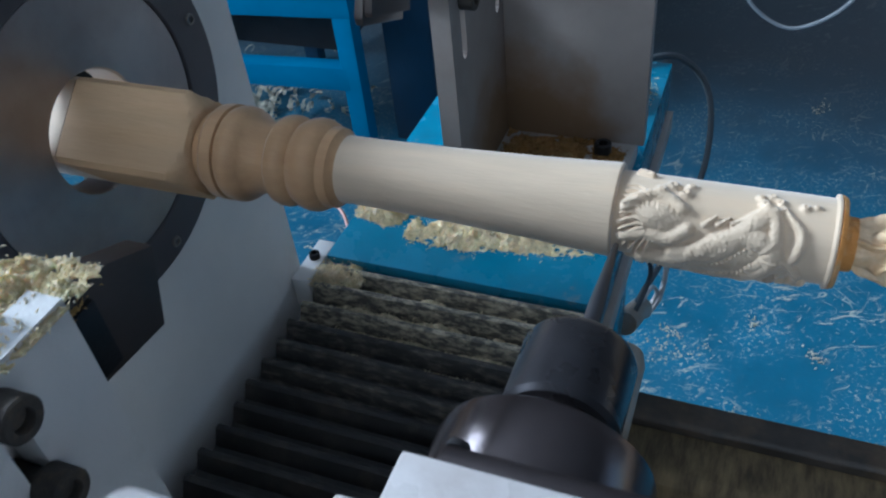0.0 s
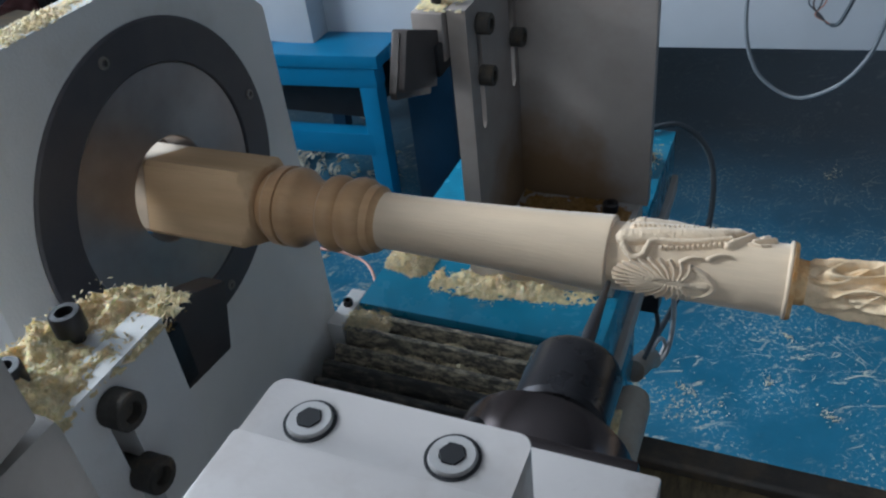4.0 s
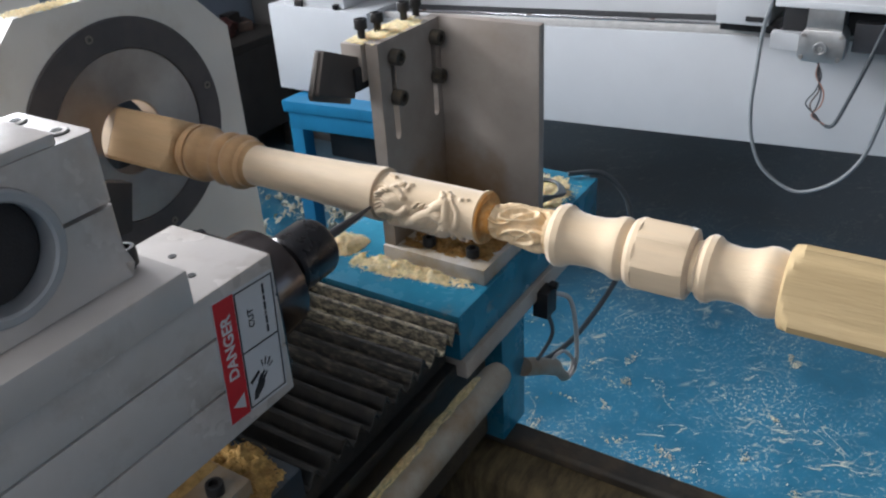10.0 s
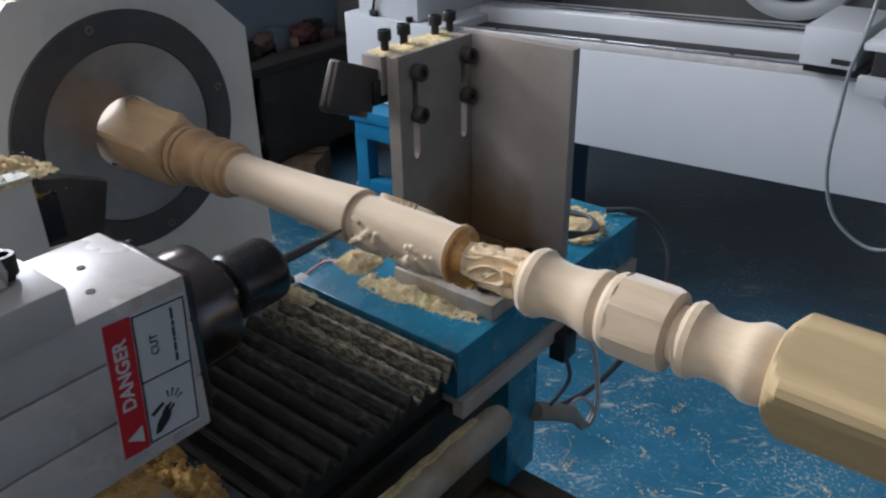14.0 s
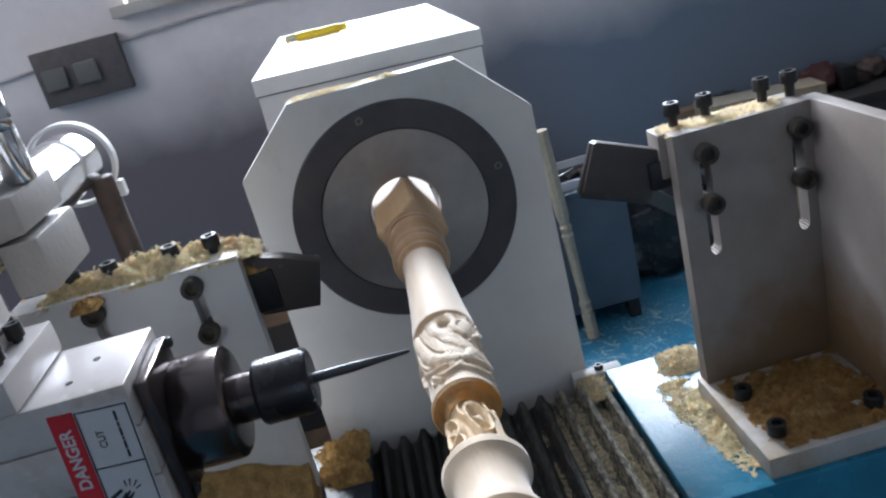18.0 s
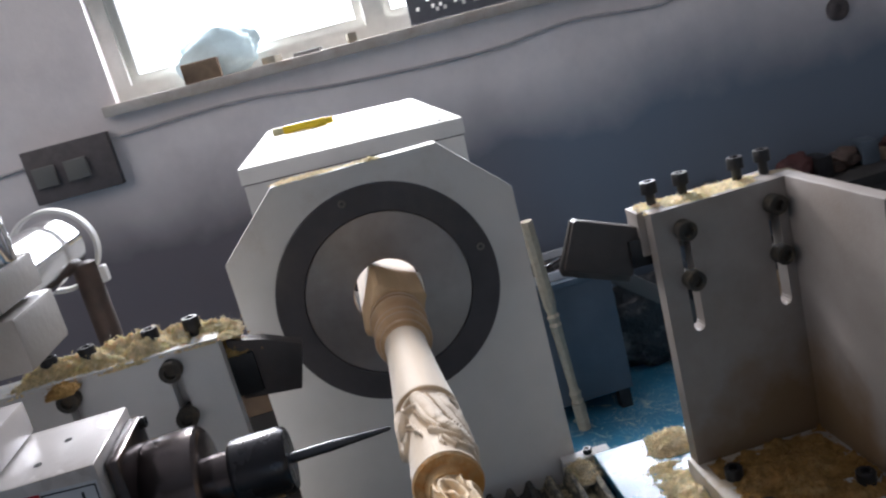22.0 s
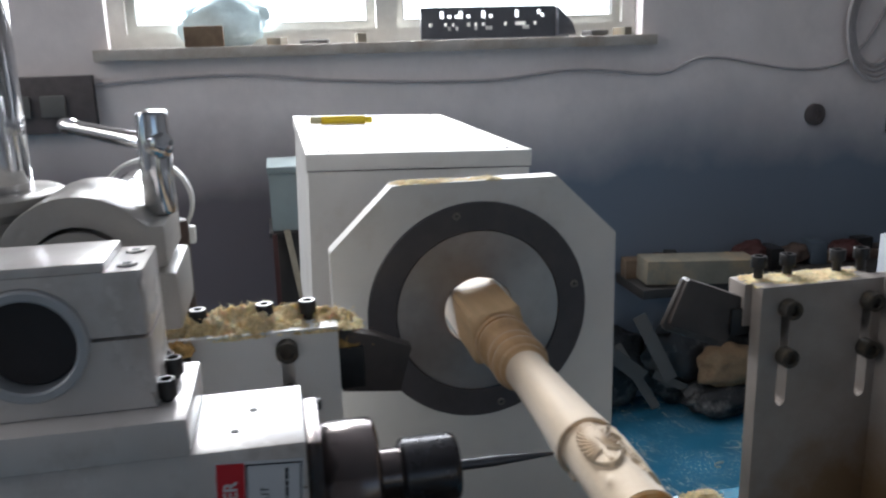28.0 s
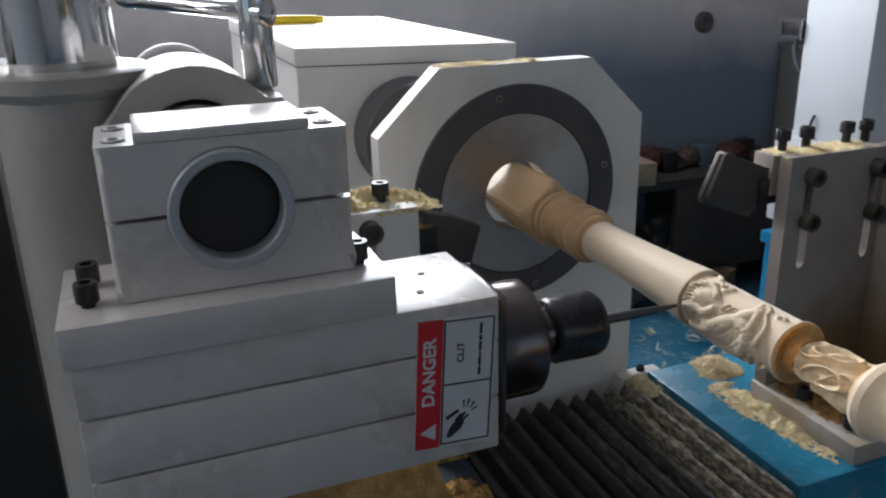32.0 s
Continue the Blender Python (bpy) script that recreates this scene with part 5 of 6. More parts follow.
def warning_label():
    t = thing("warning_label", (0.0648, -0.195, 1.099), "white and red danger label stuck on the spindle", "label")
    x = 0.0648

    def flat(y0, y1, z0, z1, d=0.0002, x_at=x):
        return box(x_at, x_at + d, y0, y1, z0, z1, 0)
    t.rotation_euler = (radians(-3.4), 0, 0)
    part("film", flat(-0.2165, -0.1735, 1.0615, 1.1355), LABEL, t)
    part("red_strip", flat(-0.2160, -0.2025, 1.0622, 1.1348, 0.00025, x + 0.0002), RED, t)
    rim = plate_with_slots("x", x + 0.0002, x + 0.00045, [-0.2020, -0.2012, -0.1752, -0.1744], [1.0632, 1.0640, 1.0975, 1.0983, 1.1330, 1.1338], [(1, 1), (1, 3)])
    part("black_border", rim, INK, t, smooth=0)

    def up(y, z, dx=0.0005):
        m = Matrix(((0, 0, 1, x + dx), (0, -1, 0, y), (1, 0, 0, z), (0, 0, 0, 1)))
        return m
    lettering("danger_lettering", "DANGER", 0.0094, up(-0.2092, 1.1060), LABEL, t, 0.00022)
    lettering("cut_lettering", "CUT", 0.0056, up(-0.1925, 1.1155), INK, t)
    for k, (z0, z1) in enumerate(((1.1015, 1.1060), (1.1068, 1.1118), (1.1126, 1.1142), (1.1150, 1.1200), (1.1208, 1.1236), (1.1244, 1.1305))):
        part("text_bar", flat(-0.1826, -0.1812, z0, z1, 0.0002, x + 0.0003), INK, t)
    part("warning_triangle", prism([(-0.2050, 1.0670), (-0.2050, 1.0765), (-0.2135, 1.0717)], "x", x + 0.0004, x + 0.0006, 0), LABEL, t)

    def stroke(a, b, w0, w1):
        pa, pb = Vector(a), Vector(b)
        n = Vector((-(pb - pa).y, (pb - pa).x)).normalized()
        return prism([tuple(pa + n * w0), tuple(pa - n * w0), tuple(pb - n * w1), tuple(pb + n * w1)], "x", x + 0.0003, x + 0.0005, 0)
    hand = [(-0.1988, 1.0672), (-0.1962, 1.0668), (-0.1935, 1.0692), (-0.1908, 1.0712), (-0.1892, 1.0742), (-0.1896, 1.0768), (-0.1922, 1.0772), (-0.1950, 1.0752), (-0.1972, 1.0722)]
    part("pictogram", prism(hand, "x", x + 0.0003, x + 0.0005, 0), INK, t, "black hand sign")
    for a, b in (((-0.1905, 1.0755), (-0.1868, 1.0790)), ((-0.1920, 1.0765), (-0.1886, 1.0806)), ((-0.1938, 1.0762), (-0.1908, 1.0800))):
        part("pictogram", stroke(a, b, 0.0008, 0.0005), INK, t)
    part("pictogram", stroke((-0.1992, 1.0782), (-0.1925, 1.0822), 0.0011, 0.0009), INK, t)
    for a, b in (((-0.1895, 1.0838), (-0.1898, 1.0878)), ((-0.1878, 1.0836), (-0.1866, 1.0880)), ((-0.1860, 1.0828), (-0.1834, 1.0862)), ((-0.1852, 1.0812), (-0.1820, 1.0828))):
        part("pictogram", stroke(a, b, 0.00022, 0.00045), INK, t)


warning_label()


# ---- castings behind the spindle ----
def rear_clamp():
    c = thing("post_clamp", (-0.115, -0.30, 1.14), "rough white casting with a rounded saddle over the tube", "casting")
    arc = [(-0.350, 1.150), (-0.350, 1.215)] + [(-0.297 + 0.050 * math.cos(radians(a)), 1.2005 + 0.050 * math.sin(radians(a))) for a in range(150, 39, -10)] + [(-0.254, 1.229), (-0.245, 1.229), (-0.245, 1.203)]
    part("saddle", prism(arc + [(-0.262, 1.2005)] + [(-0.297 + 0.0310 * math.cos(radians(a)), 1.2005 + 0.0310 * math.sin(radians(a))) for a in range(0, 181, 15)] + [(-0.335, 1.150)], "x", -0.155, -0.075, 0.0015), CASTING, c)
    part("lower_jaw", box(-0.155, -0.075, -0.268, -0.240, 1.160, 1.199, 0.004), CASTING, c)
    column = thing("chrome_column", (-0.134, -0.361, 1.0), "tall bright chrome column in a white cast socket", "column")
    part("socket", lathe([(0.95, 0.046), (1.232, 0.043), (1.238, 0.049), (1.246, 0.049), (1.248, 0.046), (1.248, 0.033)], "z", (-0.134, -0.363, 0), 64), CASTING, column, "rough white casting")
    part("column", lathe(rounded(1.0, 1.95, 0.0305), "z", (-0.134, -0.363, 0), 64), CHROME, column)
    p = thing("locking_post", (-0.112, -0.257, 1.229), "chrome locking post with a cross handle", "locking lever")
    part("post", lathe(rounded(1.229, 1.297, 0.0104, 0.0025), "z", (-0.1165, -0.2510, 0), 32), CHROME, p)
    rod = lathe([(0.0, 0.004), (0.002, 0.0085), (0.010, 0.0090), (0.013, 0.0058), (0.020, 0.0060), (0.100, 0.0054), (0.118, 0.0054), (0.1190, 0.0060), (0.127, 0.0060), (0.132, 0.0045), (0.133, 0.001)], "z", (0, 0, 0), 24)
    turn = Vector((0, 0, 1)).rotation_difference(Vector((-0.096, -0.078, 0.008))).to_matrix().to_4x4()
    bmesh.ops.transform(rod, matrix=Matrix.Translation((-0.1060, -0.2435, 1.2745)) @ turn, verts=rod.verts)
    part("handle", rod, CHROME, p, "chrome rod with a knob")
    prop = thing("iron_pole", (-0.325, -0.271, FLOOR), "dark brown iron pole standing under the tube's end", "pole")
    part("pole", lathe(rounded(FLOOR + 0.008, 1.184, 0.0115, 0.003), "z", (-0.325, -0.270, 0), 20), BROWN_IRON, prop)
    part("base_flange", lathe(rounded(FLOOR, FLOOR + 0.008, 0.035, 0.002), "z", (-0.325, -0.270, 0), 24), BROWN_IRON, prop)
    col = thing("slide_column", (-0.10, -0.38, 0.885), "dark oily column carrying the spindle slide", "machine column")
    part("body", box(-0.36, -0.190, -0.60, -0.418, 0.886, 1.222, 0.004), COLUMN_DARK, col)
    part("cap", box(-0.365, -0.186, -0.605, -0.416, 1.222, 1.234, 0.002), COLUMN_DARK, col)
    for k in range(5):
        part("cable", tube([(-0.17 - 0.03 * k, -0.60, 0.92), (-0.155 - 0.02 * k, -0.50 - 0.01 * k, 0.99 + 0.03 * k), (-0.165 - 0.01 * k, -0.445, 1.08 + 0.02 * k), (-0.20, -0.47, 1.19 + 0.01 * k)], 0.0065), COLUMN_DARK, col, "black cable")
    hose = thing("steel_hose", (-0.05, -0.46, 1.12), "bright ribbed steel hoses beside the column", "hose")
    for k in range(3):
        bm = bmesh.new()
        lathe(rounded(-0.10, 0.02, 0.004), "y", (0, 0, 0), 12, bm)
        bmesh.ops.transform(bm, matrix=pose(0.03 - 0.022 * k, -0.415, 1.168 + 0.012 * k, -18, 0, -38), verts=bm.verts)
        part("hose_end", bm, CHROME, hose)


COLUMN_DARK = mat("black_oily_iron", (0.014, 0.013, 0.012), 0.65, vary=0.3, scale=20, bump=0.2)
BROWN_IRON = mat("rusty_brown_iron", (0.07, 0.045, 0.035), 0.6, metal=0.0, vary=0.3, scale=40, bump=0.2)
rear_clamp()


# ---- sawdust, wires on the carriage ----
def dust():
    rows = (("sawdust_heap", (-0.192, -0.028, 0.174, 0.219), 0.878, 0.010, 1.0, DUST, "strip of pale sawdust against the angle plate's foot"),
            ("sawdust_heap", (-0.246, -0.198, 0.192, 0.246), 0.878, 0.0075, 3.0, DUST, "pale sawdust scattered on the blue block"),
            ("sawdust_heap", (-0.14, -0.03, 0.40, 0.50), 0.878, 0.005, 5.0, DUST, "thin scatter of sawdust on the blue block"),
            ("sawdust_heap", (-0.144, -0.035, 0.222, 0.330), 0.897, 0.012, 9.0, DUST_DARK, "brown sawdust packed in the corner of the angle plate"),
            ("sawdust_heap", (-0.135, -0.025, -0.180, -0.097), 0.884, 0.020, 11.0, DUST_TAN, "thick heap of sawdust on the front block"),
            ("sawdust_heap", (-0.246, -0.165, -0.150, -0.094), 0.884, 0.022, 15.0, DUST_TAN, "sawdust drift below the steady-rest plate"),
            ("sawdust_heap", (-0.247, -0.205, 0.118, 0.152), 0.872, 0.014, 17.0, DUST, "sawdust in the corner of the bellows"),
            ("sawdust_heap", (-0.188, -0.164, -0.160, -0.106), 1.103, 0.014, 19.0, DUST_TAN, "sawdust caught on the blade holder"))
    for name, (x0, x1, y0, y1), z, hgt, seed, m, label in rows:
        single(name, heap(x0, x1, y0, y1, z - 0.0004, hgt, seed, 80, 0.5, (lambda u, v: max(0.0, min(1.2, 0.55 + 0.9 * v - 0.55 * u))) if seed == 1.0 else None, 1500), m, ((x0 + x1) / 2, (y0 + y1) / 2, z), label, "sawdust", kind="stuff")
    single("clamp_dust", heap(-0.186, -0.146, 0.212, 0.332, 1.1265, 0.0020, 45.0, 120, 0.3, lambda u, v: 1.1, 400), DUST, (-0.166, 0.272, 1.127), "thin pale sawdust between the clamp screws", "sawdust", kind="stuff")
    dice = random.Random(51)
    ridge_dust = bmesh.new()
    for r, dx in ((0.0030, -0.008), (0.0022, -0.004), (0.0024, -0.011)):
        tube([(-0.004 + dx + dice.uniform(-0.0015, 0.0015), -0.44 + 0.012 * k, 0.781 + math.sqrt(0.017 ** 2 - dx ** 2) + dice.uniform(-0.0016, 0.0010)) for k in range(51)], r, 6, 3, ridge_dust)
    single("tube_dust", ridge_dust, DUST, (-0.01, -0.13, 0.797), "pale line of sawdust along the guard tube", "sawdust", kind="stuff")
    single("bolt_dust", heap(-0.152, -0.1270, -0.268, -0.242, 1.1215, 0.009, 49.0, 30, 0.4, None, 300), DUST_TAN, (-0.14, -0.255, 1.122), "sawdust caught on the slot screw", "sawdust", kind="stuff")
    part("end_bracket", box(-0.2615, -0.246, 0.118, 0.168, 0.845, 0.876, 0.0015), WHITE, thing("bellows_bracket", (-0.254, 0.14, 0.845), "small white bracket at the end of the bellows", "bracket"))
    socket_bolt("bracket_bolt", (-0.2540, 0.146, 0.881), (0, 0, -1), 0.0045, 0.005, 0.0, bpy.data.objects["bellows_bracket"])
    # dust lying in the folds' valleys
    for y, wd, hgt, seed in ((0.1285, 0.0092, 0.0110, 21.0), (0.1080, 0.0090, 0.0095, 23.0), (0.0880, 0.0082, 0.0065, 25.0), (0.0675, 0.0070, 0.0042, 29.0), (0.1465, 0.0045, 0.0095, 27.0)):
        single("sawdust_in_fold", heap(-0.240, -0.030, y - wd, y + wd, 0.8565, hgt, seed, 150, 0.1), FOLD_DUST, (-0.135, y, 0.857), "line of grey sawdust lying in a bellows fold", "sawdust", kind="stuff")
    corner = heap(-0.144, -0.030, 0.250, 0.3305, 0.8968, 0.055, 33.0, 60, 0.0, lambda u, v: max(0.0, 0.12 + 0.30 * (v - u)) ** 1.2)
    single("sawdust_corner", corner, DUST_DARK, (-0.10, 0.30, 0.897), "brown sawdust banked in the angle plate's corner", "sawdust", kind="stuff")
    single("sawdust_bank", bank(-0.1495, -0.066, -0.3165, -0.1395, 0.9048, 0.047, 13.0), DUST_SMOOTH, (-0.11, -0.23, 0.905), "smooth bank of packed tan sawdust against the front angle plate", "sawdust", kind="stuff", smooth=60)
    # crumbs in the folds next to the rear block
    bm = bmesh.new()
    for k in range(350):
        x, f = random.uniform(-0.24, -0.03), random.random() ** 1.6
        y = 0.148 - f * 0.055
        k2 = ((y + 0.096) / 0.0204167) % 1.0
        if 0.3 < k2 < 0.8:
            continue
        z = 0.8585
        s = random.uniform(0.0004, 0.0010)
        bmesh.ops.create_cube(bm, size=s, matrix=pose(x, y, z + 0.001, random.random() * 90, random.random() * 90, random.random() * 90))
    single("sawdust_crumbs", bm, DUST, (-0.13, 0.1, 0.87), "sawdust crumbs in the folds of the bellows", "sawdust", kind="stuff", smooth=0)


DUST_SMOOTH = mat("packed_tan_sawdust", (0.37, 0.235, 0.09), 0.9, vary=0.3, scale=90, bump=0.9, fine=420, dist=0.003, stain=(0.54, 0.38, 0.18), stain_scale=55, stain_cut=(0.5, 0.8), spec=0.1)
FOLD_DUST = mat("grey_fold_dust", (0.60, 0.51, 0.33), 0.95, vary=0.35, scale=240, bump=1.0, fine=700, dist=0.003, stain=(0.13, 0.11, 0.085), stain_scale=150, stain_cut=(0.54, 0.70), spec=0.1)
DUST_TAN = mat("oily_tan_sawdust", (0.56, 0.36, 0.135), 0.9, vary=0.3, scale=150, bump=1.0, fine=420, dist=0.004, stain=(0.33, 0.19, 0.07), stain_scale=60, stain_cut=(0.48, 0.66), spec=0.1)
dust()


def floor_chips():
    """Shavings and chips, lying in drifts and scattered singly on the floor."""
    bm = bmesh.new()
    spots = []
    for k in range(150):
        cx, cy = random.uniform(-1.1, 1.6), 0.42 + abs(random.gauss(0, 0.55))
        r, turn, n = random.uniform(0.008, 0.035), random.random() * math.pi, random.randint(10, 42)
        for _ in range(n):
            u, v = random.gauss(0, r), random.gauss(0, r * 0.4)
            spots.append((cx + u * math.cos(turn) - v * math.sin(turn), cy + u * math.sin(turn) + v * math.cos(turn), random.uniform(0.0012, 0.0036)))
    while len(spots) < 4200:
        x, y = random.uniform(-1.1, 1.6), 0.40 + abs(random.gauss(0, 0.55))
        if noise.noise((x * 5, y * 5, 0.3)) + 0.6 * noise.noise((x * 17, y * 17, 2.3)) < random.uniform(-0.25, 0.75):
            continue
        spots.append((x, y, random.uniform(0.0010, 0.0034) * (1.9 if random.random() < 0.05 else 1)))
    for x, y, s in spots:
        m = pose(x, y, FLOOR + 0.0015, random.gauss(0, 14), random.gauss(0, 14), random.random() * 360)
        w = random.uniform(0.25, 0.6)
        ps = [m @ Vector(p) for p in ((-s, -s * w, 0), (s * random.uniform(0.5, 1), -s * w, 0), (s, s * w, 0.0015), (-s * 0.6, s * w, 0.001))]
        vs = [bm.verts.new(p) for p in ps] + [bm.verts.new(p + Vector((0, 0, 0.0012))) for p in ps]
        bm.faces.new(vs[3::-1])
        bm.faces.new(vs[4:])
        for i in range(4):
            bm.faces.new((vs[i], vs[(i + 1) % 4], vs[4 + (i + 1) % 4], vs[4 + i]))
    single("wood_chips", bm, CHIPS, (0.3, 1.0, FLOOR), "pale wood chips scattered over the blue floor", "wood chips", kind="stuff", smooth=0)


def shavings():
    """Long curled shavings swept together on the floor under the router's base."""
    bm = bmesh.new()
    dice = random.Random(77)
    for k in range(260):
        x, y = dice.gauss(-1.42, 0.20), dice.gauss(1.60, 0.17)
        r, turns, w, z = dice.uniform(0.010, 0.028), dice.uniform(0.4, 1.1), dice.uniform(0.004, 0.012), FLOOR + 0.003 + abs(dice.gauss(0, 0.02))
        m = pose(x, y, z + r * 0.4, dice.gauss(0, 30), dice.gauss(0, 30), dice.random() * 360)
        rows = []
        for i in range(9):
            a = 2 * math.pi * turns * i / 8
            p = Vector((r * math.sin(a), 0, r * (1 - math.cos(a)) * 0.5))
            rows.append([bm.verts.new(m @ (p + Vector((0, o, d)))) for o in (-w / 2, w / 2) for d in (0, 0.0008)])
        for p, q in zip(rows, rows[1:]):
            for u, v in ((0, 2), (2, 3), (3, 1), (1, 0)):
                bm.faces.new((p[u], p[v], q[v], q[u]))
    for v in bm.verts:
        v.co.z = max(v.co.z, FLOOR + 0.0005)
    single("wood_shavings", bm, CHIPS, (-1.42, 1.6, FLOOR), "pale curled shavings swept together on the floor", "shavings", kind="stuff", smooth=60)


CHIPS = mat("pale_wood_chips", (0.56, 0.53, 0.42), 0.85, vary=0.25, scale=30, bump=0.1)
floor_chips()
shavings()


def wiring():
    s = thing("limit_switch", (-0.019, 0.33, 0.80), "small black limit switch under the blue block", "switch")
    part("body", box(-0.024, -0.004, 0.318, 0.345, 0.776, 0.812, 0.002), BLACK, s)
    part("roller", lathe(rounded(-0.006, 0.004, 0.005), "x", (-0.004, 0.338, 0.815), 14), BLACK, s)
    j = thing("cable_connector", (-0.016, 0.33, 0.69), "grey metal cable connector on the carriage", "connector")
    part("shell", tube([(-0.02, 0.285, 0.722), (-0.017, 0.335, 0.690), (-0.015, 0.365, 0.668)], 0.0115, 14), PALE_TUBE, j)
    part("gland", tube([(-0.015, 0.365, 0.668), (-0.014, 0.395, 0.632)], 0.0075, 12), PALE_TUBE, j)
    c = thing("carriage_cable", (0.0, 0.42, 0.75), "grey and black cables looping from the carriage", "cable")
    part("cable", tube([(-0.06, 0.50, 0.884), (-0.02, 0.527, 0.880), (0.015, 0.535, 0.835), (0.022, 0.505, 0.760), (0.0, 0.43, 0.700), (-0.015, 0.365, 0.690), (-0.02, 0.30, 0.715)], 0.0036), CABLE, c, "thick dark cable")
    part("cable", tube([(-0.012, 0.333, 0.778), (-0.006, 0.338, 0.745), (-0.012, 0.318, 0.722), (-0.018, 0.295, 0.712)], 0.0026), CABLE, c)
    part("cable", tube([(-0.012, 0.34, 0.80), (0.0, 0.375, 0.775), (0.004, 0.390, 0.715), (0.0, 0.402, 0.655), (-0.010, 0.400, 0.628), (-0.014, 0.393, 0.634)], 0.003), CABLE_PALE, c, "pale cable")
    part("cable", tube([(-0.015, 0.345, 0.688), (-0.008, 0.375, 0.690), (-0.004, 0.400, 0.660), (-0.010, 0.402, 0.634)], 0.0024), CABLE_PALE, c, "pale cable")
    pw = thing("thin_wire", (-0.46, 0.46, 0.66), "thin copper-pink wire behind the lathe bed", "wire")
    part("wire", tube([(-0.62, 0.44, 0.60), (-0.56, 0.47, 0.655), (-0.502, 0.464, 0.662), (-0.462, 0.465, 0.660), (-0.415, 0.446, 0.655), (-0.36, 0.36, 0.648), (-0.31, 0.272, 0.6455), (-0.25, 0.262, 0.6455)], 0.0022), COPPER, pw)
    w = thing("coiled_cable", (-0.08, 0.45, 0.88), "thin dark cable coiled on the blue block", "cable")
    for k in range(3):
        part("loop", tube([(-0.10, 0.40 + 0.006 * k, 0.881), (-0.06, 0.405, 0.884 + 0.004 * k), (-0.045 + 0.004 * k, 0.435, 0.887), (-0.065, 0.47, 0.884), (-0.10, 0.475 - 0.006 * k, 0.882)], 0.0024), CABLE, w)


COPPER = mat("pink_copper_wire", (0.40, 0.20, 0.15), 0.5, vary=0.1, bump=0)
wiring()


# ---- the second machine behind ----
def router_machine():
    m = thing("cnc_router_machine", (0, 1.6, FLOOR), "pale grey router machine on a bright blue welded base", "machine")
    yf = 1.50
    rise = Matrix.Translation((-1.18, 0, 0.53)) @ pose(0, 0, 0, 0, -2.6, 0) @ Matrix.Translation((1.18, 0, -0.53))
    part("beam", leaned(box(-1.10, 1.9, yf, yf + 0.28, 0.504, 0.760, 0.004), rise), PANEL, m, "pale grey beam panel")
    part("rail", leaned(box(-1.10, 1.9, yf + 0.004, yf + 0.034, 0.7605, 0.778, 0.002), rise), STEEL_PALE, m, "ground steel rail")
    part("rail_cap", leaned(box(-1.10, 1.9, yf + 0.008, yf + 0.028, 0.7785, 0.784, 0.002), rise), CHROME, m)
    part("rack_recess", leaned(box(-1.10, 1.9, yf + 0.036, yf + 0.150, 0.7605, 0.768, 0.001), rise), DARK, m)
    part("rear_wall", leaned(box(-1.10, 1.9, yf + 0.151, yf + 0.28, 0.7605, 0.812, 0.003), rise), PANEL, m)
    part("rear_rail", leaned(box(-1.10, 1.9, yf + 0.165, yf + 0.195, 0.8125, 0.826, 0.002), rise), CHROME, m, "ground steel rail")
    for k in range(9):
        x = -0.95 + 0.33 * k
        socket_bolt("rail_bolt", (x, yf + 0.018, 0.786 + 0.0455 * (x + 1.18)), (0, 0, -1), 0.006, 0.003, 0.002, m, BROWN_IRON)
    part("lower_box", box(-1.45, -1.08, yf - 0.08, yf + 0.30, 0.536, 0.797, 0.004), PANEL, m)
    part("upper_box", box(-1.40, -1.17, yf - 0.065, yf + 0.26, 0.798, 1.185, 0.004), PANEL, m)
    part("box_lid", prism([(-1.408, 1.186), (-1.162, 1.186), (-1.162, 1.192), (-1.285, 1.200), (-1.408, 1.192)], "y", yf - 0.07, yf + 0.265, 0.002), PANEL, m)
    lv = part("clamp_lever", box(-1.346, -1.318, yf - 0.079, yf - 0.069, 0.7975, 0.816, 0.003), BLACK, m, "small black clamp lever")
    part("lever_arm", tube([(-1.334, yf - 0.074, 0.812), (-1.328, yf - 0.075, 0.840), (-1.318, yf - 0.074, 0.866)], 0.004, 10), BLACK, lv)
    socket_bolt("ledge_bolt", (-1.195, yf - 0.072, 0.812), (0, 0, -1), 0.010, 0.012, 0.003, m)
    part("base_ledge", leaned(box(-1.385, -0.86, 1.345, 1.95, 0.500, 0.535, 0.003), rise), FRAME_BLUE, m)
    part("base_beam", leaned(box(-1.37, -0.875, 1.351, 1.400, 0.445, 0.4995, 0.003), rise), FRAME_BLUE, m)
    part("base_rail", leaned(box(-1.33, -0.92, 1.351, 1.400, 0.245, 0.310, 0.003), rise), FRAME_BLUE, m)
    # back members and legs take a darker blue, their shade put into the paint
    part("base_rail", leaned(box(-1.34, -0.92, 1.88, 1.93, 0.245, 0.310, 0.003), rise), FRAME_SHADED, m)
    for x in (-1.37, -0.925):
        for y in (1.352, 1.88):
            part("base_post", box(x, x + 0.05, y, y + 0.047, FLOOR + 0.031, 0.46, 0.003), FRAME_BLUE if y < 1.5 else FRAME_SHADED, m)
            part("levelling_foot", lathe([(FLOOR, 0.0), (FLOOR, 0.030), (FLOOR + 0.012, 0.028), (FLOOR + 0.014, 0.010), (FLOOR + 0.032, 0.010)], "z", (x + 0.025, y + 0.024, 0), 20), BLACK, m)
    # dark box filling the base's opening
    part("opening_box", box(-1.30, -0.97, 1.45, 1.82, 0.315, 0.43, 0.005), BENCH_DARK, m, "dark box filling the opening of the base")
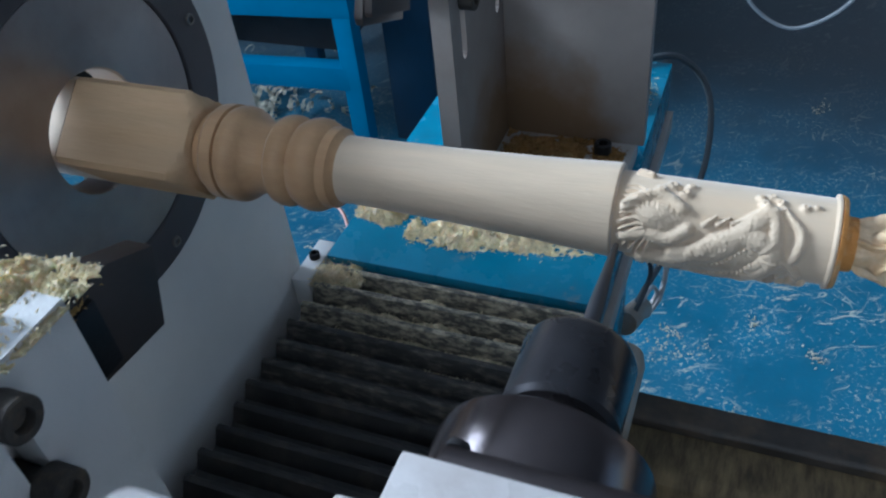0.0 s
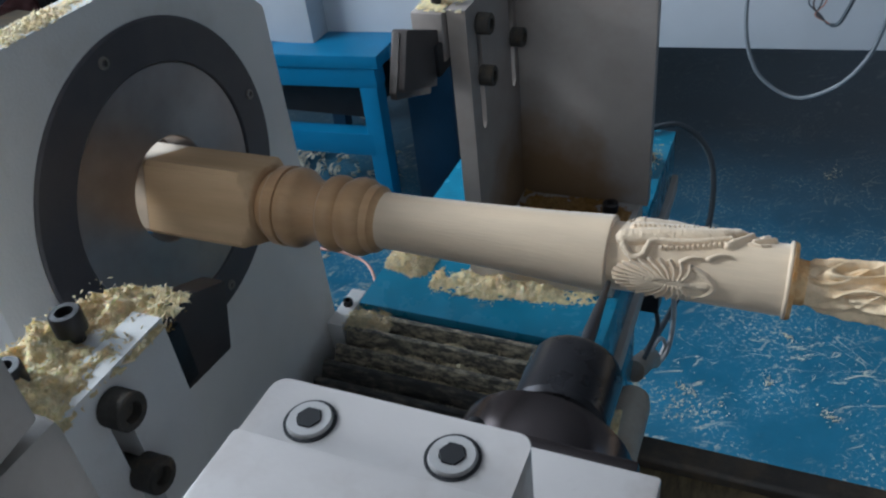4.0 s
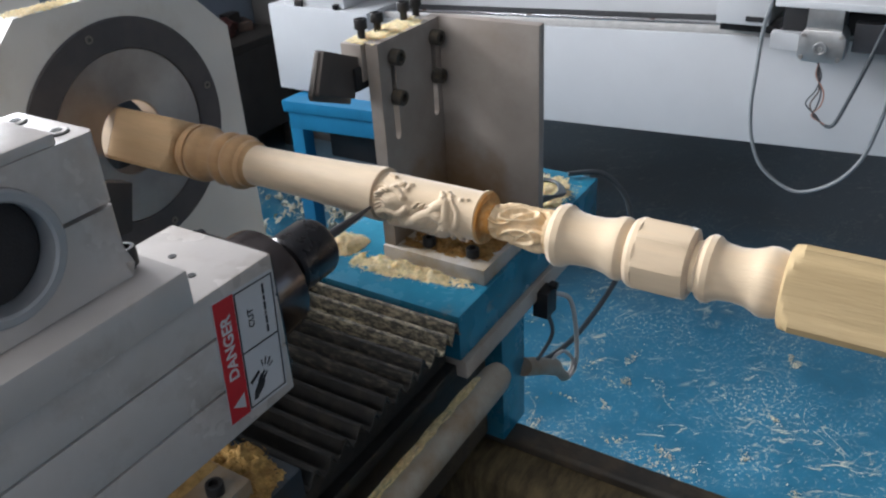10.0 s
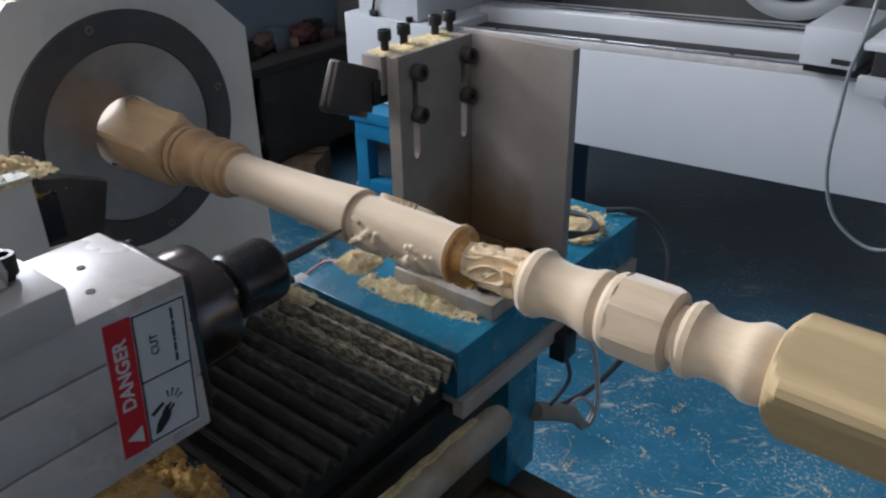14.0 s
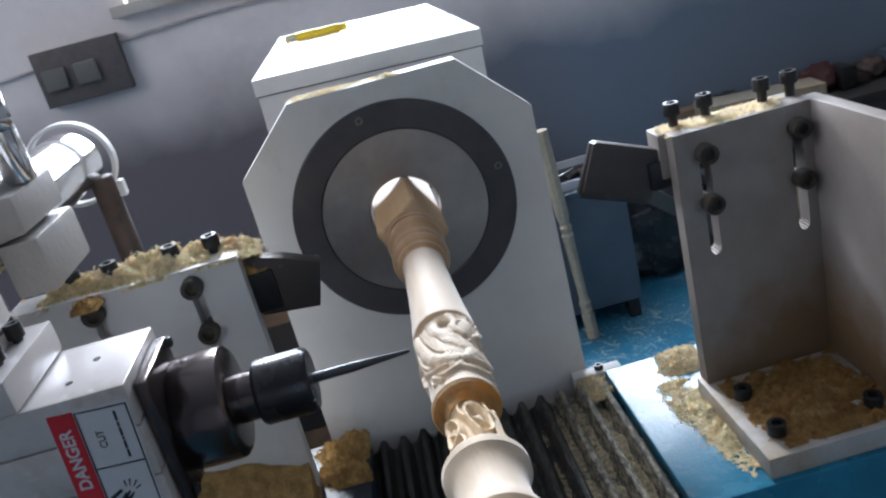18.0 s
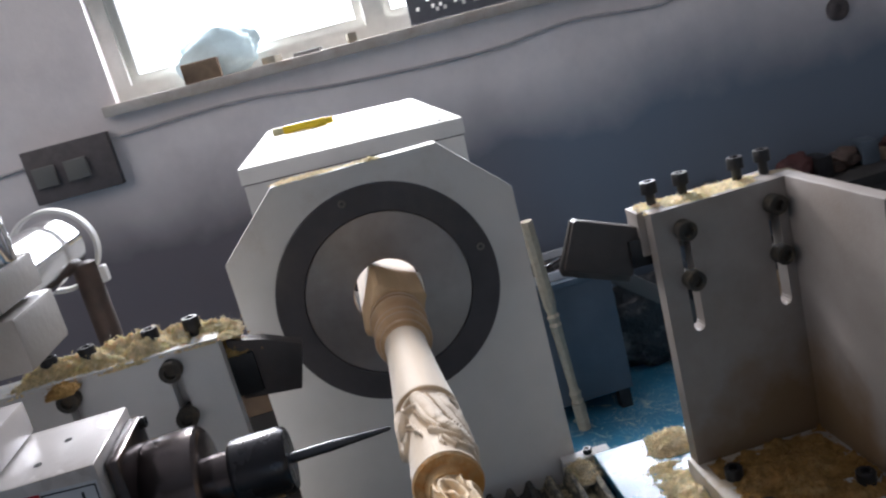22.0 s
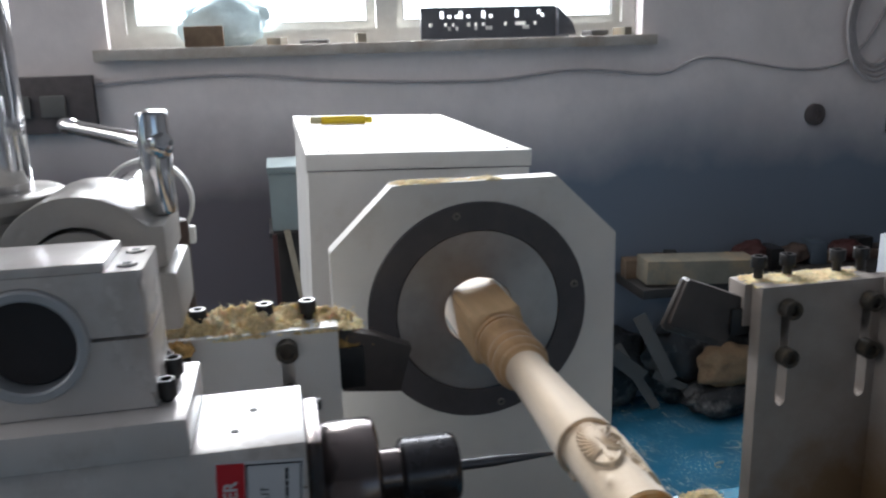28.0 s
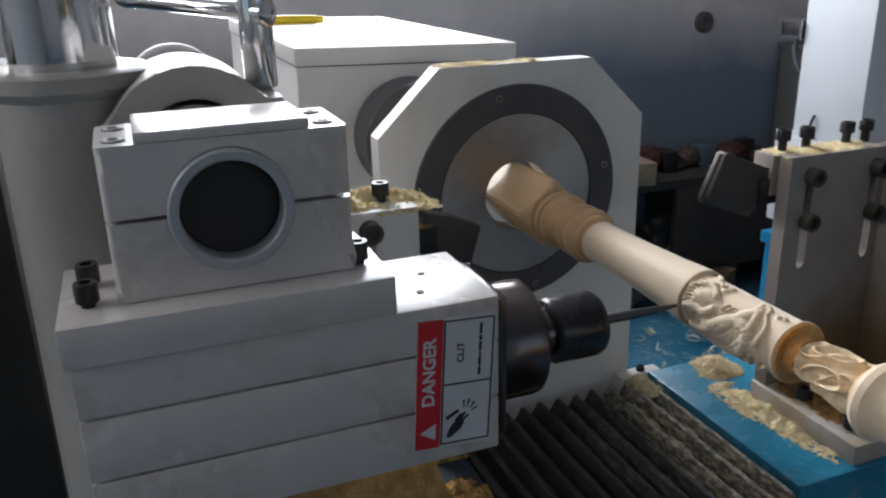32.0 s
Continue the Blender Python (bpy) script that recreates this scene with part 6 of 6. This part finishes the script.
    part("base_leg", box(-0.90, -0.76, 1.56, 1.74, FLOOR, 0.515, 0.004), FRAME_SHADED, m)
    part("base_leg", box(1.25, 1.7, 1.55, 1.76, FLOOR, 0.63, 0.004), FRAME_SHADED, m)
    # the carriage, its motor and the cables under it
    part("carriage_block", box(-0.125, -0.012, yf - 0.045, yf + 0.20, 0.846, 0.925, 0.003), PANEL, m)
    part("rail_slider", box(-0.118, 0.005, yf - 0.030, yf + 0.06, 0.828, 0.8455, 0.002), BLACK, m)
    part("block_slot", box(-0.060, -0.020, yf - 0.0475, yf - 0.0452, 0.855, 0.866, 0), DARK, m)
    part("gantry_plate", box(0.016, 0.42, yf - 0.145, yf + 0.16, 0.916, 0.930, 0.002), PANEL, m)
    part("gantry_body", box(0.021, 0.42, yf - 0.060, yf + 0.12, 0.846, 0.9155, 0.003), DARK, m)
    part("gantry_rib", box(0.165, 0.29, yf - 0.085, yf - 0.061, 0.820, 0.880, 0.002), CAB_DARK, m)
    part("motor_mount", box(0.004, 0.062, yf - 0.085, yf - 0.061, 0.811, 0.848, 0.003), PANEL, m)
    corner = 0.010
    st = part("stepper_motor", prism([(0.069 + corner, 0.806), (0.158 - corner, 0.806), (0.158, 0.806 + corner), (0.158, 0.868 - corner), (0.158 - corner, 0.872), (0.069 + corner, 0.872), (0.069, 0.868 - corner), (0.069, 0.806 + corner)], "y", yf - 0.135, yf - 0.075, 0.002), ALU, m, "square aluminium stepper motor")
    part("motor_hub", lathe([(yf - 0.1385, 0.0), (yf - 0.1385, 0.004), (yf - 0.1365, 0.005), (yf - 0.1365, 0.009), (yf - 0.1395, 0.010), (yf - 0.1395, 0.013), (yf - 0.1351, 0.014)], "y", (0.112, 0, 0.835), 24, caps=False), ALU, st)
    for dx in (0.078, 0.149):
        for dz in (0.815, 0.861):
            socket_bolt("motor_screw", (dx, yf - 0.1375, dz), (0, 1, 0), 0.004, 0.0025, 0.0, m, STEEL)
    part("motor_bracket", box(0.079, 0.147, yf - 0.130, yf - 0.062, 0.8725, 0.9155, 0.002), ALU, m)
    b = part("servo_motor", box(-1.478, -1.4005, yf - 0.075, yf - 0.010, 1.066, 1.112, 0.004), BLACK, m, "black square servo motor")
    part("motor_frame", plate_with_slots("y", yf - 0.078, yf - 0.0755, [-1.482, -1.474, -1.408, -1.4005], [1.062, 1.069, 1.108, 1.116], [(1, 1)]), CHROME, b, smooth=0)
    part("motor_cable", tube([(-1.44, yf - 0.05, 1.066), (-1.438, yf - 0.055, 1.02), (-1.415, yf - 0.05, 0.975), (-1.404, yf - 0.03, 0.99)], 0.007), CABLE, b)
    c = thing("hanging_cable", (0.1, 1.36, 0.7), "thin grey cables hanging in a long loop from the router", "cable")
    y = 1.40
    part("cable", tube([(0.010, y + 0.02, 1.02), (0.004, y, 0.93), (-0.009, y, 0.858), (-0.012, y, 0.771), (-0.013, y, 0.679), (0.0, y, 0.60), (0.034, y, 0.536), (0.107, y, 0.497), (0.18, y, 0.529), (0.226, y, 0.592), (0.245, y, 0.667), (0.256, y, 0.76), (0.262, y + 0.02, 0.90)], 0.0042), CABLE_GREY, c)
    y = 1.38
    part("cable", tube([(0.146, y, 0.668), (0.164, y, 0.676), (0.186, y, 0.745), (0.204, y, 0.81), (0.222, y + 0.01, 0.884), (0.23, y + 0.03, 0.916)], 0.0042), CABLE, c, "black sheathed cable")
    for k, (dx, mm) in enumerate(((0.0, BROWN_IRON), (0.006, COPPER), (-0.004, CABLE), (0.003, CABLE))):
        part("wire", tube([(0.113 + 0.3 * dx, y - 0.01, 0.806), (0.118 - dx, y, 0.775), (0.122 + 1.6 * dx, y, 0.742), (0.110 + 2.2 * dx + 0.008 * (k % 2), y, 0.712), (0.122 - dx, y, 0.688), (0.140, y, 0.672 + 0.3 * dx), (0.148, y, 0.669)], 0.0016), mm, c, "thin loose wire")
    # a machine housing with a round port, in the dark behind the router
    g = thing("machine_housing", (-0.75, 3.15, FLOOR), "grey machine housing with a round dark port", "machine")
    part("body", box(-1.35, -0.25, 3.02, 3.6, FLOOR, 1.30, 0.006), CAB_GREY, g)
    part("port_frame", lathe([(3.0195, 0.205), (3.0195, 0.275), (2.985, 0.270), (2.98, 0.255), (2.98, 0.222), (2.990, 0.207), (3.0195, 0.205)], "y", (-0.62, 0, 0.86), 48, caps=False), PANEL, g)
    part("port", lathe([(3.0190, 0.0), (3.0190, 0.204), (3.012, 0.204), (3.012, 0.0)], "y", (-0.62, 0, 0.86), 48, caps=False), DARK, g)


CABLE_GREY = mat("pale_grey_cable_sheath", (0.22, 0.235, 0.25), 0.4, vary=0.1, bump=0)
BENCH_DARK = mat("dark_opening_box", (0.03, 0.03, 0.032), 0.6, vary=0.2, bump=0.1)
CAB_GREY = mat("dull_grey_cabinet_paint", (0.12, 0.115, 0.108), 0.6, vary=0.1, scale=6, bump=0.1)
CAB_DARK = mat("dark_grey_plastic", (0.09, 0.09, 0.10), 0.5, vary=0.1, bump=0.05)
CARD = mat("brown_cardboard", (0.20, 0.135, 0.085), 0.8, vary=0.18, scale=20, bump=0.15, stain=(0.10, 0.065, 0.045), stain_scale=9, stain_cut=(0.45, 0.7))
# shaded copy of the bright frame blue
FRAME_SHADED = mat("shaded_blue_frame_paint", (0.015, 0.05, 0.10), 0.5, vary=0.15, scale=9, bump=0.08)
router_machine()


# ---- the corner by the window wall ----
def far_corner():
    c = thing("steel_cabinet", (-2.1, 0.52, FLOOR), "small grey-blue steel cabinet with tools on its top", "cabinet")
    part("body", box(-2.24, -1.95, 0.36, 0.70, 0.05, 0.455, 0.006), CAB, c)
    part("top", box(-2.25, -1.935, 0.35, 0.715, 0.456, 0.475, 0.003), CAB, c)
    for x in (-2.21, -1.98):
        for y in (0.39, 0.67):
            part("foot", box(x - 0.02, x + 0.02, y - 0.02, y + 0.02, FLOOR, 0.05, 0.003), BLACK, c)
    tray = thing("tool_tray", (-2.08, 0.54, 0.476), "open metal tray of small tools and screws", "tray")
    part("tray", plate_with_slots("z", 0.4765, 0.505, [-2.2, -2.192, -1.972, -1.964], [0.39, 0.398, 0.692, 0.70], [(1, 1)]), PANEL, tray, "pale scratched rim", smooth=0)
    part("tray_bottom", box(-2.192, -1.972, 0.398, 0.692, 0.4768, 0.480, 0), BLACK, tray)
    for k in range(7):
        bm = bmesh.new()
        lathe(rounded(-0.05, 0.05, 0.006 + 0.002 * (k % 3)), "x", (0, 0, 0), 10, bm)
        bmesh.ops.transform(bm, matrix=pose(-2.13 + 0.02 * k, 0.43 + 0.035 * k, 0.494 + 0.004 * (k % 2), 0, 10 - 6 * (k % 4), 37 * k), verts=bm.verts)
        single("hand_tool", bm, (CHROME, BLACK, BROWN_IRON)[k % 3], (-2.13 + 0.02 * k, 0.43 + 0.035 * k, 0.485), "small steel hand tool lying in the tray", "tool", group="tools in the tray")
    g = thing("tool_stand", (-2.0, -0.13, FLOOR), "dark wooden stand against the wall", "stand")
    part("top", box(-2.12, -1.892, -0.215, -0.05, 0.806, 0.822, 0.003), BENCH, g)
    part("body", box(-2.11, -1.90, -0.205, -0.06, FLOOR, 0.8055, 0.004), BENCH, g)
    g = thing("green_case", (-2.0, -0.13, 0.823), "pale green steel case on the dark stand", "case")
    part("body", box(-2.11, -1.90, -0.205, -0.06, 0.8235, 0.990, 0.004), LOCKER, g)
    part("lid", box(-2.114, -1.896, -0.209, -0.056, 0.9905, 1.010, 0.003), LOCKER, g)
    # a finished baluster leaning on the cabinet
    prof = [(0.0, 0.0), (0.0, 0.021), (0.09, 0.021), (0.092, 0.016), (0.10, 0.0205), (0.108, 0.016), (0.13, 0.0205), (0.137, 0.016), (0.15, 0.014), (0.36, 0.018), (0.37, 0.021), (0.38, 0.016), (0.40, 0.021), (0.41, 0.015), (0.43, 0.019), (0.44, 0.021), (0.52, 0.021), (0.72, 0.021), (0.72, 0.0)]
    bm = lathe(prof, "z", (0, 0, 0), 8)
    d = Vector((-0.012, -0.036, 0.76))
    tilt = Vector((0, 0, 1)).rotation_difference(d).to_matrix().to_4x4()
    bmesh.ops.transform(bm, matrix=Matrix.Translation((-1.905, 0.500, FLOOR + 0.003)) @ tilt, verts=bm.verts)
    single("leaning_baluster", bm, WOOD_GREYED, (-1.905, 0.500, FLOOR), "finished pale baluster leaning against the cabinet", "baluster", smooth=20)

    def lump(name, x0, x1, y0, y1, h, seed, material, label, cat, z=FLOOR):
        bmv = bmesh.new()
        bmesh.ops.create_icosphere(bmv, subdivisions=4, radius=1.0)
        for v in bmv.verts:
            n = 1 + 0.28 * noise.noise(v.co * 1.7 + Vector((seed, 0, 0))) + 0.12 * noise.noise(v.co * 4.5 + Vector((0, seed, 0))) + 0.05 * noise.noise(v.co * 11)
            p = v.co * n
            v.co = ((x0 + x1) / 2 + p.x * (x1 - x0) / 2, (y0 + y1) / 2 + p.y * (y1 - y0) / 2, z + max(0.0, p.z * 0.5 + 0.45) * h)
        single(name, bmv, material, ((x0 + x1) / 2, (y0 + y1) / 2, z), label, cat, smooth=60)
    lump("plastic_sack", -2.295, -2.17, 0.70, 1.12, 0.34, 3.0, SACK, "crumpled black and grey plastic sack on the floor", "sack")
    lump("plastic_sack", -2.293, -2.15, 1.10, 1.55, 0.36, 8.0, SACK, "crumpled black and grey plastic sack on the floor", "sack")

    lump("plastic_sack", -2.293, -2.13, 1.52, 2.12, 0.40, 12.0, SACK, "crumpled black plastic sack pushed under the bench", "sack")

    lump("plastic_sack", -2.20, -2.01, 1.20, 1.56, 0.13, 21.0, SACK, "flat black plastic sack on the floor", "sack")
    lump("paper_bag", -2.16, -2.03, 1.26, 1.49, 0.17, 17.0, PAPER, "crumpled brown paper bag on the heap", "bag", 0.085)
    bench = thing("work_bench", (-2.05, 1.55, FLOOR), "dark low bench along the wall loaded with clutter", "bench")
    part("top", box(-2.295, -2.06, 1.02, 2.15, 0.455, 0.49, 0.004), BENCH, bench)
    for x in (-2.265, -2.09):
        for y in (1.60, 2.1):
            part("leg", box(x - 0.022, x + 0.022, y - 0.025, y + 0.025, FLOOR, 0.455, 0.003), BENCH, bench)
    # added dark sheet for the blackness under the bench
    part("shade_panel", box(-2.074, -2.064, 1.56, 2.14, 0.10, 0.454, 0.002), BENCH, bench)
    part("shelf", box(-2.29, -2.076, 1.58, 2.14, 0.12, 0.14, 0.003), BENCH, bench)
    for k in range(16):
        y = 1.06 + 0.066 * k + random.uniform(-0.01, 0.01)
        w, d2, hh = random.uniform(0.04, 0.09), random.uniform(0.05, 0.12), random.uniform(0.03, 0.11)
        x = random.uniform(-2.235, -2.20)
        m = (CARD, RED_BOX, BLACK, BROWN_IRON, CARD, CAB)[k % 6]
        lab = ("small cardboard box on the bench", "", "black metal fitting on the bench", "rusty iron part on the bench", "", "grey tool case on the bench")[k % 6]
        cat = ("box", "", "fitting", "machine part", "", "case")[k % 6]
        nm = ("cardboard_box", "", "metal_fitting", "iron_part", "", "tool_case")[k % 6]
        if k % 6 == 1:
            lump("red_bag", x - 0.05, x + 0.05, y - 0.075, y + 0.075, 0.06 + 0.4 * hh, 30.0 + k, RED_BOX, "crumpled dull red plastic bag on the bench", "bag", 0.4902)
            continue
        if k % 6 == 4:
            lump("paper_bag", x - 0.05, x + 0.05, y - 0.06, y + 0.06, 0.05 + 0.4 * hh, 40.0 + k, BROWN_IRON, "dark brown paper bag on the bench", "bag", 0.4902)
            continue
        single(nm, box(x - d2 / 2, x + d2 / 2, y - w / 2, y + w / 2, 0.4905, 0.4905 + hh, 0.003, m=Matrix.Translation((x, y, 0)) @ pose(0, 0, 0, 0, 0, random.uniform(-25, 25)) @ Matrix.Translation((-x, -y, 0))), m, (x, y, 0.4905), lab, cat, group="clutter on the bench")
    board = box(-0.06, 0.06, -0.20, 0.20, 0, 0.085, 0.003, m=pose(-2.125, 1.25, 0.4915, -2.0, 0, -6))
    single("long_carton", board, PALE_CARTON, (-2.125, 1.25, 0.4915), "long pale carton lying along the bench", "box")
    for x, y, rz, s in ((-2.08, 1.72, 28, 0.10),):
        b = thing("carton", (x, y, FLOOR), "worn brown cardboard carton with closed flaps on the floor", "box")
        bm2 = box(-s, s, -s, s, 0, s * 1.05, 0.003, m=pose(x, y, FLOOR + 0.002, 0, 0, rz))
        part("carton_body", bm2, CARD, b)
        for k in (-1, 1):
            fl = box(-s, s, 0, s * 0.8, 0, 0.003, 0.0, m=pose(x, y, FLOOR + s * 1.05 + 0.004, 0, 0, rz) @ pose(0, -k * s, 0, 4 if k > 0 else -4, 0, 0) @ pose(0, 0 if k > 0 else -s * 0.8, 0))
            part("flap", fl, CARD, b)
    # boards and strips leaning in the heap along the wall
    for nm, lab, cat, mm, a, b2, w, th in (
            ("leaning_plank", "grimy grey plank leaning across the heap", "plank", CAB_GREY, (-2.145, 0.72, 0.415), (-2.125, 1.06, 0.140), 0.055, 0.018),
            ("metal_strip", "dull grey steel strip propped in the heap", "metal strip", CAB_GREY, (-2.16, 0.97, 0.26), (-2.11, 1.11, 0.02), 0.035, 0.004),
            ("metal_strip", "dull grey steel strip propped in the heap", "metal strip", CAB_GREY, (-2.17, 1.06, 0.36), (-2.12, 1.17, 0.12), 0.05, 0.004),
            ("metal_strip", "dull grey steel strip propped in the heap", "metal strip", CAB_GREY, (-2.16, 1.12, 0.13), (-2.10, 1.33, 0.03), 0.03, 0.004),
            ("leaning_stick", "thin red-brown stick leaning on the stand", "stick", RED_BOX, (-1.862, -0.205, FLOOR + 0.01), (-1.880, -0.200, 0.82), 0.014, 0.010),
            ("leaning_stick", "pale wooden stick leaning on the stand", "stick", WOOD_GREYED, (-1.850, -0.04, FLOOR + 0.01), (-1.882, -0.165, 0.83), 0.018, 0.012)):
        pa, pb = Vector(a), Vector(b2)
        dv = pb - pa
        turn = Vector((0, 1, 0)).rotation_difference(dv).to_matrix().to_4x4()
        single(nm, box(-th / 2, th / 2, 0, dv.length, -w / 2, w / 2, 0.001, m=Matrix.Translation(pa) @ turn), mm, tuple((pa + pb) / 2), lab, cat)
    tall = thing("tall_carton", (-0.49, -0.24, FLOOR), "tall flat brown cardboard carton standing beside the headstock", "box")
    part("carton_body", box(-0.525, -0.46, -0.32, -0.165, FLOOR, 0.978, 0.003), CARD, tall)
    # flat dark patch drawn for the darkness in the carton's opening
    part("handhole_patch", box(-0.4595, -0.4570, -0.31, -0.167, 0.78, 0.932, 0.001), BENCH, tall, "flat dark patch drawn for the carton's opening")
    cab = thing("tall_cabinet", (-2.1, 2.4, FLOOR), "dull grey steel cabinet in the dark corner", "cabinet")
    part("body", box(-2.28, -1.75, 2.18, 2.75, FLOOR, 0.92, 0.006), CAB_GREY, cab)
    part("top", box(-2.29, -1.74, 2.17, 2.76, 0.9205, 0.94, 0.003), CAB_GREY, cab)
    for k in range(4):
        single("stored_part", box(-2.1 + 0.02 * k, -1.95, 2.22 + 0.13 * k, 2.31 + 0.13 * k, 0.941, 1.02 + 0.03 * (k % 3), 0.005), (CARD, BROWN_IRON, BLACK, CARD)[k], (-2.0, 2.26 + 0.13 * k, 0.941), "worn part stored on the grey cabinet", "box", group="parts on the cabinet")
    # electrics on the wall
    w = thing("wall_cable", (-2.295, 0.5, 1.23), "long grey cable pinned along the wall under the window", "cable")
    part("cable", tube([(-2.292, -1.3, 1.20), (-2.292, -0.69, 1.244), (-2.292, -0.28, 1.256), (-2.292, 0.07, 1.225), (-2.292, 0.54, 1.209), (-2.292, 0.85, 1.234), (-2.292, 1.17, 1.21), (-2.292, 1.355, 1.262), (-2.292, 1.73, 1.205), (-2.292, 1.95, 1.26), (-2.292, 2.1, 1.5)], 0.0052), WALL_CABLE, w)
    p = thing("socket_board", (-2.29, -0.84, 1.1), "dark board on the wall with two pale sockets", "socket")
    part("board", box(-2.299, -2.26, -0.985, -0.712, 1.10, 1.272, 0.003), SOCKET_BOARD, p)
    for y in (-0.93, -0.83):
        part("socket", box(-2.2595, -2.245, y - 0.035, y + 0.035, 1.150, 1.215, 0.004), CAB_GREY, p)
    single("wall_socket", lathe([(-2.299, 0.0), (-2.299, 0.040), (-2.285, 0.040), (-2.280, 0.030), (-2.280, 0.018), (-2.288, 0.016), (-2.288, 0.0)], "x", (0, 1.796, 1.038), 24, caps=False), SOCKET_BOARD, (-2.29, 1.796, 1.038), "round dark dusty socket on the wall", "socket")
    coil = thing("cable_coil", (-2.27, 2.02, 1.3), "dark cable coil hanging on the wall", "cable")
    for k in range(4):
        r = 0.10 + 0.012 * k
        part("turn", tube([(-2.285 + 0.006 * k, 2.02 + r * math.sin(a * math.pi / 4), 1.36 + 1.5 * r * math.cos(a * math.pi / 4)) for a in range(9)], 0.008), WALL_CABLE, coil)
    # things on the window sill
    r = thing("dark_rack", (-2.33, 0.57, 1.345), "dark perforated rack standing on the window sill", "rack")
    us = [0.325 + 0.013 * k for k in range(37)]
    vs = [1.35 + 0.0125 * k for k in range(9)]
    dice = random.Random(41)
    gaps = [(c, row) for c in range(2, 34) for row in (2, 3, 5, 6) if dice.random() < (0.34 if row in (3, 6) else 0.16)]
    part("panel", plate_with_slots("x", -2.345, -2.330, us, vs, gaps), CAB_DARK, r, smooth=0)
    part("end_rest", prism([(0.794, 1.351), (0.86, 1.351), (0.845, 1.395), (0.794, 1.445)], "x", -2.346, -2.300, 0.003), CAB_DARK, r)
    part("shelf", box(-2.35, -2.27, 0.33, 0.82, 1.3455, 1.350, 0.001), CAB_DARK, r)
    lump("plastic_bag", -2.358, -2.318, -0.44, -0.17, 0.16, 5.0, BAG, "thin pale blue plastic bag on the window sill", "bag", 1.345)
    single("sill_box", box(-2.312, -2.268, -0.430, -0.312, 1.3455, 1.408, 0.003), CARD, (-2.29, -0.37, 1.345), "small brown cardboard box on the window sill", "box")
    for k, (y, w, h) in enumerate(((-0.15, 0.05, 0.022), (-0.03, 0.09, 0.012), (0.12, 0.03, 0.03), (0.93, 0.08, 0.018), (1.03, 0.05, 0.026))):
        single("sill_scrap", box(-2.33, -2.28, y - w / 2, y + w / 2, 1.3455, 1.3455 + h, 0.003, m=Matrix.Translation((-2.3, y, 0)) @ pose(0, 0, 0, 0, 0, 17 * k - 30) @ Matrix.Translation((2.3, -y, 0))), (PALE_CARTON, CAB_GREY)[k % 2], (-2.3, y, 1.3455), "dusty scrap lying on the window sill", "scrap", group="scraps on the sill")


WOOD_GREYED = mat("greyed_pale_timber", (0.37, 0.315, 0.235), 0.7, vary=0.12, scale=60, bump=0.2)
CAB = mat("grey_blue_cabinet_paint", (0.075, 0.095, 0.12), 0.45, vary=0.1, scale=8, bump=0.08)
SACK = mat("printed_crumpled_plastic", (0.020, 0.020, 0.022), 0.4, vary=0.3, scale=12, bump=0.6, fine=45, dist=0.01, stain=(0.13, 0.125, 0.12), stain_scale=9, stain_cut=(0.54, 0.64))
BAG = mat("pale_blue_plastic", (0.66, 0.80, 0.83), 0.4, vary=0.1, scale=12, bump=0.3, fine=60)
PALE_CARTON = mat("pale_worn_carton", (0.215, 0.19, 0.145), 0.8, vary=0.14, scale=12, bump=0.1, stain=(0.34, 0.24, 0.14), stain_scale=6, stain_cut=(0.52, 0.75))
LOCKER = mat("pale_green_case_paint", (0.25, 0.29, 0.285), 0.5, vary=0.08, scale=8, bump=0.08)
BENCH = mat("dark_stained_bench", (0.03, 0.026, 0.024), 0.65, vary=0.25, scale=15, bump=0.2)
PAPER = mat("crumpled_brown_paper", (0.30, 0.20, 0.115), 0.8, vary=0.2, scale=14, bump=0.5, fine=50, dist=0.008, stain=(0.17, 0.10, 0.06), stain_scale=14, stain_cut=(0.5, 0.75))
RED_BOX = mat("faded_red_plastic", (0.060, 0.017, 0.015), 0.6, vary=0.15, scale=20, bump=0.1)
WALL_CABLE = mat("dusty_grey_cable", (0.42, 0.385, 0.385), 0.7, vary=0.1, bump=0.1)
SOCKET_BOARD = mat("dark_wall_board", (0.085, 0.070, 0.070), 0.6, vary=0.15, bump=0.1)
far_corner()

motions()
